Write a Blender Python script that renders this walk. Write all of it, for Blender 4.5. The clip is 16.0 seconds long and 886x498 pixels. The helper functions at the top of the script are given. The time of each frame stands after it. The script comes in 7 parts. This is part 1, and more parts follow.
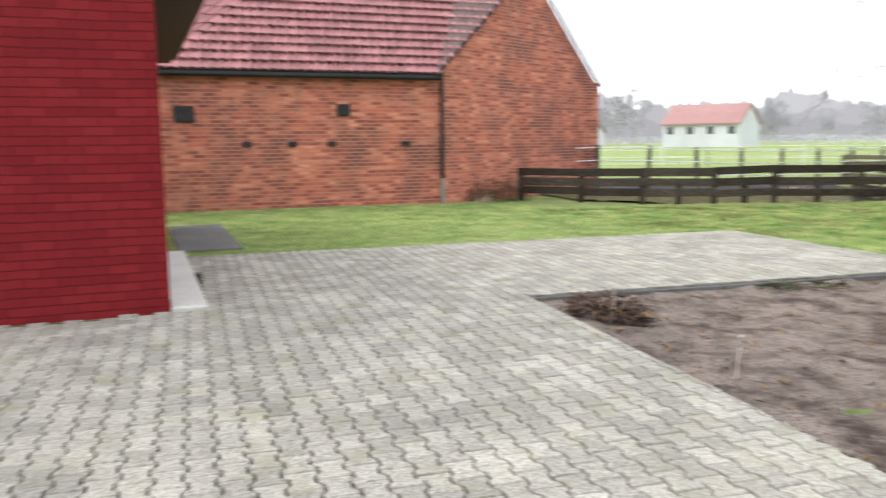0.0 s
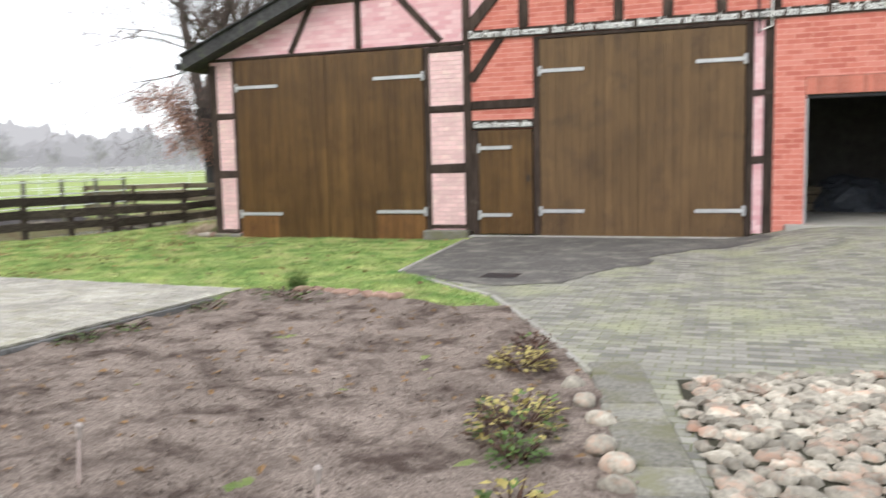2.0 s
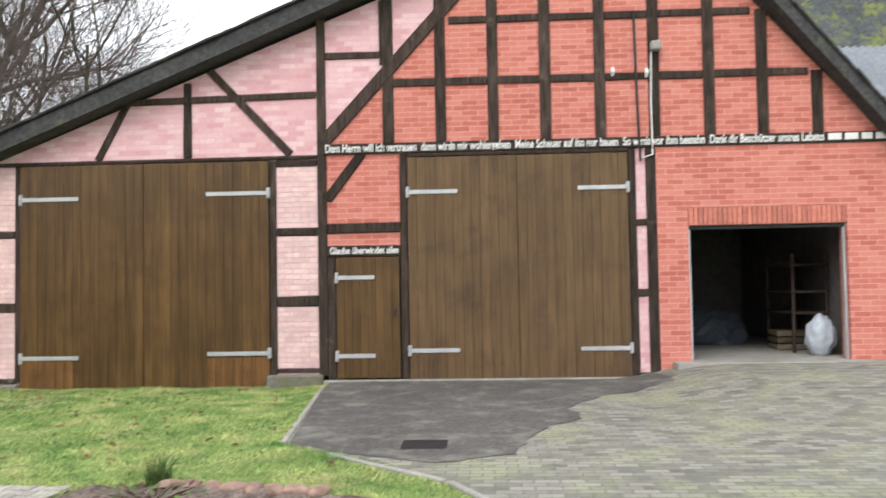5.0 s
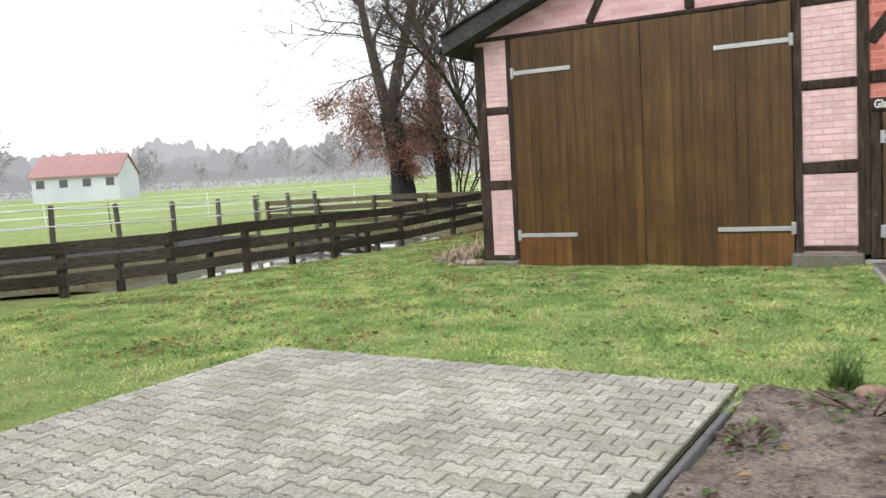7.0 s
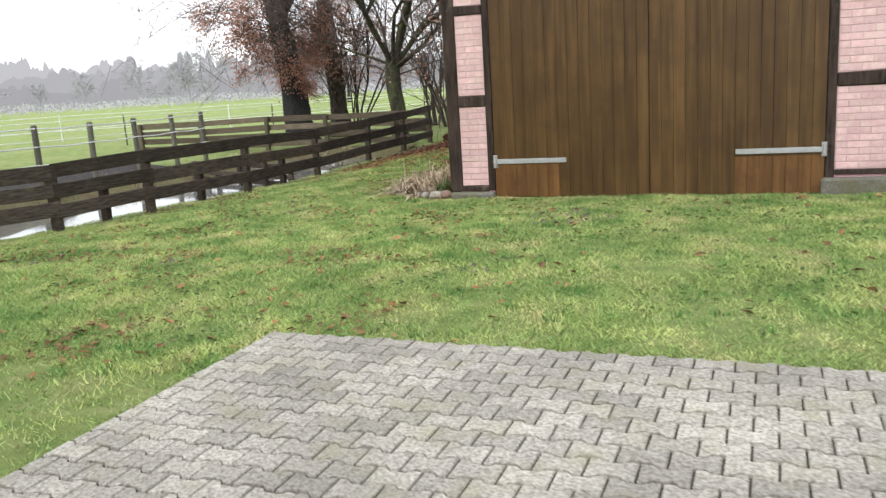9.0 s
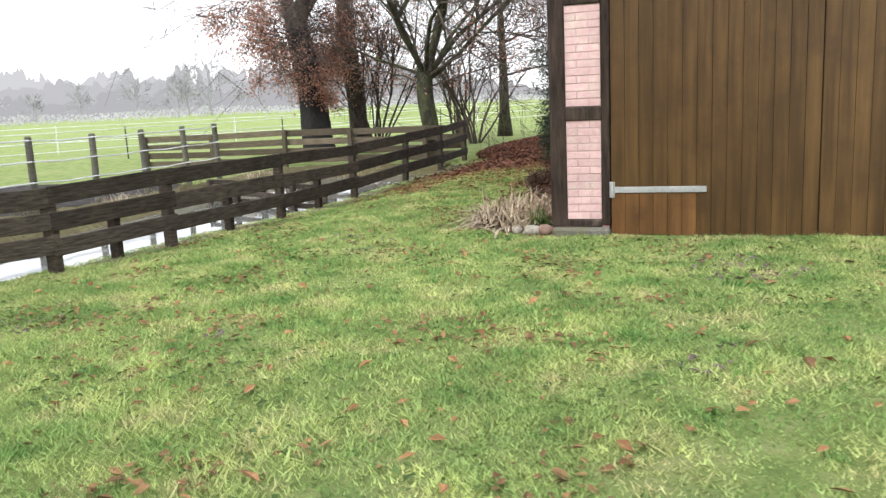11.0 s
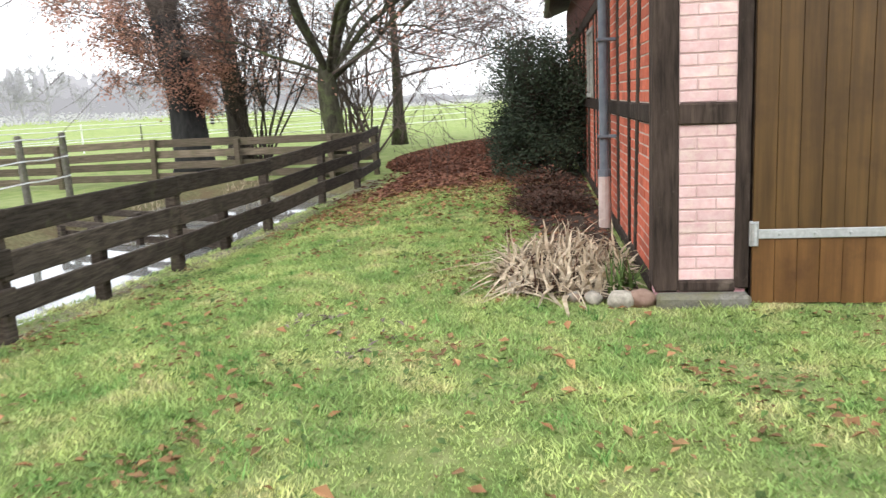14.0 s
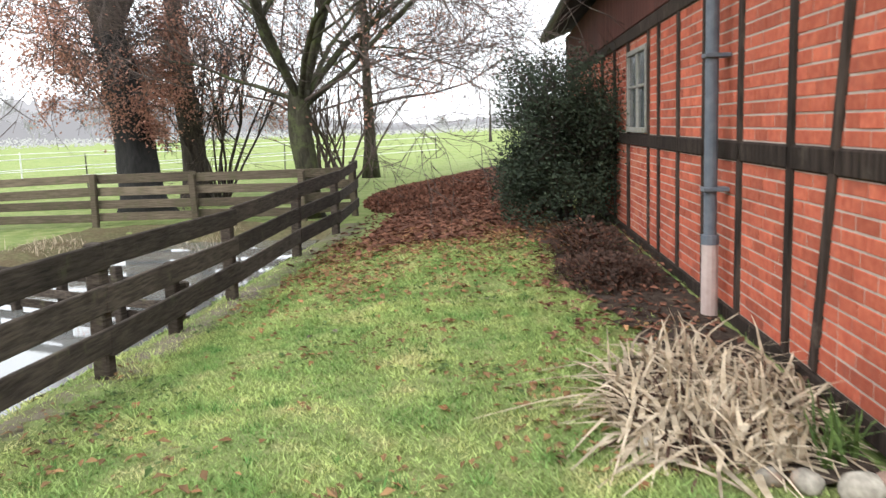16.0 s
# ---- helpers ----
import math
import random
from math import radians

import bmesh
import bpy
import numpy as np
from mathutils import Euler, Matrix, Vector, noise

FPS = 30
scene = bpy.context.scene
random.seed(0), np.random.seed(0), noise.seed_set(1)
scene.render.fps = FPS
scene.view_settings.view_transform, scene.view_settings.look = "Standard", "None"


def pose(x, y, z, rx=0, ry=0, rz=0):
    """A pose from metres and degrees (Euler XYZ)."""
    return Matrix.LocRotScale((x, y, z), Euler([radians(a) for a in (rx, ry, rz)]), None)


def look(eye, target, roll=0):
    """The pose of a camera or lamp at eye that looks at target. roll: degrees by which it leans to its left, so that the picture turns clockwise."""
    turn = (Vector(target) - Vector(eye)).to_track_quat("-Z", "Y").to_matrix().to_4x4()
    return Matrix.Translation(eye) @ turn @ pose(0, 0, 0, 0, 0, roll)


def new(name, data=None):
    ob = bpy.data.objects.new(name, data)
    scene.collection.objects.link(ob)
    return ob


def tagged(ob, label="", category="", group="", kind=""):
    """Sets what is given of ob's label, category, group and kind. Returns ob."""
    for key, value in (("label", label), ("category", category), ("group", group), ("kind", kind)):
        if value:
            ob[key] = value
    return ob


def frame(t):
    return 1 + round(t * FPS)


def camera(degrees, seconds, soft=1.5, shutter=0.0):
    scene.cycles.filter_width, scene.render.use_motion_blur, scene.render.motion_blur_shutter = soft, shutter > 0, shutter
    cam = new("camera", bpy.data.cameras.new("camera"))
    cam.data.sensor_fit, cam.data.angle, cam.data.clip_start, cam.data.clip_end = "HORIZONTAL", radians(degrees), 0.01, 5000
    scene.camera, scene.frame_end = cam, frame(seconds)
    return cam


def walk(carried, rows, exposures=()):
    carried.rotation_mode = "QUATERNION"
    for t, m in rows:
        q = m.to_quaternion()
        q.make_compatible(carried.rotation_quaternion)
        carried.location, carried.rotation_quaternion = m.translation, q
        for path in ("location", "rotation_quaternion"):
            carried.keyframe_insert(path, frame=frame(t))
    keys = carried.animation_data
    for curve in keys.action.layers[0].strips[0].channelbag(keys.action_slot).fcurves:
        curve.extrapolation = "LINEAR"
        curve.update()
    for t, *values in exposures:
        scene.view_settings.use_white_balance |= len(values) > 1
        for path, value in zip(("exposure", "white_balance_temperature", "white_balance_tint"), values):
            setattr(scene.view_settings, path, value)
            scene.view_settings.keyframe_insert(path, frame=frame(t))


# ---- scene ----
cam = camera(56.9, 16.0, soft=1.4, shutter=0.3)
PATH = [
    (0, (11.258, -15.045, 1.481), (9.399, -14.356, 1.218), -0.6),
    (0.5, (11.178, -15.053, 1.515), (9.595, -13.859, 1.247), -0.4),
    (1, (10.858, -14.904, 1.466), (9.44, -13.516, 1.217), -0.7),
    (1.5, (10.45, -14.716, 1.411), (9.301, -13.101, 1.143), -1.3),
    (2, (10.046, -14.466, 1.422), (9.387, -12.59, 1.207), -1.3),
    (2.5, (9.753, -14.138, 1.526), (9.454, -12.161, 1.523), -0.5),
    (3, (9.386, -13.881, 1.512), (9.411, -11.89, 1.707), -1.5),
    (3.2, (9.226, -13.801, 1.505), (9.329, -11.823, 1.778), -2.1),
    (5.3, (7.725, -12.655, 1.591), (7.505, -10.667, 1.559), -0.6),
    (5.5, (7.474, -12.618, 1.598), (7.094, -10.657, 1.501), -1.6),
    (6, (6.856, -12.367, 1.59), (6.155, -10.499, 1.455), -2.0),
    (6.5, (6.242, -12.211, 1.565), (5.377, -10.413, 1.425), -2.2),
    (7, (5.623, -12.043, 1.554), (4.688, -10.285, 1.359), -3.4),
    (7.5, (4.989, -11.755, 1.53), (4.051, -10.008, 1.272), -3.9),
    (8, (4.447, -11.447, 1.519), (3.67, -9.63, 1.208), -4.1),
    (8.5, (3.941, -11.053, 1.512), (3.255, -9.209, 1.151), -4.0),
    (9, (3.428, -10.651, 1.517), (2.797, -8.795, 1.117), -3.5),
    (9.5, (2.982, -10.174, 1.505), (2.345, -8.319, 1.114), -2.0),
    (10, (2.496, -9.68, 1.518), (1.83, -7.824, 1.173), -1.5),
    (12.3, (0.582, -7.606, 1.399), (0.083, -5.711, 0.999), -3.2),
    (12.5, (0.421, -7.402, 1.399), (-0.062, -5.502, 1.009), -2.2),
    (13, (0.038, -6.857, 1.421), (-0.436, -4.941, 1.095), -2.7),
    (13.5, (-0.315, -6.258, 1.408), (-0.686, -4.322, 1.069), -2.9),
    (14, (-0.633, -5.667, 1.417), (-0.921, -3.721, 1.055), -2.7),
    (14.5, (-0.919, -5.058, 1.446), (-1.055, -3.088, 1.126), -3.6),
    (15, (-1.194, -4.447, 1.453), (-1.341, -2.478, 1.133), -3.5),
    (15.5, (-1.383, -3.805, 1.475), (-1.538, -1.84, 1.139), -4.3),
    (16, (-1.591, -3.273, 1.492), (-1.775, -1.304, 1.194), -2.1),
]
walk(cam, [(t, look(eye, target, roll)) for t, eye, target, roll in PATH], [(0, 0.95), (0.8, 0.84), (1.8, 0.92), (3.2, 0.92), (5.3, 0.92), (6.0, 0.85), (7.0, 0.72), (10, 0.85), (12.4, 1.15), (16, 1.15)])

# ---- world and sun: a bright overcast winter day ----
world = bpy.data.worlds.new("overcast")
scene.world = world
world.use_nodes = True
wn, wl = world.node_tree.nodes, world.node_tree.links
sky = wn.new("ShaderNodeTexSky")
sky.sky_type, sky.sun_disc = "NISHITA", False
sky.sun_elevation, sky.sun_rotation = radians(32), radians(200)
cloud = wn.new("ShaderNodeMixRGB")
cloud.inputs[0].default_value = 0.9
cloud.inputs[2].default_value = (8.6, 8.9, 9.3, 1)
wl.new(sky.outputs[0], cloud.inputs[1])
wl.new(cloud.outputs[0], wn["Background"].inputs[0])
wn["Background"].inputs[1].default_value = 0.13
sun = new("sun", bpy.data.lights.new("sun", "SUN"))
sun.data.energy, sun.data.angle, sun.data.color = 0.9, radians(25), (1.0, 0.96, 0.9)
sun.matrix_world = look((0, 0, 30), (8, 17, 12))


# ---- materials ----
def rgb(c):
    return (*c, 1.0)


def base_nodes(name, rough, metallic=0.0, spec=0.3):
    m = bpy.data.materials.new(name)
    m.use_nodes = True
    n, k = m.node_tree.nodes, m.node_tree.links
    b = n["Principled BSDF"]
    b.inputs["Roughness"].default_value = rough
    b.inputs["Metallic"].default_value = metallic
    b.inputs["Specular IOR Level"].default_value = spec
    return m, n, k, b


def noise_at(n, k, vec, scale, detail=6, rough=0.6):
    t = n.new("ShaderNodeTexNoise")
    t.inputs["Scale"].default_value = scale
    t.inputs["Detail"].default_value = detail
    t.inputs["Roughness"].default_value = rough
    k.new(vec, t.inputs["Vector"])
    return t.outputs["Fac"]


def ramp(n, k, fac, stops):
    r = n.new("ShaderNodeValToRGB")
    e = r.color_ramp.elements
    while len(e) < len(stops):
        e.new(0.5)
    for q, (pos, c) in zip(e, stops):
        q.position, q.color = pos, rgb(c)
    k.new(fac, r.inputs[0])
    return r.outputs[0]


def blend(n, k, fac, a, b, mode="MIX"):
    x = n.new("ShaderNodeMixRGB")
    x.blend_type = mode
    for sock, val in zip(x.inputs, (fac, a, b)):
        if isinstance(val, (int, float)):
            sock.default_value = val
        elif isinstance(val, tuple):
            sock.default_value = rgb(val)
        else:
            k.new(val, sock)
    return x.outputs[0]


def scaled(n, k, vec, s):
    mp = n.new("ShaderNodeMapping")
    mp.inputs["Scale"].default_value = s
    k.new(vec, mp.inputs["Vector"])
    return mp.outputs[0]


def remap(n, k, v, a, b, c=0.0, d=1.0):
    r = n.new("ShaderNodeMapRange")
    for i, x in enumerate((a, b, c, d)):
        r.inputs[i + 1].default_value = x
    k.new(v, r.inputs[0])
    return r.outputs[0]


def bump(n, k, b, height, strength, dist=0.01, after=None):
    q = n.new("ShaderNodeBump")
    q.inputs["Strength"].default_value, q.inputs["Distance"].default_value = strength, dist
    k.new(height, q.inputs["Height"])
    if after:
        k.new(after, q.inputs["Normal"])
    k.new(q.outputs[0], b.inputs["Normal"])
    return q.outputs[0]


def surface(name, dark, light, scale=20, big=1.2, rough=0.85, relief=0.4, dist=0.01, stretch=(1, 1, 1), stain=None, stain_at=(0.55, 0.75),
            vary=0.0, island=False, metallic=0.0, spec=0.3, trans=0.0):
    """Two scales of noise between two colours, optional stains, a change from piece to piece, and relief."""
    m, n, k, b = base_nodes(name, rough, metallic, spec)
    g = n.new("ShaderNodeNewGeometry")
    pos = scaled(n, k, g.outputs["Position"], stretch)
    fine, wide = noise_at(n, k, pos, scale), noise_at(n, k, g.outputs["Position"], big, 4)
    col = ramp(n, k, fine, [(0.3, dark), (0.7, light)])
    col = blend(n, k, remap(n, k, wide, 0.3, 0.7, 0.0, 0.45), col, tuple(c * 0.62 for c in dark), "MIX")
    if stain:
        s = noise_at(n, k, g.outputs["Position"], big * 2.3, 7, 0.7)
        col = blend(n, k, remap(n, k, s, *stain_at), col, stain)
    if vary:
        h = n.new("ShaderNodeHueSaturation")
        if island:
            src = g.outputs["Random Per Island"]
        else:
            src = n.new("ShaderNodeObjectInfo").outputs["Random"]
        k.new(remap(n, k, src, 0, 1, 1 - vary, 1 + vary), h.inputs["Value"])
        k.new(col, h.inputs["Color"])
        col = h.outputs[0]
    k.new(col, b.inputs["Base Color"])
    bump(n, k, b, fine, relief, dist)
    if trans:
        t = n.new("ShaderNodeBsdfTranslucent")
        k.new(col, t.inputs[0])
        mx = n.new("ShaderNodeMixShader")
        mx.inputs[0].default_value = trans
        k.new(b.outputs[0], mx.inputs[1])
        k.new(t.outputs[0], mx.inputs[2])
        k.new(mx.outputs[0], n["Material Output"].inputs[0])
    return m


def brickwork(name, tones, mortar, course=0.083, length=0.262, along=(1, 0), joint=0.011, worn=None, worn_at=(0.5, 0.7), relief=0.6, rough=0.9, flat=False, even=0.45, streak=(1, 1, 1)):
    """Courses of brick with joints; along: the wall's direction on the plan."""
    m, n, k, b = base_nodes(name, rough)
    g = n.new("ShaderNodeNewGeometry")
    sep = n.new("ShaderNodeSeparateXYZ")
    k.new(g.outputs["Position"], sep.inputs[0])
    u = n.new("ShaderNodeVectorMath")
    u.operation = "DOT_PRODUCT"
    u.inputs[1].default_value = (*along, 0)
    k.new(g.outputs["Position"], u.inputs[0])
    uv = n.new("ShaderNodeCombineXYZ")
    k.new(u.outputs["Value"], uv.inputs[0])
    k.new(sep.outputs[1 if flat else 2], uv.inputs[1])
    wob = n.new("ShaderNodeTexNoise")
    wob.inputs["Scale"].default_value = 5
    k.new(g.outputs["Position"], wob.inputs["Vector"])
    wv = n.new("ShaderNodeVectorMath")
    wv.operation = "MULTIPLY_ADD"
    wv.inputs[1].default_value = (0.02, 0.02, 0)
    k.new(wob.outputs["Color"], wv.inputs[0])
    k.new(uv.outputs[0], wv.inputs[2])
    t = n.new("ShaderNodeTexBrick")
    t.inputs["Color1"].default_value, t.inputs["Color2"].default_value = (0, 0, 0, 1), (1, 1, 1, 1)
    t.inputs["Mortar"].default_value = (0.5, 0.5, 0.5, 1)
    t.inputs["Scale"].default_value = 1
    t.inputs["Brick Width"].default_value, t.inputs["Row Height"].default_value = length, course
    t.inputs["Mortar Size"].default_value, t.inputs["Mortar Smooth"].default_value = joint / 2, 0.3
    k.new(wv.outputs[0], t.inputs["Vector"])
    fine = noise_at(n, k, g.outputs["Position"], 45)
    mid = noise_at(n, k, scaled(n, k, g.outputs["Position"], streak), 3.5, 5)
    tone = blend(n, k, even, t.outputs["Color"], mid)
    col = ramp(n, k, tone, [(0.2 + 0.6 * i / (len(tones) - 1), c) for i, c in enumerate(tones)])
    col = blend(n, k, remap(n, k, fine, 0.3, 0.75, 0, 0.35), col, tuple(c * 0.55 for c in tones[0]))
    if worn:
        w = noise_at(n, k, g.outputs["Position"], 1.1, 8, 0.7)
        col = blend(n, k, remap(n, k, w, *worn_at), col, worn)
    col = blend(n, k, t.outputs["Fac"], col, mortar)
    k.new(col, b.inputs["Base Color"])
    inv = remap(n, k, t.outputs["Fac"], 0, 1, 1, 0)
    first = bump(n, k, b, inv, relief, 0.012)
    bump(n, k, b, fine, 0.35, 0.01, first)
    return m


def lit_glass(name, tint, rough=0.05):
    m, n, k, b = base_nodes(name, rough, 0.0, 0.6)
    b.inputs["Base Color"].default_value = rgb(tint)
    return m


TIMBER = surface("old_dark_timber", (0.018, 0.013, 0.011), (0.088, 0.064, 0.052), 24, 1.5, 0.88, 0.7, 0.012, (1, 1, 0.12), (0.13, 0.105, 0.085), (0.58, 0.78), 0.25, spec=0.15)
GATE = surface("stained_gate_board", (0.058, 0.031, 0.0115), (0.155, 0.087, 0.031), 14, 0.9, 0.42, 0.2, 0.004, (1, 1, 0.05), (0.06, 0.032, 0.013), (0.48, 0.75), 0.09)
GATE2 = surface("weathered_gate_board", (0.082, 0.046, 0.02), (0.165, 0.1, 0.045), 22, 0.8, 0.6, 0.25, 0.004, (1, 1, 0.05), (0.05, 0.03, 0.018), (0.5, 0.8), 0.1)
GATEPATCH = surface("renewed_gate_board", (0.1, 0.046, 0.014), (0.21, 0.105, 0.036), 14, 1.5, 0.5, 0.2, 0.004, (1, 1, 0.08), (0.07, 0.032, 0.012), (0.48, 0.75), 0.12)
ZINC = surface("galvanised_iron", (0.42, 0.43, 0.44), (0.62, 0.63, 0.64), 30, 3, 0.5, 0.1, 0.002, metallic=0.55)
PINKWALL = brickwork("limewashed_brick", [(0.62, 0.33, 0.35), (0.70, 0.43, 0.45), (0.76, 0.54, 0.55)], (0.58, 0.37, 0.38), relief=0.35)
REDWALL = brickwork("orange_brick", [(0.43, 0.125, 0.095), (0.54, 0.175, 0.135), (0.59, 0.23, 0.185)], (0.6, 0.31, 0.25), joint=0.012, relief=0.3)
SIDEWALL = brickwork("side_brick", [(0.40, 0.085, 0.05), (0.52, 0.13, 0.07), (0.58, 0.2, 0.12)], (0.62, 0.50, 0.42), along=(0, 1))
OLDBRICK = brickwork("weathered_barn_brick", [(0.24, 0.07, 0.055), (0.64, 0.19, 0.12), (0.86, 0.38, 0.25)], (0.52, 0.24, 0.17), along=(-0.25, 0.97), worn=(0.2, 0.085, 0.07), worn_at=(0.45, 0.62), relief=1.0, joint=0.022, even=0.52, streak=(0.5, 0.5, 2.5))
RAMPBRICK = brickwork("shed_brick", [(0.33, 0.12, 0.09), (0.45, 0.2, 0.15), (0.52, 0.28, 0.22)], (0.6, 0.52, 0.47), relief=0.4)
REDPAINT = brickwork("red_painted_brick", [(0.165, 0.011, 0.014), (0.195, 0.014, 0.017), (0.22, 0.018, 0.021)], (0.12, 0.008, 0.011), along=(0.1, 1), course=0.078, relief=1.0, rough=0.7)
REDPAINT.node_tree.nodes["Principled BSDF"].inputs["Specular IOR Level"].default_value = 0.12
SHEDRED = brickwork("dark_red_paint", [(0.25, 0.02, 0.03), (0.29, 0.026, 0.036), (0.32, 0.03, 0.04)], (0.24, 0.03, 0.035), relief=0.5, rough=0.6)
WHITEBRICK = surface("limewashed_brick_piece", (0.66, 0.41, 0.41), (0.78, 0.58, 0.575), 16, 2.5, 0.9, 0.5, 0.006, stain=(0.72, 0.61, 0.52), stain_at=(0.5, 0.75), vary=0.1)
WHITEJOINT = surface("limewashed_mortar", (0.54, 0.37, 0.355), (0.66, 0.49, 0.47), 40, 2, 0.95, 0.6)
ORANGE = surface("orange_brick_piece", (0.40, 0.085, 0.05), (0.60, 0.17, 0.095), 18, 2.2, 0.88, 0.6, 0.008, stain=(0.3, 0.1, 0.07), stain_at=(0.54, 0.8), vary=0.24)
SOLDIER = surface("lintel_brick_piece", (0.46, 0.15, 0.11), (0.6, 0.23, 0.17), 18, 2.2, 0.88, 0.5, 0.006, vary=0.18)
ORANGE_REST = surface("orange_brick_rest", (0.40, 0.085, 0.05), (0.60, 0.17, 0.095), 18, 2.2, 0.88, 0.6, 0.008, stain=(0.3, 0.1, 0.07), stain_at=(0.54, 0.8), vary=0.24, island=True)
MORTAR = surface("pale_mortar", (0.4, 0.32, 0.27), (0.6, 0.52, 0.45), 60, 3, 0.95, 0.5)
ROOFDARK = surface("mossy_dark_roof", (0.028, 0.028, 0.03), (0.075, 0.075, 0.075), 16, 1.5, 0.9, 0.5, stain=(0.08, 0.09, 0.05), stain_at=(0.55, 0.75), vary=0.2)
TILE = surface("red_roof_tile", (0.36, 0.15, 0.155), (0.52, 0.255, 0.255), 25, 1.1, 0.6, 0.3, stain=(0.27, 0.12, 0.125), stain_at=(0.55, 0.8), vary=0.18)
TILE_REST = surface("red_roof_tile_rest", (0.36, 0.15, 0.155), (0.52, 0.255, 0.255), 25, 1.1, 0.6, 0.3, stain=(0.27, 0.12, 0.125), stain_at=(0.55, 0.8), vary=0.18, island=True)
WINGROOF = surface("old_dark_tile", (0.17, 0.11, 0.105), (0.3, 0.21, 0.2), 30, 2.0, 0.85, 0.8, 0.02, stain=(0.12, 0.09, 0.085), stain_at=(0.5, 0.7))
SHEETGREY = surface("grey_corrugated_sheet", (0.17, 0.185, 0.21), (0.26, 0.275, 0.305), 8, 0.8, 0.7, 0.2)
SHEETMOSS = surface("mossy_corrugated_sheet", (0.042, 0.047, 0.05), (0.125, 0.133, 0.138), 9, 0.9, 0.9, 0.5, stain=(0.17, 0.19, 0.045), stain_at=(0.5, 0.66), spec=0.1)
PAVER = surface("grey_interlocking_paver", (0.16, 0.15, 0.13), (0.6, 0.57, 0.5), 64, 1.3, 0.85, 0.8, 0.008, stain=(0.25, 0.24, 0.15), stain_at=(0.5, 0.78), vary=0.18)
PAVER_REST = surface("grey_interlocking_paver_rest", (0.16, 0.15, 0.13), (0.6, 0.57, 0.5), 64, 1.3, 0.85, 0.8, 0.008, stain=(0.25, 0.24, 0.15), stain_at=(0.5, 0.78), vary=0.18, island=True)
JOINT = surface("sandy_mossy_joint", (0.022, 0.02, 0.014), (0.055, 0.052, 0.03), 60, 2, 0.95, 0.6)
DARKSOIL = surface("dark_damp_soil", (0.03, 0.022, 0.018), (0.1, 0.078, 0.062), 24, 0.9, 0.95, 1.0, 0.03, stain=(0.16, 0.12, 0.085), stain_at=(0.58, 0.72), spec=0.08)
SOIL = surface("bed_soil", (0.145, 0.113, 0.097), (0.5, 0.415, 0.36), 50, 1.1, 0.95, 1.0, 0.035, stain=(0.085, 0.062, 0.053), stain_at=(0.46, 0.64), spec=0.08)
ROUGHGRASS = surface("rough_winter_bank_grass", (0.1, 0.095, 0.05), (0.24, 0.22, 0.12), 16, 0.9, 0.95, 1.0, 0.05, stain=(0.13, 0.1, 0.06), stain_at=(0.45, 0.62), spec=0.05)
ASPHALT = surface("dark_old_asphalt", (0.06, 0.056, 0.053), (0.175, 0.165, 0.155), 30, 0.8, 0.92, 0.9, 0.014, stain=(0.2, 0.19, 0.165), stain_at=(0.5, 0.68), spec=0.15)
EARTH = surface("bare_bank_earth", (0.14, 0.115, 0.09), (0.28, 0.235, 0.19), 16, 1.0, 0.95, 0.9, 0.03, stain=(0.14, 0.17, 0.06), stain_at=(0.42, 0.6), spec=0.08)
MUD = surface("dark_paddock_mud", (0.028, 0.024, 0.024), (0.085, 0.075, 0.074), 6, 0.5, 0.95, 1.0, 0.05, spec=0.08)
YARD = brickwork("worn_yard_setts", [(0.13, 0.125, 0.115), (0.22, 0.21, 0.19), (0.31, 0.295, 0.265)], (0.13, 0.135, 0.08), course=0.105, length=0.2, worn=(0.27, 0.275, 0.18), worn_at=(0.46, 0.66), joint=0.014, flat=True)
SLABMID = surface("worn_gutter_slab", (0.12, 0.115, 0.1), (0.3, 0.285, 0.25), 34, 1.8, 0.9, 0.9, 0.015, stain=(0.15, 0.145, 0.09), stain_at=(0.45, 0.65), vary=0.25)
SLABDARK = surface("dark_slab", (0.1, 0.1, 0.1), (0.18, 0.175, 0.17), 30, 1, 0.85, 0.5)
PALECON = surface("pale_concrete", (0.5, 0.49, 0.46), (0.66, 0.65, 0.61), 25, 1.5, 0.85, 0.3)
CONCRETE = surface("worn_concrete", (0.26, 0.25, 0.23), (0.4, 0.385, 0.35), 30, 1.5, 0.9, 0.4, stain=(0.2, 0.2, 0.14), stain_at=(0.5, 0.75))
COBBLE = surface("rounded_field_cobble", (0.19, 0.17, 0.14), (0.48, 0.44, 0.37), 22, 2.0, 0.85, 0.4, stain=(0.42, 0.26, 0.19), stain_at=(0.52, 0.68), vary=0.4)
COBBLE_REST = surface("rounded_field_cobble_rest", (0.19, 0.17, 0.14), (0.48, 0.44, 0.37), 22, 2.0, 0.85, 0.4, stain=(0.42, 0.26, 0.19), stain_at=(0.52, 0.68), vary=0.4, island=True)
FIELDSTONE = surface("red_field_stone", (0.2, 0.12, 0.09), (0.42, 0.29, 0.23), 14, 3, 0.85, 0.5, vary=0.2)
FENCEWOOD = surface("dark_weathered_plank", (0.026, 0.021, 0.017), (0.11, 0.09, 0.073), 34, 1.5, 0.92, 0.6, 0.008, (0.4, 0.12, 1.4), (0.1, 0.1, 0.055), (0.58, 0.78), 0.3, spec=0.15)
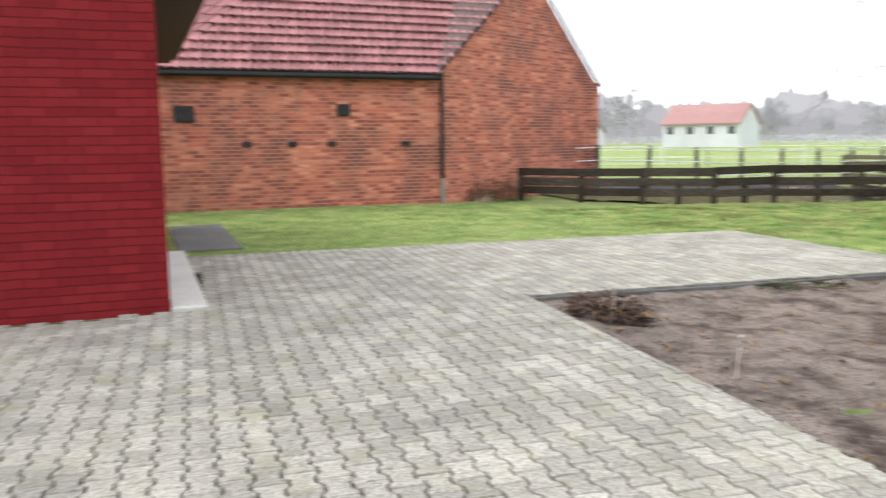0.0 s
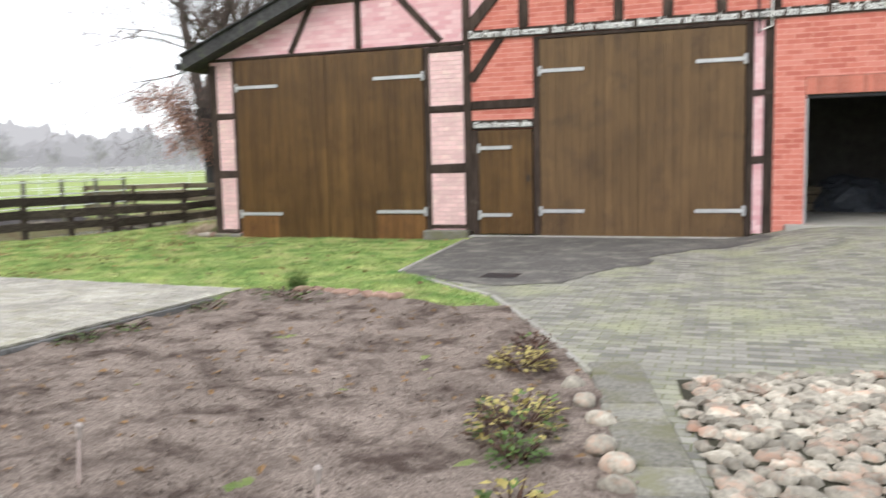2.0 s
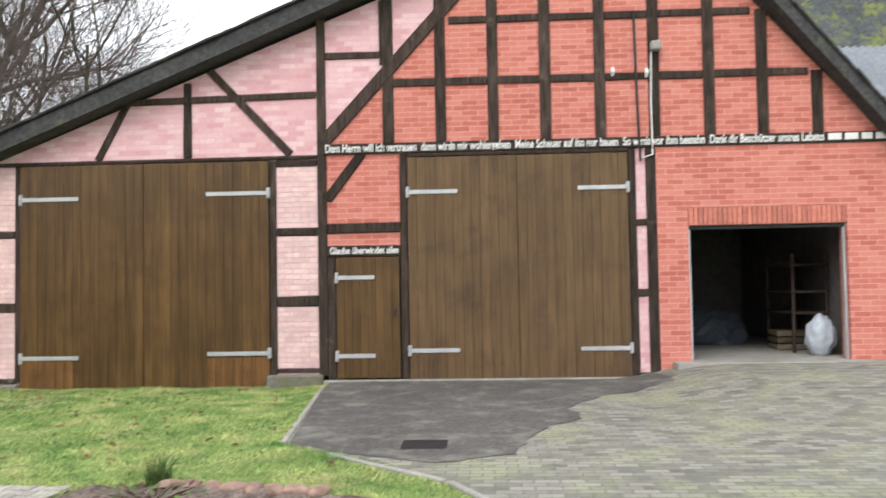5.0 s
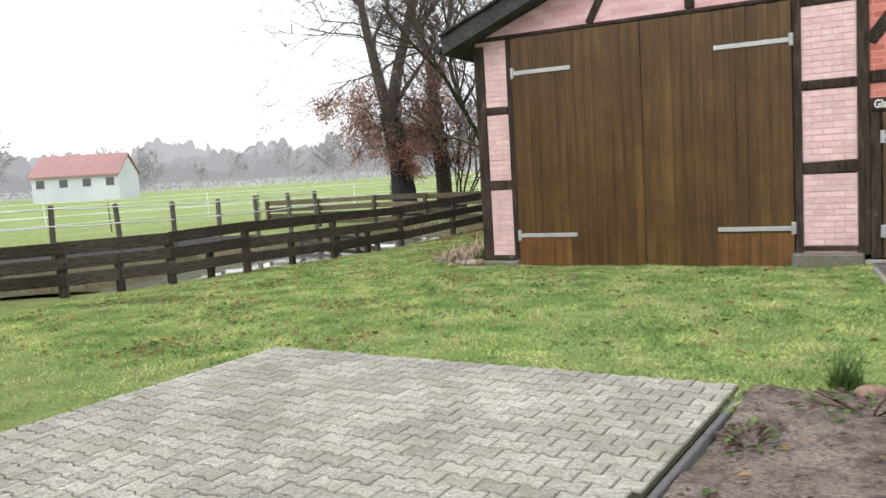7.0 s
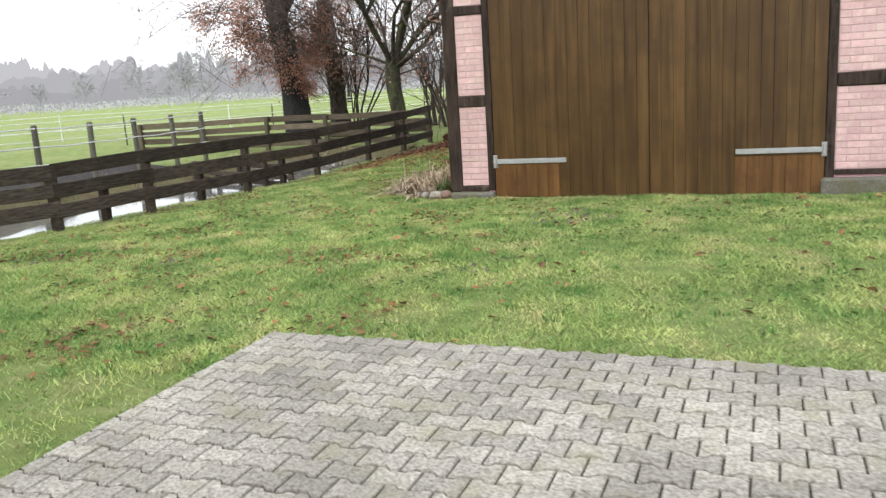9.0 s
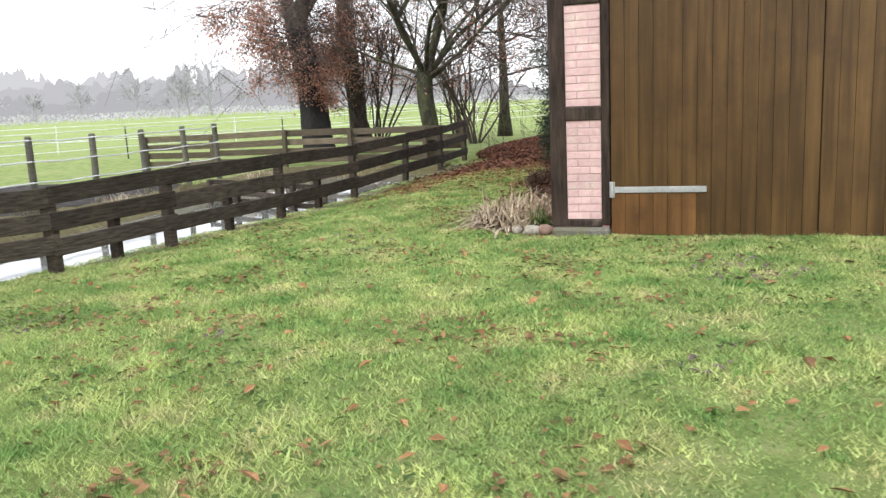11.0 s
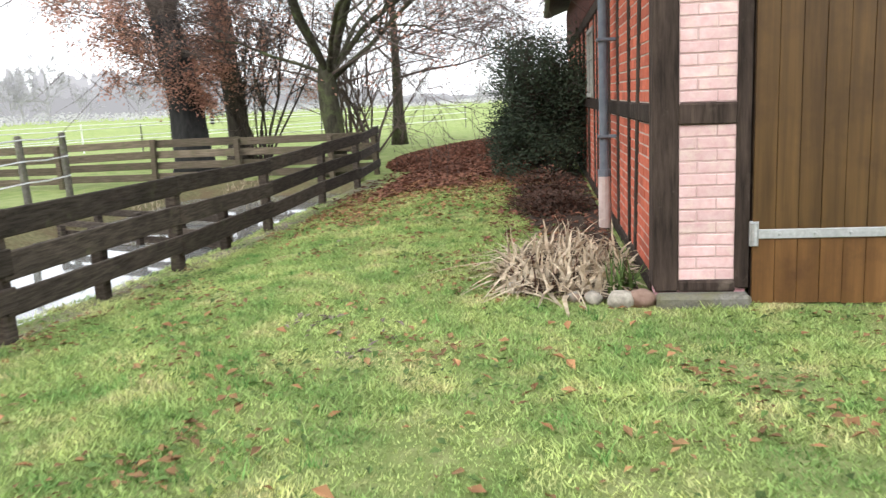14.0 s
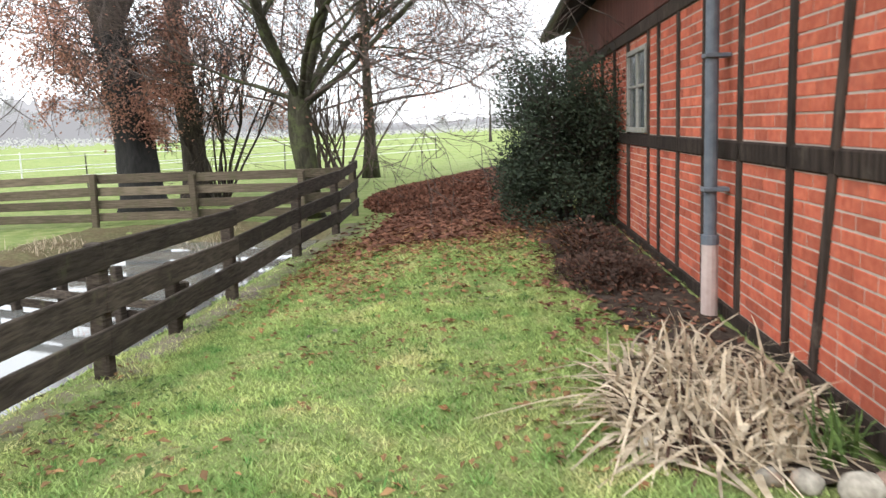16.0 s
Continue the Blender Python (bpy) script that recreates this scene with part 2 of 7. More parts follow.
PALEWOOD = surface("weathered_pale_plank", (0.085, 0.07, 0.05), (0.21, 0.17, 0.125), 30, 1.5, 0.92, 0.6, 0.008, (0.12, 0.4, 1.4), (0.1, 0.1, 0.055), (0.5, 0.72), 0.3, spec=0.15)
GREYPOST = surface("mossy_grey_post", (0.09, 0.085, 0.07), (0.19, 0.18, 0.15), 20, 2, 0.9, 0.5, stain=(0.1, 0.12, 0.05), stain_at=(0.5, 0.7), vary=0.2)
BARK = surface("dark_bark", (0.03, 0.024, 0.021), (0.10, 0.082, 0.07), 12, 1.2, 0.95, 1.0, 0.03, (1, 1, 0.3), (0.09, 0.1, 0.06), (0.6, 0.8))
MOSSBARK = surface("mossy_oak_bark", (0.028, 0.027, 0.02), (0.1, 0.095, 0.065), 12, 1.2, 0.95, 1.0, 0.03, (1, 1, 0.3), (0.1, 0.12, 0.05), (0.5, 0.7), spec=0.1)
IVYBARK = surface("black_wet_bark", (0.012, 0.012, 0.012), (0.035, 0.033, 0.033), 14, 1.2, 0.9, 1.0, 0.03, (1, 1, 0.3))
TWIG = surface("bare_twig", (0.07, 0.052, 0.045), (0.16, 0.125, 0.11), 10, 1, 0.95, 0.2)
OAKLEAF = surface("dead_oak_leaf", (0.34, 0.16, 0.115), (0.6, 0.34, 0.26), 3, 0.5, 0.8, 0.1, vary=0.4, island=True, trans=0.45)
GROUNDLEAF = surface("fallen_leaf", (0.13, 0.074, 0.034), (0.37, 0.22, 0.1), 8, 0.9, 0.75, 0.1, vary=0.45, island=True, trans=0.15)
HEAPLEAF = surface("rotting_leaf", (0.1, 0.046, 0.034), (0.3, 0.145, 0.095), 8, 0.9, 0.85, 0.1, spec=0.08, vary=0.5, island=True, trans=0.1)
LITTER = surface("leaf_litter", (0.075, 0.036, 0.028), (0.21, 0.105, 0.075), 26, 1.2, 0.95, 1.0, 0.03, stain=(0.2, 0.095, 0.05), stain_at=(0.5, 0.7), spec=0.05)
DRYGRASS = surface("dry_leaf_blade", (0.34, 0.26, 0.17), (0.8, 0.7, 0.54), 9, 3, 0.85, 0.1, vary=0.35, island=True, trans=0.25)
BROWNDEAD = surface("dead_brown_stem", (0.04, 0.024, 0.018), (0.11, 0.06, 0.042), 9, 2, 0.9, 0.2, vary=0.4, island=True)
EVERGREEN = surface("dark_evergreen_leaf", (0.018, 0.03, 0.018), (0.07, 0.095, 0.055), 6, 1.2, 0.75, 0.1, vary=0.45, island=True, trans=0.15)
LEAFGREEN = surface("bed_plant_leaf", (0.06, 0.11, 0.03), (0.15, 0.23, 0.06), 10, 2, 0.7, 0.1, vary=0.4, island=True, trans=0.25)
LEAFYELLOW = surface("yellow_autumn_leaf", (0.3, 0.24, 0.07), (0.58, 0.5, 0.2), 10, 2, 0.75, 0.1, vary=0.35, island=True, trans=0.25)
GRASSBLADE = surface("grass_blade", (0.15, 0.31, 0.09), (0.71, 0.75, 0.31), 1.9, 0.8, 0.9, 0.0, stain=(0.6, 0.5, 0.3), stain_at=(0.53, 0.73), vary=0.42, island=True, trans=0.35, spec=0.1)
FRESHBLADE = surface("fresh_grass_tuft", (0.08, 0.2, 0.055), (0.3, 0.48, 0.15), 2.5, 1.0, 0.85, 0.0, vary=0.5, island=True, trans=0.35, spec=0.12)
ORANGELEAF = surface("orange_oak_leaf", (0.2, 0.095, 0.045), (0.52, 0.29, 0.15), 5, 0.9, 0.8, 0.1, vary=0.5, island=True, trans=0.2, spec=0.1)
WHITEPAINT = surface("white_paint", (0.72, 0.72, 0.7), (0.82, 0.82, 0.8), 12, 1, 0.6, 0.1)
GREYPAINT = surface("grey_blue_pipe", (0.10, 0.12, 0.15), (0.17, 0.19, 0.22), 12, 1, 0.5, 0.1)
PALEPIPE = surface("pale_pink_pipe", (0.46, 0.36, 0.33), (0.6, 0.5, 0.47), 12, 1, 0.6, 0.2)
TAPE = surface("white_fence_tape", (0.75, 0.77, 0.78), (0.85, 0.86, 0.86), 5, 1, 0.6, 0.0)
DARKMETAL = surface("black_gutter", (0.012, 0.012, 0.014), (0.035, 0.035, 0.038), 10, 1, 0.5, 0.1)
MAROON = surface("maroon_door", (0.055, 0.012, 0.014), (0.09, 0.02, 0.022), 15, 2, 0.5, 0.1)
GARAGEDOOR = surface("pale_blue_garage_door", (0.5, 0.57, 0.62), (0.6, 0.66, 0.7), 10, 1, 0.5, 0.05)
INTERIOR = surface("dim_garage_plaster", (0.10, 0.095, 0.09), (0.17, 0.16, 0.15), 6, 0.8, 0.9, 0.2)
TARP = surface("dark_tarpaulin", (0.04, 0.047, 0.06), (0.09, 0.1, 0.12), 9, 2, 0.5, 0.6, 0.03)
PLASTIC = surface("crumpled_plastic_sheet", (0.36, 0.4, 0.46), (0.55, 0.59, 0.64), 9, 2, 0.35, 0.6, 0.03)
DARKGLASS = lit_glass("dark_window_glass", (0.05, 0.055, 0.06))
SMOKED = surface("canopy_sheet", (0.3, 0.26, 0.24), (0.42, 0.37, 0.34), 8, 1, 0.4, 0.1)
LETTER = surface("white_lettering", (0.66, 0.66, 0.64), (0.8, 0.8, 0.78), 40, 3, 0.7, 0.1)
# pale lilac grey puts distance haze into the far wood's colour
HAZETWIG = surface("far_wood_haze_grey", (0.56, 0.545, 0.58), (0.6, 0.585, 0.62), 0.2, 0.03, 1.0, 0.0, spec=0.0, trans=0.5)
FARWALL = surface("far_hazy_white_wall", (0.56, 0.58, 0.61), (0.62, 0.64, 0.66), 2, 0.2, 0.9, 0.0)
FARROOF = surface("far_red_roof", (0.34, 0.19, 0.18), (0.4, 0.23, 0.22), 2, 0.2, 0.9, 0.0)


def water_material():
    m, n, k, b = base_nodes("still_ditch_water", 0.03, 0.0, 0.5)
    b.inputs["Base Color"].default_value = (0.16, 0.165, 0.16, 1)
    b.inputs["IOR"].default_value = 1.6
    g = n.new("ShaderNodeNewGeometry")
    bump(n, k, b, noise_at(n, k, g.outputs["Position"], 5), 0.06, 0.01)
    return m


def meadow_material():
    """Short winter grass: greens in patches, straw and a little earth."""
    m, n, k, b = base_nodes("meadow", 0.95, spec=0.05)
    g = n.new("ShaderNodeNewGeometry")
    p = g.outputs["Position"]
    fine, mid, wide = noise_at(n, k, p, 45, 8, 0.7), noise_at(n, k, p, 3.0, 6, 0.65), noise_at(n, k, p, 0.35, 5)
    col = ramp(n, k, mid, [(0.3, (0.15, 0.235, 0.075)), (0.5, (0.27, 0.345, 0.12)), (0.7, (0.42, 0.43, 0.21))])
    col = blend(n, k, remap(n, k, fine, 0.35, 0.7, 0.4, 0), col, (0.11, 0.13, 0.04))
    col = blend(n, k, remap(n, k, wide, 0.45, 0.7, 0, 0.6), col, (0.32, 0.355, 0.17))
    k.new(col, b.inputs["Base Color"])
    first = bump(n, k, b, fine, 0.9, 0.04)
    bump(n, k, b, mid, 0.5, 0.08, first)
    return m


WATER, MEADOW = water_material(), meadow_material()


# ---- mesh helpers ----
class Build:
    """Collects faces; made() turns them into one mesh object."""

    def __init__(self):
        self.v, self.f, self.s = [], [], []

    def add(self, verts, faces, slot=0):
        o = len(self.v)
        self.v += [tuple(p) for p in verts]
        self.f += [tuple(i + o for i in q) for q in faces]
        self.s += [slot] * len(faces)
        return self

    def box(self, a, b, c=0.0, m=None, slot=0):
        """A box from corner a to corner b; c: chamfer of all edges."""
        (x0, y0, z0), (x1, y1, z1) = a, b
        pts, faces = box_shape(x1 - x0, y1 - y0, z1 - z0, c)
        mid = Vector(((x0 + x1) / 2, (y0 + y1) / 2, (z0 + z1) / 2))
        pts = [Vector(p) + mid for p in pts]
        return self.add([m @ p for p in pts] if m else pts, faces, slot)

    def prism(self, outline, axis, lo, hi, slot=0):
        """An outline of (u, v) drawn out along an axis from lo to hi."""
        n = len(outline)
        put = {"x": lambda u, v, w: (w, u, v), "y": lambda u, v, w: (u, w, v), "z": lambda u, v, w: (u, v, w)}[axis]
        pts = [put(u, v, lo) for u, v in outline] + [put(u, v, hi) for u, v in outline]
        faces = [tuple(range(n))[::-1], tuple(range(n, 2 * n))] + [(i, (i + 1) % n, (i + 1) % n + n, i + n) for i in range(n)]
        return self.add(pts, faces, slot)

    def tube(self, pts, radii, sides=6, slot=0, cap=True):
        rings = []
        up = Vector((0.31, 0.17, 0.93))
        for i, p in enumerate(pts):
            d = (Vector(pts[min(i + 1, len(pts) - 1)]) - Vector(pts[max(i - 1, 0)])).normalized()
            s = d.cross(up)
            s = s.normalized() if s.length > 1e-3 else Vector((1, 0, 0))
            t = d.cross(s)
            rings += [Vector(p) + radii[i] * (math.cos(math.tau * j / sides) * s + math.sin(math.tau * j / sides) * t) for j in range(sides)]
        faces = [(i * sides + j, i * sides + (j + 1) % sides, (i + 1) * sides + (j + 1) % sides, (i + 1) * sides + j) for i in range(len(pts) - 1) for j in range(sides)]
        if cap:
            faces += [tuple(range(sides))[::-1], tuple(range((len(pts) - 1) * sides, len(pts) * sides))]
        return self.add(rings, faces, slot)

    def mesh(self, name, *mats, smooth=False):
        me = bpy.data.meshes.new(name)
        me.from_pydata(self.v, [], self.f)
        for m in mats:
            me.materials.append(m)
        if len(mats) > 1:
            me.polygons.foreach_set("material_index", self.s)
        bm = bmesh.new()
        bm.from_mesh(me)
        bmesh.ops.recalc_face_normals(bm, faces=bm.faces)
        bm.to_mesh(me)
        bm.free()
        if smooth:
            me.polygons.foreach_set("use_smooth", [True] * len(me.polygons))
        return me

    def made(self, name, *mats, parent=None, label="", smooth=False, at=None):
        ob = new(name, self.mesh(name, *mats, smooth=smooth))
        if at is not None:
            ob.matrix_basis = at
        if parent:
            ob.parent = parent
        return tagged(ob, label)


def box_shape(sx, sy, sz, c):
    hx, hy, hz = sx / 2, sy / 2, sz / 2
    if c <= 0:
        pts = [(x, y, z) for x in (-hx, hx) for y in (-hy, hy) for z in (-hz, hz)]
        return pts, [(0, 1, 3, 2), (4, 6, 7, 5), (0, 4, 5, 1), (2, 3, 7, 6), (0, 2, 6, 4), (1, 5, 7, 3)]
    c = min(c, 0.45 * min(sx, sy, sz))
    pts, idx = [], {}
    for sxn in (-1, 1):
        for syn in (-1, 1):
            for szn in (-1, 1):
                for ax in range(3):
                    q = [sxn * hx, syn * hy, szn * hz]
                    for o in range(3):
                        if o != ax:
                            q[o] -= (sxn, syn, szn)[o] * c
                    idx[(sxn, syn, szn, ax)] = len(pts)
                    pts.append(tuple(q))
    faces = []
    for ax in range(3):
        o1, o2 = [o for o in range(3) if o != ax]
        for s in (-1, 1):
            quad = []
            for a, b in ((-1, -1), (1, -1), (1, 1), (-1, 1)):
                k = [0, 0, 0]
                k[ax], k[o1], k[o2] = s, a, b
                quad.append(idx[(*k, ax)])
            faces.append(tuple(quad))
    for ax in range(3):
        o1, o2 = [o for o in range(3) if o != ax]
        for a in (-1, 1):
            for b in (-1, 1):
                k0, k1 = [0, 0, 0], [0, 0, 0]
                k0[ax], k1[ax] = -1, 1
                k0[o1] = k1[o1] = a
                k0[o2] = k1[o2] = b
                faces.append((idx[(*k0, o1)], idx[(*k1, o1)], idx[(*k1, o2)], idx[(*k0, o2)]))
    for x in (-1, 1):
        for y in (-1, 1):
            for z in (-1, 1):
                faces.append((idx[(x, y, z, 0)], idx[(x, y, z, 1)], idx[(x, y, z, 2)]))
    return pts, faces


def shared(name, me, m, parent=None, label=""):
    """An object of its own on a mesh that others share."""
    ob = new(name, me)
    ob.matrix_basis = m
    if parent:
        ob.parent = parent
    return tagged(ob, label)


def thing(name, label, category, group="", kind="", at=None):
    ob = new(name)
    if at is not None:
        ob.matrix_basis = at
    return tagged(ob, label, category, group, kind)


def soup(name, verts, faces_per, mats, slots=None, parent=None):
    """A mesh from a numpy array of corners, each face with its own faces_per corners."""
    n = len(verts) // faces_per
    me = bpy.data.meshes.new(name)
    me.vertices.add(len(verts))
    me.vertices.foreach_set("co", np.asarray(verts, dtype=np.float32).ravel())
    me.loops.add(len(verts))
    me.loops.foreach_set("vertex_index", np.arange(len(verts), dtype=np.int32))
    me.polygons.add(n)
    me.polygons.foreach_set("loop_start", np.arange(0, len(verts), faces_per, dtype=np.int32))
    if slots is not None:
        me.polygons.foreach_set("material_index", np.asarray(slots, dtype=np.int32))
    for m in mats:
        me.materials.append(m)
    me.update(calc_edges=True)
    ob = new(name, me)
    if parent:
        ob.parent = parent
    return ob


def inside(poly, x, y):
    x, y = np.asarray(x, float), np.asarray(y, float)
    hit = np.zeros(x.shape, bool)
    n = len(poly)
    for i in range(n):
        (x0, y0), (x1, y1) = poly[i], poly[(i + 1) % n]
        c = ((y0 > y) != (y1 > y)) & (x < (x1 - x0) * (y - y0) / (y1 - y0 + 1e-12) + x0)
        hit ^= c
    return hit


def step(a, b, v):
    t = np.clip((np.asarray(v, float) - a) / (b - a), 0, 1)
    return t * t * (3 - 2 * t)


# ---- plan ----
PAVED = [(0.1, -14.52), (0.38, -12.0), (0.58, -10.0), (0.74, -6.24), (4.84, -6.45), (4.42, -11.64), (9.35, -12.08), (10.05, -11.9), (10.4, -13.0), (12.5, -13.6), (12.5, -19.5), (3.86, -19.5), (3.86, -14.52)]
BED = [(4.43, -11.69), (4.92, -6.47), (6.2, -6.6), (7.5, -6.95), (8.04, -6.98), (8.64, -7.97), (9.21, -9.27), (9.67, -10.8), (9.79, -11.74), (9.42, -12.15)]
YARD_AREA = [(5.56, 0.1), (5.62, -0.8), (6.08, -4.85), (7.15, -5.7), (8.05, -6.85), (8.65, -7.95), (9.22, -9.25), (9.68, -10.8), (9.8, -11.75), (10.15, -11.9), (30, -9.0), (30, 4.4), (14.4, 4.4), (14.4, 0.1)]
COBBLED = [(9.75, -9.25), (14.5, -7.6), (16.5, -11.0), (12.4, -13.5), (10.4, -12.9), (10.12, -11.7)]


def ground_z(x, y):
    x, y = np.asarray(x, float), np.asarray(y, float)
    z = -step(-2.2, -4.6, x) * (0.09 + 0.2 * step(-2.5, 5, y)) * step(-12, -3, y)
    xx = x + 0.62 * np.maximum(0, -2.2 - y)
    ditch = step(-4.8, -5.35, xx) * (1 - step(-7.9, -9.4, x)) * step(-3.7, -2.5, y) * (1 - step(10.6, 12.2, y))
    z = z - 0.55 * ditch
    z = z - 0.06 * step(-3.0, -0.6, y) * (1 - step(4.9, 5.9, x)) * step(-3.5, -1.0, x) * (1 - step(0.3, 1.2, y))
    z = z + 0.24 * step(9.9, 11.6, x) * step(-4.5, -0.8, y) + 0.08 * step(14, 17, x) * step(-4, 3, y)
    z = z + 0.3 * step(40, 160, np.hypot(x, y))
    return z


def dug(x, y):
    """Depth by which the bed lies below the paving; it rises to the lawn and the stones."""
    x, y = np.asarray(x, float), np.asarray(y, float)
    east = (8.04 - x) * 0.94 - (y + 6.98) * 0.345
    return 0.055 * step(0.1, 0.9, east) * step(-6.6, -7.4, y) * ((x > 3.9) & (y > -12.7))


def gz(x, y):
    return float(ground_z(x, y))


# ---- ground ----
def ground():
    near_x, near_y = np.arange(-16, 20.1, 0.3), np.arange(-20, 26.1, 0.3)
    far = np.array([1.0, 3, 6, 10, 16, 25, 40, 65, 110, 200, 400, 900, 2500])
    xs = np.concatenate([-16 - far[::-1], near_x, 20 + far])
    ys = np.concatenate([-20 - far[::-1], near_y, 26 + far])
    gx, gy = np.meshgrid(xs, ys)
    zz = ground_z(gx, gy) - dug(gx, gy)
    v = np.stack([gx, gy, zz], -1).reshape(-1, 3)
    nx = len(xs)
    f = [(j * nx + i, j * nx + i + 1, (j + 1) * nx + i + 1, (j + 1) * nx + i) for j in range(len(ys) - 1) for i in range(nx - 1)]
    b = Build()
    b.v, b.f, b.s = [tuple(p) for p in v], f, [0] * len(f)
    ob = b.made("ground", MEADOW, smooth=True)
    tagged(ob, "winter meadow and lawn of short damp grass", "ground", kind="structure")


def sheet(name, poly, mat, lift, cell, label, category, rough=0.0, kind="structure", seed=0.0):
    """A piece of ground cut to an outline, laid over the sheet below."""
    xs, ys = [p[0] for p in poly], [p[1] for p in poly]
    bm = bmesh.new()
    vs = [bm.verts.new((x, y, 0)) for x, y in poly]
    bm.faces.new(vs)
    for axis, lo, hi in ((0, min(xs), max(xs)), (1, min(ys), max(ys))):
        for c in np.arange(lo + cell, hi, cell):
            co, no = [0, 0, 0], [0, 0, 0]
            co[axis], no[axis] = c, 1
            bmesh.ops.bisect_plane(bm, geom=bm.verts[:] + bm.edges[:] + bm.faces[:], plane_co=co, plane_no=no)
    for v in bm.verts:
        h = 0.0
        if rough:
            q = Vector((v.co.x, v.co.y, seed))
            h = rough * (noise.noise(q * 2.2) + 0.8 * noise.noise(q * 5.5) + 0.5 * noise.noise(q * 12)) + rough * 0.4
        v.co.z = gz(v.co.x, v.co.y) + lift + h - (float(dug(v.co.x, v.co.y)) if name == "flower_bed" else 0.0)
    bmesh.ops.recalc_face_normals(bm, faces=bm.faces)
    me = bpy.data.meshes.new(name)
    bm.to_mesh(me)
    bm.free()
    me.materials.append(mat)
    me.polygons.foreach_set("use_smooth", [True] * len(me.polygons))
    return tagged(new(name, me), label, category, kind=kind)


ground()
paving = sheet("pavement", PAVED, JOINT, 0.004, 1.0, "grey interlocking concrete paving with mossy joints", "paving")
soil_bed = sheet("flower_bed", BED, SOIL, 0.012, 0.12, "bare crumbly brown soil of a cleared flower bed", "flower bed", rough=0.028)
yard = sheet("yard", YARD_AREA, YARD, 0.012, 0.4, "worn dark grey yard paving with mossy patches", "yard")
def ragged(poly, start, cell=0.18, amount=0.16):
    """The outline from its start-th corner on, broken into an uneven edge."""
    out = list(poly[:start])
    for (xa, ya), (xb, yb) in zip(poly[start:], poly[start + 1:]):
        n = max(1, int(math.hypot(xb - xa, yb - ya) / cell))
        for k in range(n):
            x, y = xa + (xb - xa) * k / n, ya + (yb - ya) * k / n
            q = Vector((x * 2.4, y * 2.4, 1))
            out.append((x + amount * noise.noise(q) + 0.5 * amount * noise.noise(q * 3), y + amount * noise.noise(q + Vector((7, 0, 0)))))
    return out + [poly[-1]]


sheet("asphalt_apron", ragged([(5.6, 0.0), (5.66, -0.85), (6.12, -4.85), (6.8, -5.35), (7.6, -5.75), (8.3, -5.4), (8.5, -4.5), (9.0, -3.6), (9.1, -2.5), (9.8, -1.6), (10.6, -1.1), (10.6, -0.1)], 4), ASPHALT, 0.018, 0.4, "dark patched asphalt before the gates", "asphalt")
cobbles = sheet("cobbled_yard", COBBLED, JOINT, 0.02, 0.8, "rounded field cobbles set in mossy sand", "cobbles")
MUD_STRIP = [(-9.75, -7.0), (-9.85, 7.5), (-12.5, 9.0), (-20, 6.0), (-22, -2.0), (-13, -7.0)]
sheet("paddock_track", MUD_STRIP, MUD, 0.03, 0.8, "trampled dark muddy paddock track", "mud track", rough=0.03)
BANK = [(-4.42 + 0.1 * math.sin(1.7 * q) + 0.07 * math.sin(4.3 * q + 1) + 0.05 * math.sin(11.0 * q), -1.6 + 0.2 * q) for q in range(69)] + [ (-4.9, 12.0), (-4.95, 2.0), (-4.9, -2.0)]
sheet("bank_strip", BANK, EARTH, 0.004, 0.25, "strip of bare grey earth along the fence", "earth strip", rough=0.004)
sheet("ditch_bank", [(-4.95, -2.0), (-4.98, 12.3), (-7.5, 12.4), (-10.0, 12.2), (-9.9, 8.0), (-9.8, 2.0), (-9.6, -4.4), (-7.0, -4.6), (-5.75, -3.6)], ROUGHGRASS, 0.02, 0.25, "rough brownish grass on the ditch banks", "ditch bank", rough=0.05)
tagged(Build().box((-9.2, -3.4, -0.54), (-4.85, 12.0, -0.5)).made("water", WATER), "still water in a ditch mirroring the sky", "water", kind="structure")
LITTER_AREA = [(-3.95, 8.6), (-4.0, 12.0), (-4.2, 25), (0.5, 26), (-0.9, 12.0), (-1.4, 8.4), (-2.4, 7.4), (-3.6, 7.8)]
sheet("leaf_litter", LITTER_AREA, LITTER, 0.02, 0.35, "carpet of brown fallen leaves on the ground", "leaf litter", rough=0.03)


def leaf_heap():
    b = Build()
    n, m = 40, 16
    pts = []
    for j in range(m + 1):
        for i in range(n):
            a, r = math.tau * i / n, j / m
            x, y = -3.8 + 1.55 * r * math.cos(a), 17.5 + 4.2 * r * math.sin(a)
            h = 0.24 * (1 - r * r) ** 0.9 * (1 + 0.5 * noise.noise(Vector((x * 0.9, y * 0.9, 3)))) + 0.05 * noise.noise(Vector((x * 4, y * 4, 1))) * (1 - r)
            pts.append((x, y, gz(x, y) + h - 0.02))
    f = [(j * n + i, j * n + (i + 1) % n, (j + 1) * n + (i + 1) % n, (j + 1) * n + i) for j in range(m) for i in range(n)]
    b.add(pts, f)
    tagged(b.made("leaf_heap", LITTER, smooth=True), "long low heap of raked brown leaves", "leaf heap")


leaf_heap()


# ---- the timber-framed barn ----
SIDE = pose(0, 0, 0, 0, 0, 1.4)
barn = thing("barn", "half-timbered brick barn with pink and orange infill", "barn")


def roof_line(x):
    """Underside of the roof above the front wall."""
    aisle = 3.34 + 0.395 * (x + 0.4)
    main = 3.24 + 1.19 * (x - 5.37) if x < 9.92 else 3.24 + 1.19 * (14.47 - x)
    return max(aisle, main) if x < 9.92 else main


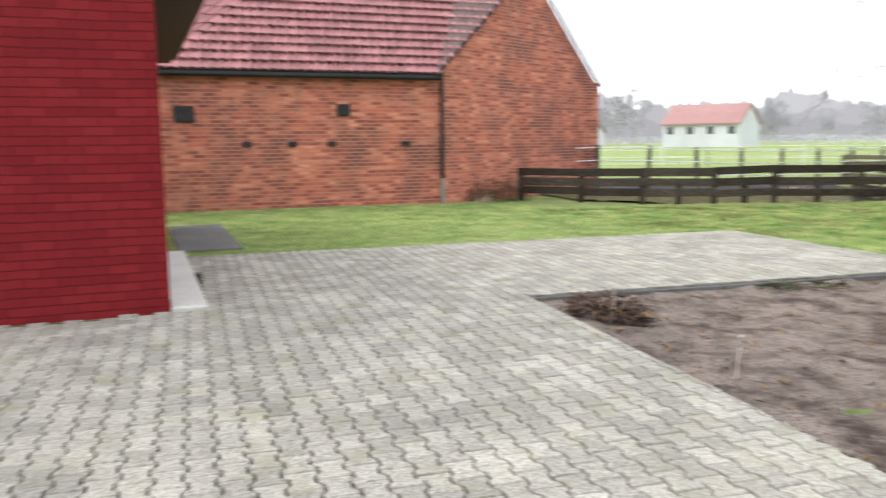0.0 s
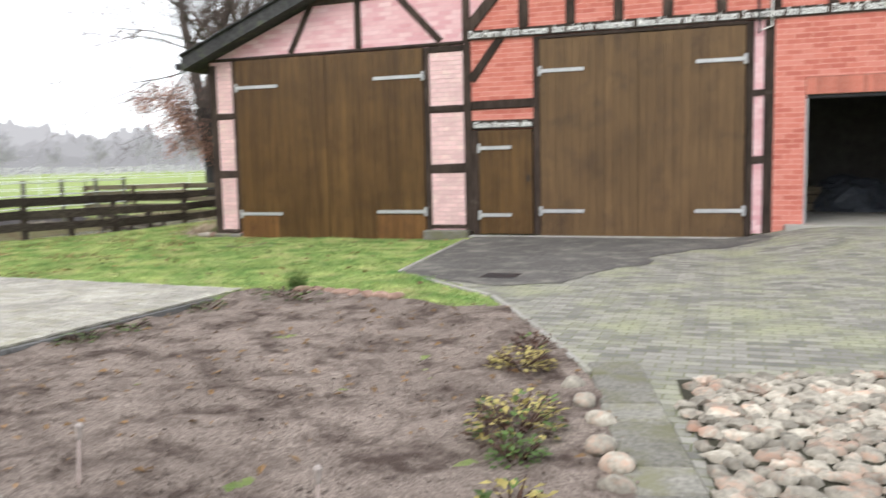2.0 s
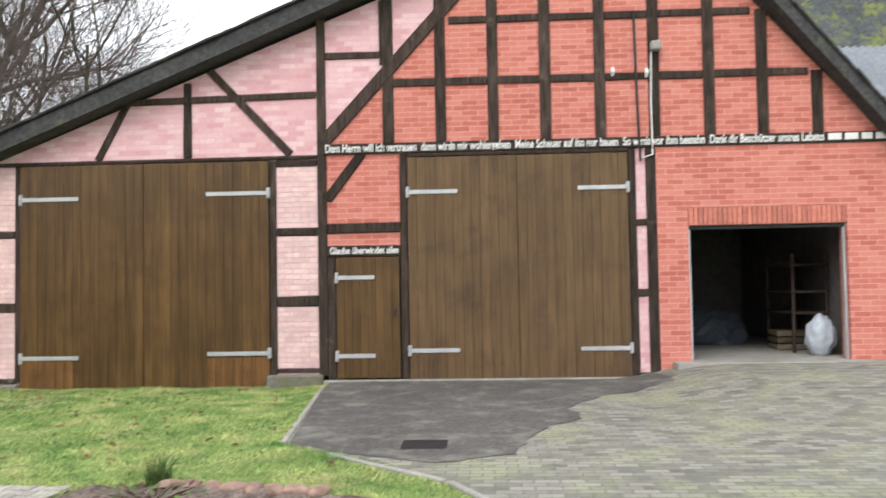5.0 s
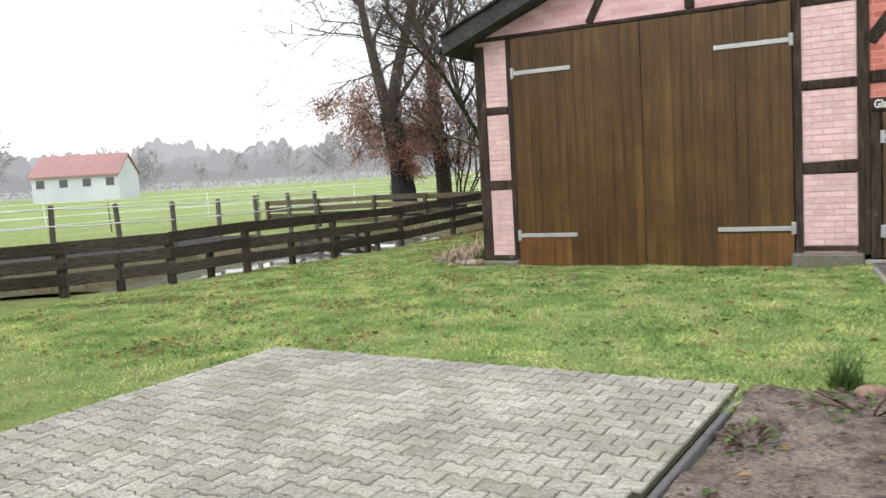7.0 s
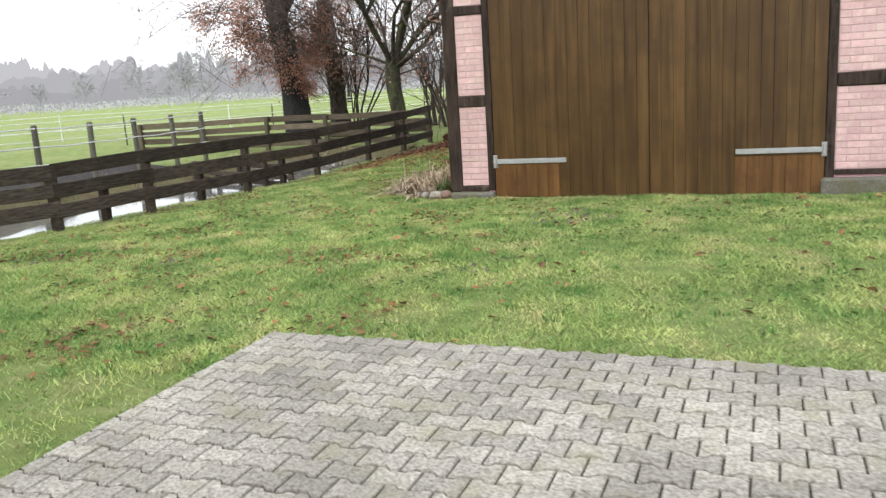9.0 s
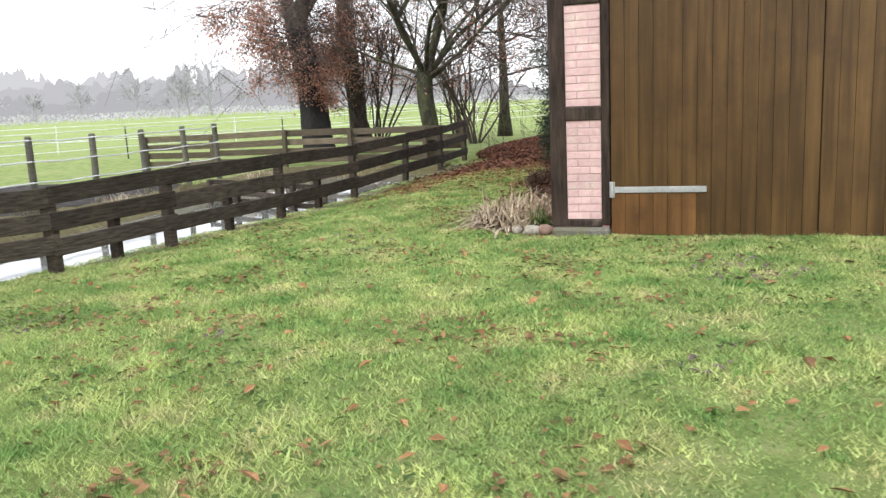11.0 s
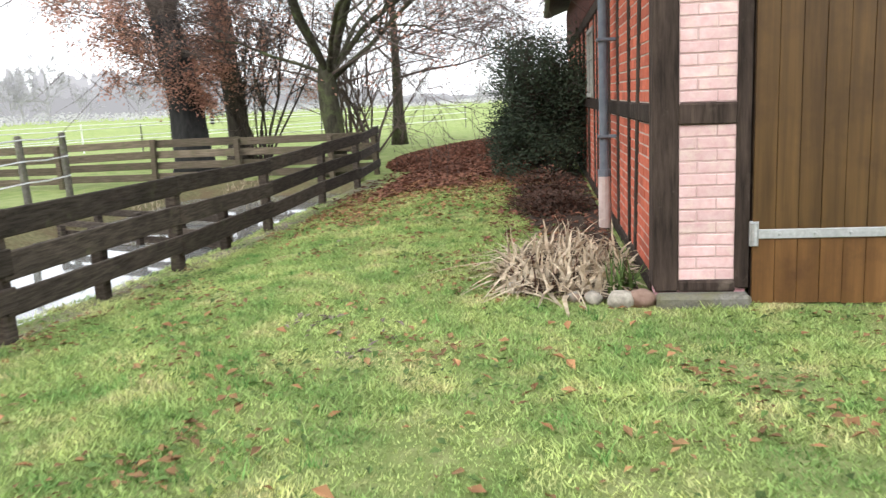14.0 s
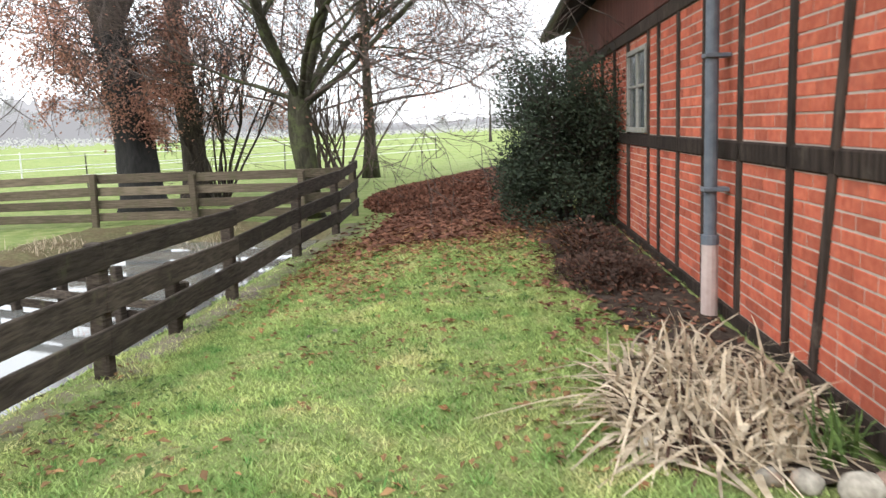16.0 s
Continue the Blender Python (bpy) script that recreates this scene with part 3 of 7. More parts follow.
def front_walls():
    top = lambda x: (x, roof_line(x))
    pinks = ([(0.0, 0.0), (0.6, 0.0), (0.6, 3.51), (0.0, 3.49)], [(4.66, 0.0), (5.45, 0.0), (5.45, 3.51), (4.66, 3.51)],
             [(0.0, 3.495), (5.47, 3.515), (5.47, 3.8), (8.3, 6.75), top(8.2), top(0.0)], [(10.4, 0.1), (10.56, 0.1), (10.56, 3.57), (10.4, 3.57)])
    for outline in pinks:
        Build().prism(outline, "y", 0.014, 0.25).made("pink_wall", PINKWALL, parent=barn, label="limewashed pink brick infill")
    reds = ([(5.45, 1.96), (6.86, 1.96), (6.86, 3.57), (5.45, 3.57)], [(5.47, 3.57), (14.36, 3.57), (14.3, 3.7), (9.92, 8.5), (8.3, 6.75), (5.47, 3.8)])
    for outline in reds:
        Build().prism(outline, "y", 0.014, 0.25).made("orange_wall", REDWALL, parent=barn, label="bright orange brick infill")
    for outline in ([(10.7, 0.0), (11.18, 0.0), (11.18, 3.57), (10.7, 3.57)], [(13.57, 0.0), (14.36, 0.0), (14.36, 3.57), (13.57, 3.57)], [(11.18, 2.62), (13.57, 2.62), (13.57, 3.57), (11.18, 3.57)]):
        Build().prism(outline, "y", -0.004, 0.3).made("garage_wall", REDWALL, parent=barn, label="bright orange brickwork round the garage opening")


front_walls()
lintel_course = Build().box((11.19, 0.03, 2.34), (13.56, 0.29, 2.62)).made("lintel", MORTAR, parent=barn)
soldier = Build().box((-0.033, -0.12, -0.135), (0.033, 0.12, 0.135), 0.005).mesh("brick", SOLDIER)
for i in range(32):
    shared("brick", soldier, pose(11.225 + i * 0.0743, 0.11, 2.478), lintel_course)


def timber(x0, z0, x1, z1, w=0.15, y0=-0.018, y1=0.16, at=None, parent=barn):
    """A beam in the plane of a wall, from one end to the other."""
    a, b = Vector((x0, 0, z0)), Vector((x1, 0, z1))
    d = b - a
    turn = Matrix.Rotation(-math.atan2(d.z, d.x), 4, "Y")
    rng = random.Random(int(1000 * (x0 + 7 * z0 + 3 * x1)))
    pts, faces = box_shape(d.length, y1 - y0, w, 0.012)
    m = Matrix.Translation((a + b) / 2 + Vector((0, (y0 + y1) / 2, 0))) @ turn
    pts = [m @ (Vector(p) + Vector((0, rng.uniform(-0.003, 0.003), rng.uniform(-0.008, 0.008)))) for p in pts]
    return Build().add(pts, faces).made("timber", TIMBER, parent=parent, at=at)


# posts and rails round the gates
for args in ((0.075, 0.03, 0.075, 3.44, 0.15), (0.575, 0.05, 0.575, 3.5, 0.09), (4.715, 0.12, 4.715, 3.5, 0.11), (5.5, 0.1, 5.5, 5.75, 0.15), (5.64, 0.05, 5.64, 1.96, 0.13),
             (6.79, 0.05, 6.79, 3.56, 0.12), (10.34, 0.05, 10.34, 3.56, 0.12), (10.63, 0.1, 10.63, 3.56, 0.15),
             (0.15, 1.237, 0.53, 1.237, 0.14), (0.15, 2.41, 0.53, 2.41, 0.12), (0.15, 0.068, 0.53, 0.068, 0.075), (4.77, 1.275, 5.43, 1.275, 0.16), (4.77, 2.365, 5.43, 2.365, 0.12), (4.77, 3.455, 5.43, 3.455, 0.1), (4.77, 0.19, 5.43, 0.19, 0.07),
             (10.4, 2.41, 10.56, 2.41, 0.1), (10.4, 1.32, 10.56, 1.32, 0.12),
             (0.0, 3.53, 5.43, 3.55, 0.06), (5.575, 2.41, 6.73, 2.41, 0.16), (5.575, 2.86, 6.15, 3.6, 0.16)):
    timber(*args)
timber(5.575, 2.05, 6.73, 2.05, 0.17, -0.03)
beam = timber(5.5, 3.655, 14.42, 3.655, 0.17, -0.035)
timber(6.86, 3.535, 10.28, 3.535, 0.06, -0.05)
# aisle gable
for args in ((3.35, 3.58, 3.35, 4.78, 0.13), (2.1, 4.48, 5.42, 4.54, 0.11), (3.7, 4.98, 5.0, 3.6, 0.13), (1.88, 3.57, 2.36, 4.46, 0.12), (6.5, 4.98, 6.5, 6.02, 0.13), (5.57, 5.15, 6.44, 5.15, 0.11)):
    timber(*args)
# main gable
for x in (6.57, 7.40, 8.22, 9.04, 9.89, 10.72, 11.56, 12.37, 13.19):
    timber(x, 3.74, x, roof_line(x) - 0.06, 0.17)
for z, x0, x1 in ((4.69, 6.55, 13.15), (5.66, 7.45, 12.3), (6.67, 8.3, 11.5), (7.28, 8.95, 10.85)):
    xs = [x0] + [x for x in (6.57, 7.40, 8.22, 9.04, 9.89, 10.72, 11.56, 12.37, 13.19) if x0 + 0.1 < x < x1 - 0.1] + [x1]
    for p, q in zip(xs, xs[1:]):
        timber(p + 0.085, z, q - 0.085, z, 0.12, -0.014)
timber(5.52, 3.76, 9.75, 8.32, 0.2, -0.026)
timber(14.3, 3.72, 10.1, 8.32, 0.2, -0.026)


def gable_window(x0, x1):
    w = thing("window", "", "")
    w.parent = barn
    tagged(w, "small white-framed gable window")
    for a, b in (((x0, -0.05, 7.34), (x1, 0.02, 7.39)), ((x0, -0.05, 7.74), (x1, 0.02, 7.79)), ((x0, -0.05, 7.39), (x0 + 0.05, 0.02, 7.74)), ((x1 - 0.05, -0.05, 7.39), (x1, 0.02, 7.74))):
        Build().box(a, b, 0.006).made("frame", WHITEPAINT, parent=w)
    Build().box((x0 + 0.05, -0.02, 7.39), (x1 - 0.05, -0.01, 7.74)).made("pane", lit_glass("pane_grey", (0.25, 0.27, 0.29)), parent=w)


gable_window(9.2, 9.79)
gable_window(10.0, 10.58)


# roof: thick dark edges, ridge to the back
def barn_roof():
    y0, y1 = -0.35, 16.8
    shift = lambda x, y: (x - 0.028 * y) if x < 0 else x

    def slab(pts, mat, name, thick=0.2):
        b = Build()
        low = [(x, z - thick) for x, z in pts]
        ring = pts + low[::-1]
        v = [(shift(x, y0), y0, z) for x, z in ring] + [(shift(x, y1), y1, z) for x, z in ring]
        n = len(ring)
        half = len(pts)
        f = [(i, i + 1, i + 1 + n, i + n) for i in range(n - 1)] + [(n - 1, 0, n, 2 * n - 1)]
        for i in range(half - 1):
            j = n - 1 - i
            f += [(i, j, j - 1, i + 1), (i + n, i + 1 + n, j - 1 + n, j + n)]
        return b.add(v, f).made(name, mat, parent=barn)

    slab([(-0.42, 3.6), (3.8, 5.32), (8.3, 7.16), (9.0, 7.96), (9.92, 8.98), (14.52, 3.5)], ROOFDARK, "roof", 0.26)
    rng = random.Random(4)
    # mossy tile ends along the verges
    tile = Build().box((-0.15, -0.1, -0.02), (0.15, 0.1, 0.02), 0.008).mesh("verge_tile", ROOFDARK)
    for (xa, za), (xb, zb) in (((-0.42, 3.62), (8.3, 7.18)), ((9.92, 9.0), (14.52, 3.52))):
        length = math.hypot(xb - xa, zb - za)
        n = int(length / 0.27)
        ang = -math.degrees(math.atan2(zb - za, xb - xa))
        for i in range(n):
            t = (i + 0.5) / n
            shared("verge_tile", tile, pose(xa + (xb - xa) * t, -0.3 + rng.uniform(-0.02, 0.01), za + (zb - za) * t + 0.012, 0, ang + rng.uniform(-2, 2), rng.uniform(-2, 2)), barn)


barn_roof()
gutter_tip = Build().tube([(-0.47, -0.4, 3.42), (-0.93, 16.8, 3.42)], [0.07, 0.07], 8).made("gutter", DARKMETAL, parent=barn)
# back and far walls close the barn
Build().box((13.95, 0.3, 0.0), (14.36, 16.5, 3.5)).made("east_wall", REDWALL, parent=barn)
Build().prism([(0.1, 0.0), (14.3, 0.0), (14.3, 3.4), (9.92, 8.6), (8.4, 6.7), (-0.3, 3.3)], "y", 16.2, 16.5).made("back_wall", REDWALL, parent=barn)


# ---- gates and doors ----
def strap(parent, x0, x1, z, slope=0.0):
    s = -1 if x1 < x0 else 1
    b = Build()
    b.box((min(x0, x1), -0.062, z - 0.032), (max(x0, x1), -0.05, z + 0.032), 0.004)
    b.tube([(x0 - s * 0.02, -0.06, z - 0.075), (x0 - s * 0.02, -0.06, z + 0.075)], [0.022, 0.022], 8)
    b.box((x0 - s * 0.02 - 0.03, -0.05, z - 0.085), (x0 - s * 0.02 + 0.03, -0.02, z + 0.085), 0.004)
    h = b.made("hinge", ZINC, parent=parent, label="long galvanised strap hinge")
    for i in range(4):
        x = x0 + (x1 - x0) * (0.15 + 0.24 * i)
        Build().tube([(x, -0.062, z), (x, -0.07, z)], [0.012, 0.008], 8).made("bolt", ZINC, parent=h)


def boarded(name, x0, x1, z0, z1, mat, label, seed, mid=True, width=0.142, patch=None):
    g = thing(name, label, "")
    g.parent = barn
    rng = random.Random(seed)
    leaves = [(x0, (x0 + x1) / 2 - 0.004), ((x0 + x1) / 2 + 0.004, x1)] if mid else [(x0, x1)]
    for a, b in leaves:
        n = round((b - a) / width)
        w = (b - a) / n
        for i in range(n):
            dy = rng.uniform(-0.003, 0.003)
            low = z0 + rng.uniform(0, 0.012)
            if patch and (a + i * w < x0 + 0.8 or a + (i + 1) * w > x1 - 0.95):
                Build().box((a + i * w + 0.0012, -0.045 + dy, low), (a + (i + 1) * w - 0.0012, -0.008 + dy, patch), 0.0025).made("board", GATEPATCH, parent=g, label="renewed lower board end")
                low = patch + 0.004
            Build().box((a + i * w + 0.0012, -0.045 + dy, low), (a + (i + 1) * w - 0.0012, -0.008 + dy, z1 - rng.uniform(0, 0.008)), 0.0025).made("board", mat, parent=g)
    Build().box((x0, -0.006, z0), (x1, 0.06, z1)).made("backing", TIMBER, parent=g)
    return g


gate_a = boarded("gate", 0.63, 4.655, -0.055, 3.5, GATE, "closed pair of tall stained brown board gates", 1, patch=0.41)
for args in ((0.66, 1.59, 0.43), (4.63, 3.66, 0.47), (0.66, 1.59, 2.96), (4.63, 3.66, 2.99)):
    strap(gate_a, *args)
gate_b = boarded("gate", 6.86, 10.27, 0.03, 3.5, GATE2, "closed pair of tall weathered dark brown board gates", 2)
for args in ((6.88, 7.64, 0.48), (10.25, 9.5, 0.48), (6.88, 7.64, 2.95), (10.25, 9.5, 2.96)):
    strap(gate_b, *args)
door_small = boarded("door", 5.72, 6.71, 0.06, 1.95, GATE, "closed low brown board door under a lettered lintel", 3, False, 0.12)
for args in ((5.74, 6.32, 0.41), (5.74, 6.32, 1.63)):
    strap(door_small, *args)
Build().box((6.62, -0.075, 1.02), (6.66, -0.045, 1.14), 0.004).made("handle", DARKMETAL, parent=door_small)
# bolts holding the right gate and the sill stones
Build().box((4.62, -0.14, -0.12), (5.5, 0.02, 0.13), 0.025).made("footing", SLABMID, parent=barn, label="mossy worn footing stone")
Build().box((0.0, -0.13, -0.14), (0.62, 0.012, 0.028), 0.025).made("footing", SLABMID, parent=barn, label="mossy worn footing stone")
Build().box((0.625, -0.1, -0.14), (4.62, 0.0, -0.06), 0.008).made("threshold", CONCRETE, parent=barn)
Build().box((5.5, -0.09, -0.05), (10.7, 0.0, 0.04), 0.01).made("threshold", CONCRETE, parent=barn)


def lettering(text, x0, x1, z, size, y, name="inscription"):
    cu = bpy.data.curves.new(name, "FONT")
    cu.body, cu.size, cu.extrude, cu.offset, cu.align_y = text, size, 0.001, 0.0035, "CENTER"
    cu.materials.append(LETTER)
    ob = new(name, cu)
    bpy.context.view_layer.update()
    w = max(ob.dimensions.x, 0.01)
    ob.matrix_basis = pose(x0, y, z, 90) @ Matrix.Diagonal(((x1 - x0) / w, 1, 1, 1))
    ob.parent = barn
    return tagged(ob, "white painted lettering on a dark beam")


lettering("Dem Herrn will ich vertrauen  dann wirds mir wohlergehen  Meine Scheuer auf ihn nur bauen  So wirds vor ihm bestehn  Dank dir Beschützer unsres Lebens", 5.56, 13.25, 3.66, 0.185, -0.039)
for x, w in ((13.32, 0.2), (13.57, 0.2), (13.82, 0.16), (14.03, 0.22)):
    Build().box((x, -0.039, 3.61), (x + w, -0.0365, 3.71)).made("lettering", LETTER, parent=barn)
lettering("Glaube überwindet alles", 5.62, 6.7, 2.05, 0.15, -0.034)

# lamp, cable and pipe on the gable post
lamp = thing("gable_lamp", "small grey floodlight fixed to a gable post", "lamp")
Build().box((10.66, -0.16, 5.05), (10.82, -0.04, 5.2), 0.02).made("housing", CONCRETE, parent=lamp)
Build().box((10.71, -0.04, 5.08), (10.77, -0.0145, 5.17), 0.006).made("bracket", DARKMETAL, parent=lamp)
cable = Build().tube([(10.68, -0.03, 5.05), (10.66, -0.03, 4.3), (10.66, -0.045, 3.75), (10.66, -0.05, 3.45), (10.5, -0.03, 3.4)], [0.012] * 5, 6)
tagged(cable.made("cable", WHITEPAINT), "thin white cable running down a gable post", "cable")
pole = Build().tube([(10.42, -0.05, 5.7), (10.44, -0.055, 4.4), (10.47, -0.06, 3.35)], [0.02] * 3, 6)
tagged(pole.made("iron_rod", DARKMETAL), "dark iron rod fixed to the gable", "rod")
for i, (x, z) in enumerate(((10.08, 4.75), (10.6, 4.72))):
    b = Build().tube([(x, -0.03, z - 0.06), (x, -0.07, z), (x, -0.06, z + 0.07)], [0.02, 0.035, 0.02], 8)
    tagged(b.made("insulator", WHITEPAINT), "white ceramic cable insulator on a timber", "insulator", "insulators")


# ---- garage bay interior ----
def garage():
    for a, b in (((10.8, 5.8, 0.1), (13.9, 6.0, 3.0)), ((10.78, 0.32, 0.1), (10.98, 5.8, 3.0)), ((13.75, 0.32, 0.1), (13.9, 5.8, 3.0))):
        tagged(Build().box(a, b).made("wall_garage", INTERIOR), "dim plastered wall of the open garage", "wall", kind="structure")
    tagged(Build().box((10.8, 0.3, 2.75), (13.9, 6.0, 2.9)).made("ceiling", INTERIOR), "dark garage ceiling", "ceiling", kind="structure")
    tagged(Build().box((10.9, -0.3, 0.1), (13.85, 5.9, 0.262), 0.01).made("floor", CONCRETE), "pale worn concrete garage floor", "floor", kind="structure")
    for x in (11.185, 13.525):
        tagged(Build().box((x, 0.06, 0.262), (x + 0.04, 0.14, 2.34), 0.006).made("trim", ZINC), "metal garage door rail", "trim", kind="structure")
    tagged(Build().box((11.2, 0.05, 2.28), (13.55, 0.15, 2.335), 0.006).made("trim", DARKMETAL), "dark head rail of the garage opening", "trim", kind="structure")
    # wrapped bundle leaning inside
    bm = bmesh.new()
    bmesh.ops.create_icosphere(bm, subdivisions=4, radius=1)
    for v in bm.verts:
        q = v.co.copy()
        v.co = Vector((q.x * 0.23, q.y * 0.18, q.z * 0.34)) * (1 + 0.18 * noise.noise(q * 2.2) + 0.08 * noise.noise(q * 6))
        v.co.z = max(v.co.z, -0.3)
    me = bpy.data.meshes.new("plastic_sack")
    bm.to_mesh(me)
    bm.free()
    me.materials.append(PLASTIC)
    me.polygons.foreach_set("use_smooth", [True] * len(me.polygons))
    ob = new("plastic_sack", me)
    ob.matrix_basis = pose(13.4, 0.7, 0.562)
    tagged(ob, "crumpled white plastic sack standing inside the garage", "bundle")
    bm = bmesh.new()
    bmesh.ops.create_icosphere(bm, subdivisions=4, radius=1)
    for v in bm.verts:
        q = v.co.copy()
        v.co = Vector((q.x * 0.75, q.y * 0.6, q.z * 0.5)) * (1 + 0.3 * noise.noise(q * 1.7 + Vector((9, 0, 0))) + 0.1 * noise.noise(q * 5))
        v.co.z = max(v.co.z, -0.2)
    me = bpy.data.meshes.new("tarpaulin")
    bm.to_mesh(me)
    bm.free()
    me.materials.append(TARP)
    ob = new("tarpaulin", me)
    ob.matrix_basis = pose(12.35, 3.4, 0.462)
    tagged(ob, "grey tarpaulin thrown over a low heap", "tarpaulin")
    for x, y, hgt in ((11.35, 4.6, 0.9), (11.5, 3.5, 0.5), (13.35, 1.9, 0.35)):
        crate = thing("crate", "dark wooden crate on the garage floor", "crate", "garage crates", at=pose(x, y, 0.262))
        for k in range(3):
            z = hgt * k / 3
            Build().box((-0.3, -0.25, z + 0.01), (0.3, 0.25, z + hgt / 3 - 0.02), 0.01).made("slat", PALEWOOD, parent=crate)
        Build().box((-0.27, -0.22, 0), (0.27, 0.22, hgt - 0.03), 0.005).made("body", TIMBER, parent=crate)
    shelf = thing("shelf", "dark wooden shelf inside the garage", "shelf")
    for z in (0.9, 1.25, 1.7):
        Build().box((13.1, 1.1, z), (13.72, 2.4, z + 0.04), 0.005).made("board", TIMBER, parent=shelf)
    for x, y in ((13.12, 1.12), (13.12, 2.34), (13.66, 1.12), (13.66, 2.34)):
        Build().box((x, y, 0.262), (x + 0.05, y + 0.05, 1.9), 0.005).made("post", TIMBER, parent=shelf)


garage()

# ---- side of the barn ----
side = thing("side_wall", "orange brick side wall between dark studs", "")
side.parent, side.matrix_basis = barn, SIDE
Build().box((0.016, 0.16, 0.0), (0.25, 16.2, 2.5)).made("infill", SIDEWALL, parent=side)
clad = Build().box((0.02, 0.16, 2.5), (0.22, 16.2, 3.34)).made("cladding", TIMBER, parent=side)


def side_timber(y0, z0, y1, z1, w):
    a, b = Vector((0, y0, z0)), Vector((0, y1, z1))
    d = b - a
    pts, faces = box_shape(0.16, d.length, w, 0.012)
    m = Matrix.Translation((a + b) / 2 + Vector((0.062, 0, 0))) @ Matrix.Rotation(math.atan2(d.z, d.y), 4, "X")
    Build().add([m @ Vector(p) for p in pts], faces).made("timber", TIMBER, parent=side)


for args in ((0.085, 0.06, 0.085, 3.4, 0.2), (1.13, 0.12, 0.74, 2.44, 0.1), (1.56, 0.1, 1.54, 2.44, 0.1), (2.54, 0.1, 2.52, 2.44, 0.1), (3.5, 0.1, 3.5, 2.44, 0.1), (4.45, 0.1, 4.45, 2.44, 0.1), (5.34, 0.1, 5.36, 2.44, 0.1),
             (5.92, 0.1, 5.92, 2.44, 0.1), (7.32, 0.1, 7.32, 2.44, 0.1), (8.5, 0.1, 8.5, 2.44, 0.1), (9.8, 0.1, 9.8, 2.44, 0.11), (11.5, 0.1, 11.5, 2.44, 0.11), (0.19, 2.5, 16.2, 2.5, 0.15), (0.19, 1.245, 16.2, 1.245, 0.14), (0.2, 0.05, 16.2, 0.05, 0.12)):
    side_timber(*args)
RUSTBOARD = surface("red_brown_cladding", (0.085, 0.028, 0.022), (0.17, 0.06, 0.045), 18, 1.0, 0.85, 0.3, 0.005, (1, 1, 0.1), vary=0.2)
plank = Build().box((-0.012, -0.095, -0.4), (0.012, 0.095, 0.4), 0.004).mesh("board", RUSTBOARD)
for i in range(80):
    shared("board", plank, pose(0.0, 0.3 + 0.2 * i, 2.985), clad)
win = thing("window", "pale weathered window in the side wall", "")
win.parent = side
for a, b in (((-0.04, 5.98, 1.33), (0.06, 7.26, 1.39)), ((-0.03, 5.98, 2.24), (0.06, 7.26, 2.3)), ((-0.03, 5.98, 1.39), (0.06, 6.04, 2.24)), ((-0.03, 7.2, 1.39), (0.06, 7.26, 2.24)), ((-0.02, 6.6, 1.39), (0.05, 6.65, 2.24)), ((-0.02, 6.04, 1.85), (0.05, 7.2, 1.88))):
    Build().box(a, b, 0.006).made("frame", CONCRETE, parent=win)
Build().box((0.004, 6.04, 1.39), (0.012, 7.2, 2.24)).made("pane", lit_glass("dusty_pane", (0.1, 0.11, 0.12), 0.15), parent=win)

pipe = thing("downpipe", "grey rain downpipe with a pale standpipe foot", "downpipe", at=SIDE)
Build().tube([(-0.12, 2.83, 0.58), (-0.12, 2.83, 3.1), (-0.3, 2.83, 3.3), (-0.42, 2.83, 3.4)], [0.048] * 4, 12).made("pipe", GREYPAINT, parent=pipe)
Build().tube([(-0.12, 2.83, -0.1), (-0.12, 2.83, 0.6)], [0.062, 0.062], 12).made("standpipe", PALEPIPE, parent=pipe, label="pale pink standpipe")
for z in (0.95, 1.9, 2.8):
    Build().box((-0.18, 2.76, z), (0.0, 2.9, z + 0.03), 0.004).made("clamp", GREYPAINT, parent=pipe)
Build().tube([(-0.12, 2.83, 0.56), (-0.12, 2.83, 0.63)], [0.066, 0.066], 12).made("collar", GREYPAINT, parent=pipe)


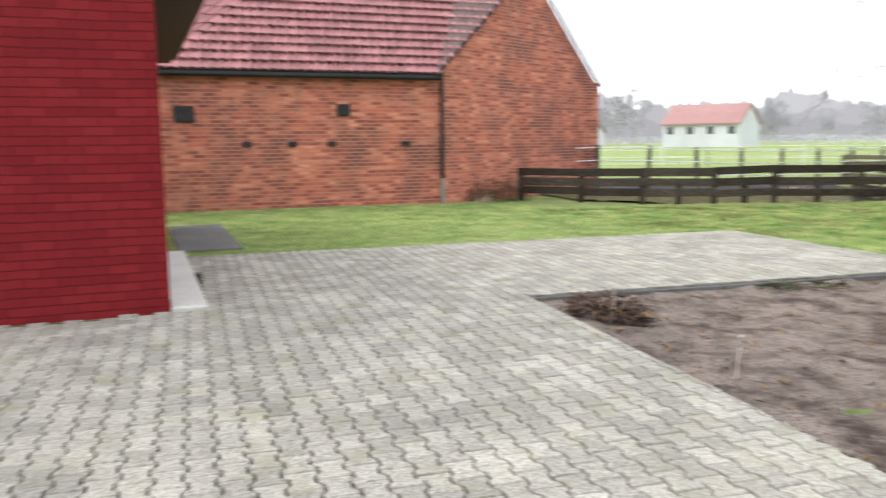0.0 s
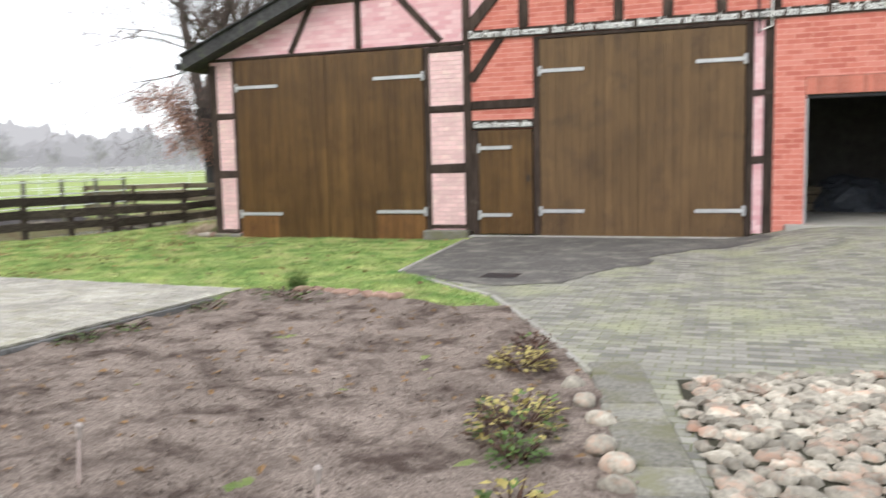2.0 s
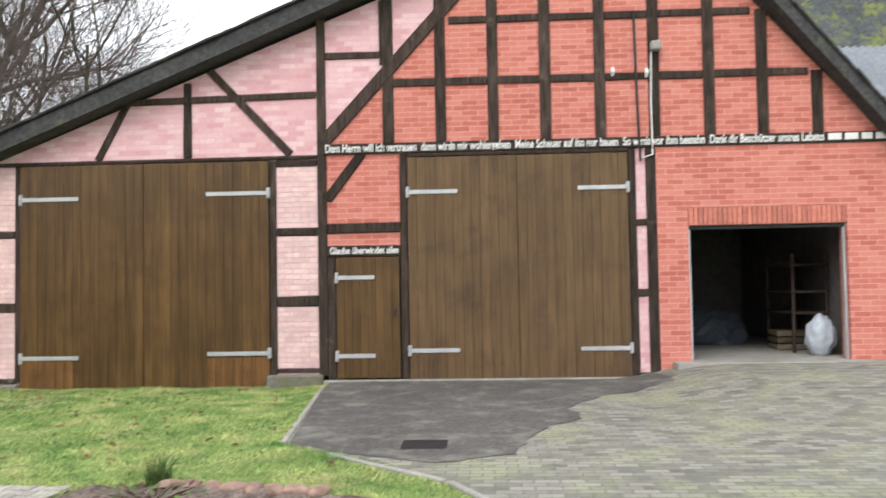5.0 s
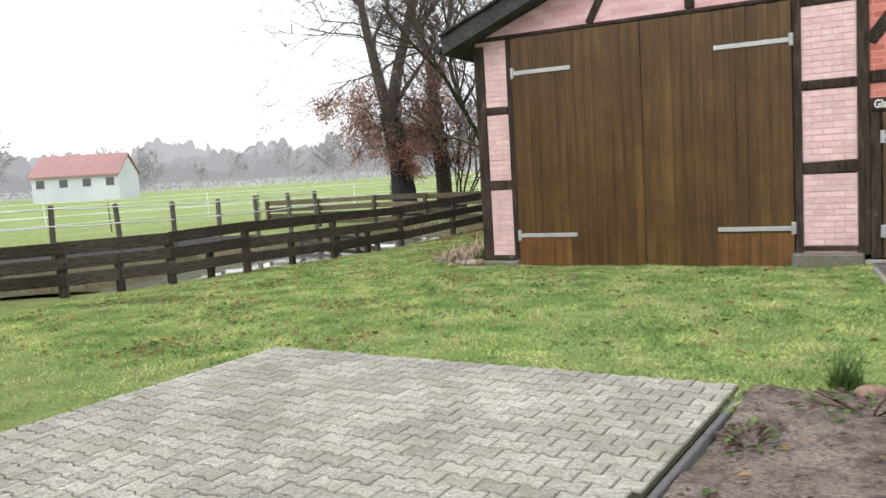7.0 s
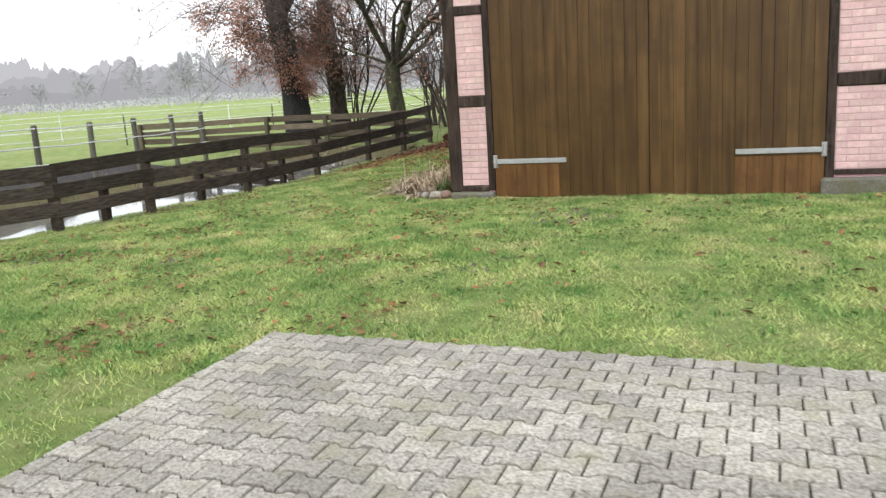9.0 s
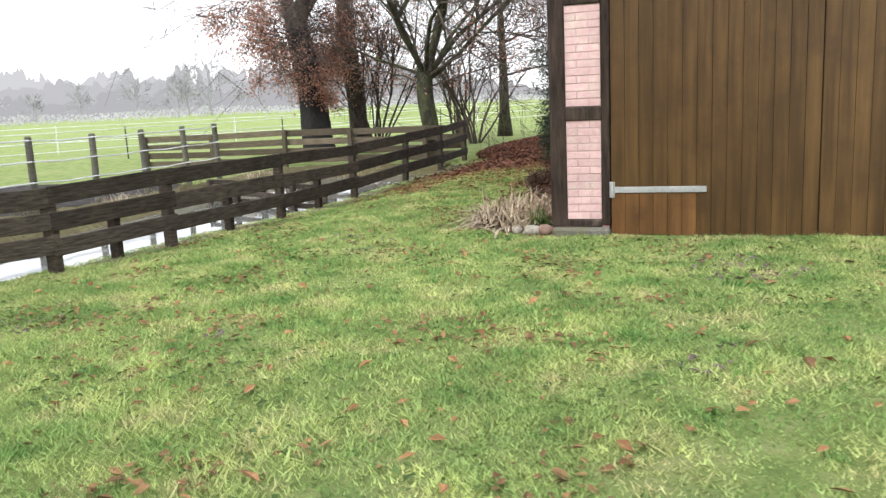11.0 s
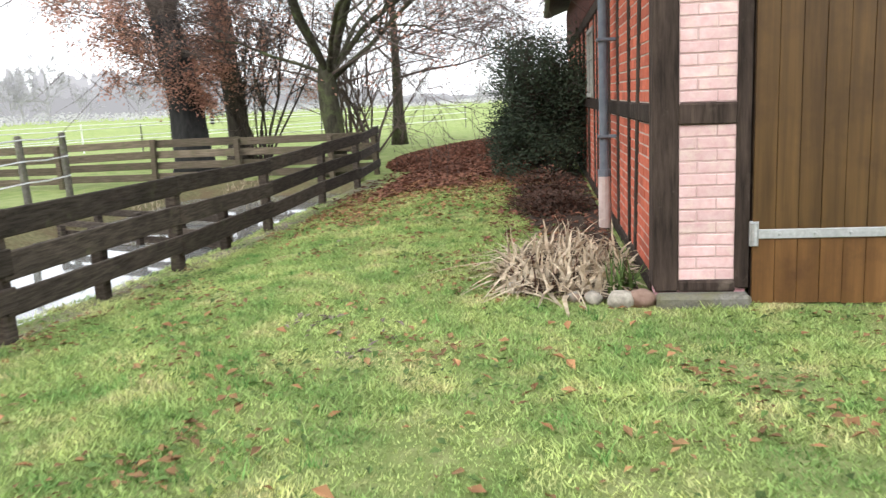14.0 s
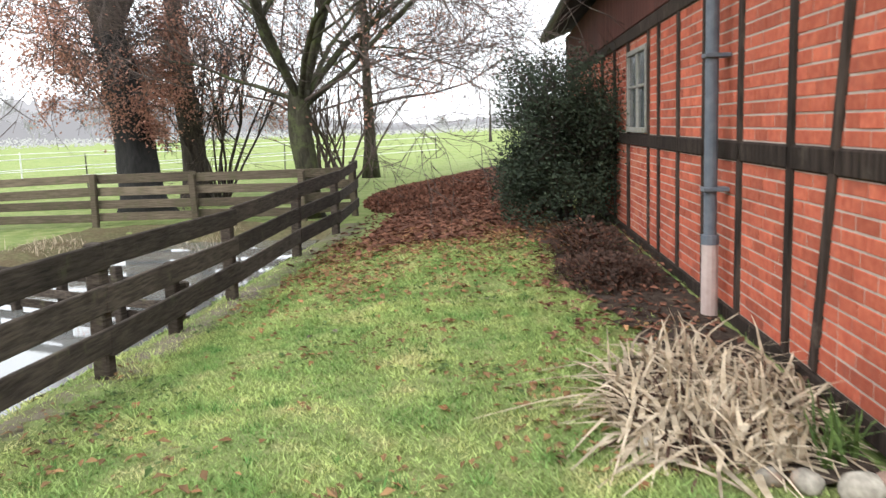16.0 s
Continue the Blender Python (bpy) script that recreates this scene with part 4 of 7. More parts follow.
# ---- long low shed beside the barn ----
def shed():
    s = thing("shed", "long low brick shed with a mossy corrugated roof", "shed")
    y = 4.3
    brick, red = Build(), Build()
    brick.box((14.4, y, 0.0), (17.1, y + 0.25, 3.2))
    red.box((14.4, y - 0.006, 3.2), (40, y + 0.25, 3.62)).box((17.1, y, 2.72), (18.1, y + 0.25, 3.2)).box((18.1, y, 0.0), (19.0, y + 0.25, 3.2)).box((19.0, y, 2.58), (21.6, y + 0.25, 3.2)).box((21.6, y, 0), (40, y + 0.25, 3.2))
    brick.made("wall", RAMPBRICK, parent=s, label="pinkish brick wall")
    red.made("wall", SHEDRED, parent=s, label="dark red painted wall")
    Build().box((14.4, y + 0.25, 0.0), (40, y + 9.0, 3.4)).made("body", INTERIOR, parent=s)
    d = Build().box((17.12, y + 0.06, 0.42), (18.08, y + 0.12, 2.7), 0.01).made("door", MAROON, parent=s, label="closed maroon panel door")
    for z in (0.6, 1.3, 2.0):
        Build().box((17.25, y + 0.045, z), (17.95, y + 0.062, z + 0.55), 0.008).made("panel", MAROON, parent=d)
    Build().box((17.0, y - 0.45, 0.2), (18.4, y, 0.42), 0.02).made("step", CONCRETE, parent=s)
    gd = Build().box((19.02, y + 0.08, 0.3), (21.58, y + 0.12, 2.57), 0.01).made("garage_door", GARAGEDOOR, parent=s, label="pale blue ribbed garage door")
    rib = Build().box((-0.02, -0.012, -1.12), (0.02, 0.012, 1.12), 0.005).mesh("rib", GARAGEDOOR)
    for i in range(25):
        shared("rib", rib, pose(19.08 + i * 0.102, y + 0.075, 1.44), gd)
    # curved canopy over the door
    c = Build()
    n = 14
    pts = []
    for i in range(n + 1):
        u = i / n
        x, z = 16.75 + 1.75 * u, 2.86 + 0.5 * math.sin(math.pi * u) ** 0.85
        pts += [(x, y - 0.9, z), (x, y, z + 0.1), (x, y, z + 0.06), (x, y - 0.9, z - 0.04)]
    f = []
    for i in range(n):
        for j in range(4):
            f.append((4 * i + j, 4 * i + (j + 1) % 4, 4 * i + 4 + (j + 1) % 4, 4 * i + 4 + j))
    f += [(0, 1, 2, 3), (4 * n, 4 * n + 1, 4 * n + 2, 4 * n + 3)]
    c.add(pts, f)
    c.made("canopy", SMOKED, parent=s, label="curved plastic door canopy", smooth=True)
    Build().box((15.7, y - 0.03, 1.35), (15.98, y + 0.02, 2.55), 0.01).made("window_frame", WHITEPAINT, parent=s)
    # corrugated roof in sheets
    slope = math.hypot(4.3, 5.2)

    def sheet_at(x0, x1, t0, t1, mat, lift):
        b = Build()
        n = max(4, int((x1 - x0) / 0.09))
        pts = []
        for i in range(n + 1):
            x = x0 + (x1 - x0) * i / n
            h = lift + (0.03 if i % 2 else -0.03)
            for t in (t0, t1):
                pts.append((x, y - 0.35 + 4.55 * t, 3.6 + 5.2 * t + h))
            for t in (t1, t0):
                pts.append((x, y - 0.35 + 4.55 * t, 3.6 + 5.2 * t + h - 0.02))
        f = [(4 * i + j, 4 * i + (j + 1) % 4, 4 * i + 4 + (j + 1) % 4, 4 * i + 4 + j) for i in range(n) for j in range(4)]
        b.add(pts, f + [(0, 1, 2, 3), (4 * n, 4 * n + 1, 4 * n + 2, 4 * n + 3)])
        b.made("roof_sheet", mat, parent=s)

    for row in range(3):
        for col in range(9):
            sheet_at(12.4 + col * 3.05, 12.4 + col * 3.05 + 3.1, row / 3, (row + 1.06) / 3, SHEETMOSS, 0.0 - 0.02 * row)
    sheet_at(14.6, 18.6, 0.0, 0.33, SHEETGREY, 0.05)
    sheet_at(14.2, 17.9, 0.32, 0.62, SHEETGREY, 0.06)
    Build().prism([(y - 0.2, 3.42), (y + 4.2, 8.62), (y + 4.4, 8.62), (y + 9.2, 3.42)], "x", 12.4, 40).made("roof", SHEETMOSS, parent=s)
    Build().tube([(14.4, y - 0.42, 3.5), (40, y - 0.42, 3.5)], [0.06, 0.06], 8).made("gutter", DARKMETAL, parent=s)
    lampb = thing("wall_lamp", "small white wall lamp beside the door", "lamp")
    Build().box((16.35, y - 0.06, 1.95), (16.45, y, 2.1), 0.01).made("bracket", DARKMETAL, parent=lampb)
    Build().tube([(16.4, y - 0.12, 2.08), (16.4, y - 0.12, 2.2), (16.4, y - 0.12, 2.28)], [0.05, 0.08, 0.04], 10).made("shade", WHITEPAINT, parent=lampb)
    tagged(Build().box((16.62, y - 0.07, 1.5), (16.88, y - 0.002, 1.92), 0.01).made("notice_board", WHITEPAINT), "white box fixed beside the shed door", "box")
    tagged(Build().box((16.5, y - 0.16, 1.15), (17.05, y - 0.002, 1.3), 0.015).made("wall_shelf", DARKMETAL), "dark narrow letter tray on the shed wall", "letter tray")
    for z in (2.4, 1.12):
        tagged(Build().box((18.62, y - 0.03, z), (18.74, y - 0.002, z + 0.1), 0.008).made("wall_vent", DARKMETAL), "small dark vent in the red wall", "vent", "shed vents")
    tagged(Build().box((18.34, y - 0.1, 0.42), (18.42, y - 0.02, 0.72), 0.01).made("white_bottle", WHITEPAINT), "white bottle standing on the door step", "bottle")


shed()


# ---- old brick barn with a tiled roof ----
LB, LC, LA = Vector((-7.42, -8.15, 0)), Vector((-10.9, -1.85, 0)), Vector((-7.1, -24.0, 0))
LAPEX = Vector((-9.2, -4.95, 6.0))
LEAVE = 3.15


def old_barn():
    o = thing("brick_barn", "old weathered red brick barn with a tiled roof", "barn")
    back = Vector((LC.x + 0.3 - 3.5, -24.0, 0))
    inn = Vector((-0.35, 0, 0))

    def wall(a, b, h0, h1, apex=None, name="wall"):
        d = (b - a).normalized()
        nrm = Vector((-d.y, d.x, 0)) * 0.35
        pts = [(a.x, a.y, -0.4), (b.x, b.y, -0.4), (b.x, b.y, h1)] + ([tuple(apex)] if apex else []) + [(a.x, a.y, h0)]
        n = len(pts)
        pts += [(p[0] + nrm.x, p[1] + nrm.y, p[2]) for p in pts]
        f = [tuple(range(n))[::-1], tuple(range(n, 2 * n))] + [(i, (i + 1) % n, (i + 1) % n + n, i + n) for i in range(n)]
        return Build().add(pts, f).made(name, OLDBRICK, parent=o)

    wall(LA, LB, LEAVE, LEAVE)
    wall(LB, LC, LEAVE, LEAVE, LAPEX, "gable")
    wall(LC, back, LEAVE, LEAVE)
    # roof slopes
    down = Vector((LA.x - LB.x, LA.y - LB.y, 0)).normalized()
    ridge_far = LAPEX + down * 19
    e0, e1 = Vector((LB.x, LB.y, LEAVE)), Vector((LA.x, LA.y, LEAVE))
    lift = Vector((0, 0, 0.08))
    b = Build()
    out = (e0 - LAPEX).normalized() * 0.22
    q = [e0 + out, e1 + out, ridge_far, LAPEX]
    b.add([p + lift for p in q] + [p + lift - Vector((0, 0, 0.1)) for p in q], [(0, 1, 2, 3), (7, 6, 5, 4), (0, 4, 5, 1), (1, 5, 6, 2), (2, 6, 7, 3), (3, 7, 4, 0)])
    c0 = Vector((LC.x, LC.y, LEAVE))
    out2 = (c0 - LAPEX).normalized() * 0.22
    q = [c0 + out2, LAPEX, ridge_far, Vector((back.x, back.y, LEAVE))]
    b.add([p + lift for p in q] + [p + lift - Vector((0, 0, 0.1)) for p in q], [(0, 1, 2, 3), (7, 6, 5, 4), (0, 4, 5, 1), (1, 5, 6, 2), (2, 6, 7, 3), (3, 7, 4, 0)])
    roof = b.made("roof", TILE, parent=o, label="red tiled roof")
    # tiles in courses on the slope that faces the yard
    up = (LAPEX - (e0 + out)).normalized()
    along = down
    nrm = along.cross(up).normalized()
    if nrm.z < 0:
        nrm = -nrm
    length_up = (LAPEX - e0 - out).length
    tb = Build()
    prof = [(-0.105, 0.0), (-0.06, 0.028), (0.0, 0.036), (0.05, 0.012), (0.105, 0.004)]
    pts = [(u, v, w + (0.026 if v < 0 else 0.0)) for v in (-0.19, 0.19) for u, w in prof] + [(u, v, w + (0.026 if v < 0 else 0.0) - 0.014) for v in (-0.19, 0.19) for u, w in prof]
    f = [(i, i + 1, i + 6, i + 5) for i in range(4)] + [(i + 10, i + 15, i + 16, i + 11) for i in range(4)] + [(i, i + 10, i + 11, i + 1) for i in range(4)] + [(0, 5, 15, 10), (4, 14, 19, 9)]
    tb.add(pts, f)
    tile = tb.mesh("tile", TILE)
    rest = Build()
    rng = random.Random(9)
    count = 0
    rows = int(length_up / 0.33)
    skew = (LAPEX - e0)
    for r in range(rows + 1):
        t = (r * 0.33 + 0.16)
        if t > length_up:
            break
        start = e0 + out + up * t
        for i in range(64):
            p = start + along * (0.1 + i * 0.21) + nrm * (0.105 + rng.uniform(-0.004, 0.004))
            m = Matrix.Translation(p) @ Matrix((along, up, nrm)).transposed().to_4x4() @ pose(0, 0, 0, 0, 0, rng.uniform(-1, 1))
            if i < 30 and r < 10:
                shared("tile", tile, m, roof)
                count += 1
            else:
                rest.add([m @ Vector(v) for v in pts], f)
    ob = rest.made("tile_field", TILE_REST, parent=roof)
    tagged(ob, kind="stuff")
    # darker strip of the gable wing's own roof beside the tiles
    tri = [e0 + out, LAPEX, LAPEX + down * 1.9]
    up_n = nrm * 0.17
    Build().add([p + up_n for p in tri] + [p + nrm * 0.06 for p in tri], [(0, 1, 2), (5, 4, 3), (0, 3, 4, 1), (1, 4, 5, 2), (2, 5, 3, 0)]).made("wing_roof", WINGROOF, parent=o, label="dark mossy strip of older roof")
    # verge boards and gutter
    for a, bq, nm in ((e0 + out, LAPEX, "verge"), (c0 + out2, LAPEX, "verge")):
        side_v = Vector((0.5, 0.35, 0)).normalized() * 0.1
        Build().tube([a + lift + side_v, bq + lift + side_v], [0.045, 0.045], 6).made(nm, ROOFDARK, parent=o)
    Build().tube([e0 + out + Vector((0.1, 0.1, -0.05)), e1 + out + Vector((0.1, 0, -0.05))], [0.075, 0.075], 8).made("gutter", DARKMETAL, parent=o)
    dp = LB + Vector((0.16, -0.02, 0))
    Build().tube([dp + Vector((0, 0, 0.55)), dp + Vector((0, 0, 2.85)), dp + Vector((0.12, -0.05, 3.08))], [0.05] * 3, 8).made("downpipe", DARKMETAL, parent=o)
    Build().tube([dp + Vector((0, 0, -0.1)), dp + Vector((0, 0, 0.58))], [0.06] * 2, 8).made("standpipe", CONCRETE, parent=o)
    # small openings with dark boards, and black blocks for putlog holes
    d = (LB - LA).normalized()
    for dist, z, w, h in ((5.9, 2.1, 0.42, 0.34), (2.4, 2.2, 0.3, 0.26)):
        p = LB - d * dist
        m = Matrix.Translation(p + Vector((0.02, 0, z))) @ Matrix.Rotation(math.atan2(d.y, d.x), 4, "Z")
        Build().box((-w / 2, -0.06, -h / 2), (w / 2, 0.03, h / 2), 0.01, m).made("hatch", DARKMETAL, parent=o, label="small dark hatch")
    rng = random.Random(5)
    for dist in (0.9, 2.7, 3.6, 4.6, 6.8, 8.2):
        p = LB - d * dist
        m = Matrix.Translation(p + Vector((0.012, 0, 1.42 + rng.uniform(-0.03, 0.03)))) @ Matrix.Rotation(math.atan2(d.y, d.x), 4, "Z")
        # solid black block stands in for the shade inside a hole
        Build().box((-0.1, -0.05, -0.05), (0.1, 0.02, 0.05), 0.01, m).made("putlog_shade_block", DARKMETAL, parent=o)


old_barn()


# ---- red painted house beside the paving ----
def red_house():
    h = thing("red_house", "red painted brick house corner with dark eaves", "house")
    Build().prism([(-26.0, -0.1), (-14.84, -0.1), (-14.84, 3.04), (-20.5, 7.6), (-26.0, 3.04)], "x", -3.8, 3.82).made("wall", REDPAINT, parent=h)
    Build().prism([(-14.4, 2.92), (-14.4, 3.1), (-20.5, 7.95), (-26.5, 3.1), (-26.5, 2.92), (-20.5, 7.7)], "x", -4.0, 3.97).made("roof", ROOFDARK, parent=h)
    Build().tube([(-4.0, -14.36, 3.0), (3.99, -14.36, 3.0)], [0.085, 0.085], 10).made("gutter", DARKMETAL, parent=h)
    Build().box((-3.8, -14.838, 2.84), (3.9, -14.42, 2.92), 0.01).made("soffit", DARKMETAL, parent=h)


red_house()
tagged(Build().box((-0.2, -14.838, -0.05), (3.815, -14.52, 0.05), 0.012).made("kerb", PALECON), "pale concrete strip along the red house", "kerb", kind="structure")
tagged(Build().box((-3.9, -14.6, -0.1), (-0.3, -13.7, 0.03), 0.015).made("path_slab", SLABDARK), "dark worn slab path in the lawn", "path", kind="structure")


# ---- post and rail fence along the ditch ----
def rail_fence(name, posts, heights, label, mat, rails=3, side=1, rail_w=0.195, low=0.29, extra=()):
    f = thing(name, label, "fence")
    rng = random.Random(len(posts) * 3 + rails)
    tops = []
    for (x, y), h in zip(posts, heights):
        g = gz(x, y)
        lean = pose(x, y, g, rng.uniform(-2, 2), rng.uniform(-2, 2), rng.uniform(-8, 8))
        Build().box((-0.06, -0.06, -0.35), (0.06, 0.06, h - 0.05 + rng.uniform(0.0, 0.05)), 0.014).made("post", mat, parent=f, at=lean)
        tops.append(Vector((x, y, g)))
    for i, (a, b) in enumerate(zip(tops, tops[1:])):
        d = b - a
        n = Vector((d.y, -d.x, 0)).normalized() * 0.075 * side
        ha, hb = heights[i], heights[i + 1]
        for r in range(rails):
            t = r / (rails - 1) if rails > 1 else 1
            za = low + (ha - 0.09 - low) * t + rng.uniform(-0.015, 0.015)
            zb = low + (hb - 0.09 - low) * t + rng.uniform(-0.015, 0.015)
            p, q = a + n + Vector((0, 0, za)), b + n + Vector((0, 0, zb))
            m = (q - p)
            rot = m.to_track_quat("X", "Z").to_matrix().to_4x4()
            bb = Build()
            pts, faces = box_shape(m.length + 0.1, 0.035, rail_w * rng.uniform(0.9, 1.08), 0.008)
            mm = Matrix.Translation((p + q) / 2 + n * (0.12 * (i % 2))) @ rot
            bb.add([mm @ Vector((u, v, w + 0.012 * math.sin(u * 1.9 + r))) for u, v, w in pts], faces).made("rail", mat, parent=f)
    for (x, y), h in extra:
        Build().box((x - 0.055, y - 0.055, gz(x, y) - 0.3), (x + 0.055, y + 0.055, gz(x, y) + h), 0.014).made("post", mat, parent=f)
    return f


MAIN = [(-7.95, -5.75), (-6.6, -4.75), (-5.5, -3.7), (-4.68, -2.27), (-4.45, -0.69), (-4.58, 2.19), (-4.7, 5.2), (-4.78, 8.16), (-4.72, 10.5), (-4.95, 13.4)]
rail_fence("rail_fence", MAIN, [0.82, 0.84, 0.86, 0.87, 0.94, 1.0, 1.0, 1.03, 1.09, 1.15], "dark weathered three-rail plank fence along a ditch", FENCEWOOD, extra=(((-4.6, -1.45), 0.6), ((-5.05, -3.0), 0.6), ((-4.6, 0.8), 0.65), ((-4.7, 3.7), 0.65)))
CROSS = [(-4.95, 13.4), (-5.85, 12.7), (-8.0, 12.5), (-10.05, 12.4), (-12.3, 12.2), (-14.5, 12.0)]
rail_fence("paddock_fence", CROSS, [1.0, 1.03, 1.05, 1.08, 1.04, 1.04], "pale weathered four-rail paddock fence", PALEWOOD, rails=4, side=1, rail_w=0.17, low=0.2)


def tape_fence(name, pts, height, label, tapes=3, mat=GREYPOST, r=0.068):
    f = thing(name, label, "fence")
    rng = random.Random(len(pts))
    for x, y in pts:
        g = gz(x, y)
        Build().tube([(0, 0, -0.2), (0, 0, height * 0.5), (0, 0, height), (0, 0, height + 0.02)], [r * 1.05, r, r * 0.95, r * 0.6], 8).made("post", mat, parent=f, at=pose(x, y, g, rng.uniform(-2, 2), rng.uniform(-2, 2)))
    for t in range(tapes):
        z = height * (0.4 + 0.56 * t / max(1, tapes - 1)) if tapes > 1 else height * 0.92
        for (xa, ya), (xb, yb) in zip(pts, pts[1:]):
            b = Build()
            mid = ((xa + xb) / 2, (ya + yb) / 2, (gz(xa, ya) + gz(xb, yb)) / 2 + z - 0.03)
            b.tube([(xa + 0.06, ya, gz(xa, ya) + z), mid, (xb + 0.06, yb, gz(xb, yb) + z)], [0.016] * 3, 4)
            b.made("tape", TAPE, parent=f)
    return f


tape_fence("tape_fence", [(-10.6, -3.7), (-10.3, -2.1), (-10.2, -0.34), (-10.2, 1.49), (-10.2, 3.18), (-10.2, 4.8), (-10.2, 6.37), (-10.2, 7.9), (-10.3, 9.35)], 1.38, "paddock fence of round posts with white tape")
tape_fence("tape_fence", [(-60, 2), (-50, 7), (-41, 12), (-34, 17), (-28, 23), (-22, 29), (-17, 36), (-13, 44)], 1.3, "far paddock fence with white tape on thin posts", 2, TAPE, 0.03)
tape_fence("tape_fence", [(-32, -6), (-29, 0), (-26, 6), (-23, 12), (-20, 18), (-17, 25), (-12, 33), (-6, 42)], 1.25, "paddock fence with white tape on thin posts", 3, GREYPOST, 0.03)


def ditch_barrier():
    """Old low rails across the ditch, standing in the water."""
    f = thing("ditch_barrier", "old dark low rail barrier across the ditch water", "fence")
    a, b = Vector((-4.95, 4.7, 0)), Vector((-8.6, 6.2, 0))
    d = b - a
    turn = Matrix.Rotation(math.atan2(d.y, d.x), 4, "Z")
    rng = random.Random(71)
    for k in range(5):
        p = a.lerp(b, 0.04 + 0.23 * k)
        Build().box((-0.05, -0.05, -0.75), (0.05, 0.05, 0.02 + rng.uniform(-0.08, 0.1)), 0.012).made("post", FENCEWOOD, parent=f, at=Matrix.Translation(p) @ turn @ pose(0, 0, 0, rng.uniform(-4, 4), rng.uniform(-4, 4)))
    for z, off in ((-0.42, 0.07), (-0.24, -0.07), (-0.05, 0.07)):
        m = Matrix.Translation((a + b) / 2 + Vector((0, off, z))) @ turn @ pose(0, 0, 0, 0, rng.uniform(-1, 1))
        pts, faces = box_shape(d.length * 0.97, 0.03, 0.1, 0.008)
        Build().add([m @ Vector(p) for p in pts], faces).made("rail", FENCEWOOD, parent=f)


ditch_barrier()


# ---- trees ----
def limb(rng, out, tips, p, d, length, r, depth, spread, lift, kids, sides):
    n = 4 if depth > 0 else 3
    pts, rad = [p.copy()], [r]
    for i in range(n):
        d = (d + Vector((rng.uniform(-1, 1), rng.uniform(-1, 1), rng.uniform(-1, 1))) * 0.26 + Vector((0, 0, lift))).normalized()
        p = p + d * length / n
        pts.append(p.copy())
        rad.append(r * (1 - 0.62 * (i + 1) / n))
        if depth == 0:
            tips.append(p.copy())
    out.append((pts, rad, sides))
    if depth <= 0:
        return
    for i in range(kids[depth - 1]):
        t = rng.uniform(0.3, 1.0)
        k = min(int(t * n), n - 1)
        q = pts[k].lerp(pts[k + 1], t * n - k)
        a = rng.uniform(0, math.tau)
        s = d.orthogonal().normalized()
        s = math.cos(a) * s + math.sin(a) * d.cross(s)
        dd = (d + s * spread * rng.uniform(0.7, 1.3)).normalized()
        limb(rng, out, tips, q, dd, length * rng.uniform(0.5, 0.75), max(r * 0.42 * (1.2 - 0.4 * t), 0.006), depth - 1, spread, lift, kids, max(3, sides - 1))


def leaves_at(rng, tips, per, size, scatter):
    v = []
    for p in tips:
        for _ in range(rng.randint(0, per)):
            c = p + Vector((rng.gauss(0, scatter), rng.gauss(0, scatter), rng.gauss(0, scatter)))
            a = Vector((rng.uniform(-1, 1), rng.uniform(-1, 1), rng.uniform(-1, 1))).normalized()
            b = a.orthogonal().normalized()
            s = size * rng.uniform(0.6, 1.3)
            v += [c - a * s, c + b * s * 0.5, c + a * s, c - b * s * 0.5]
    return v


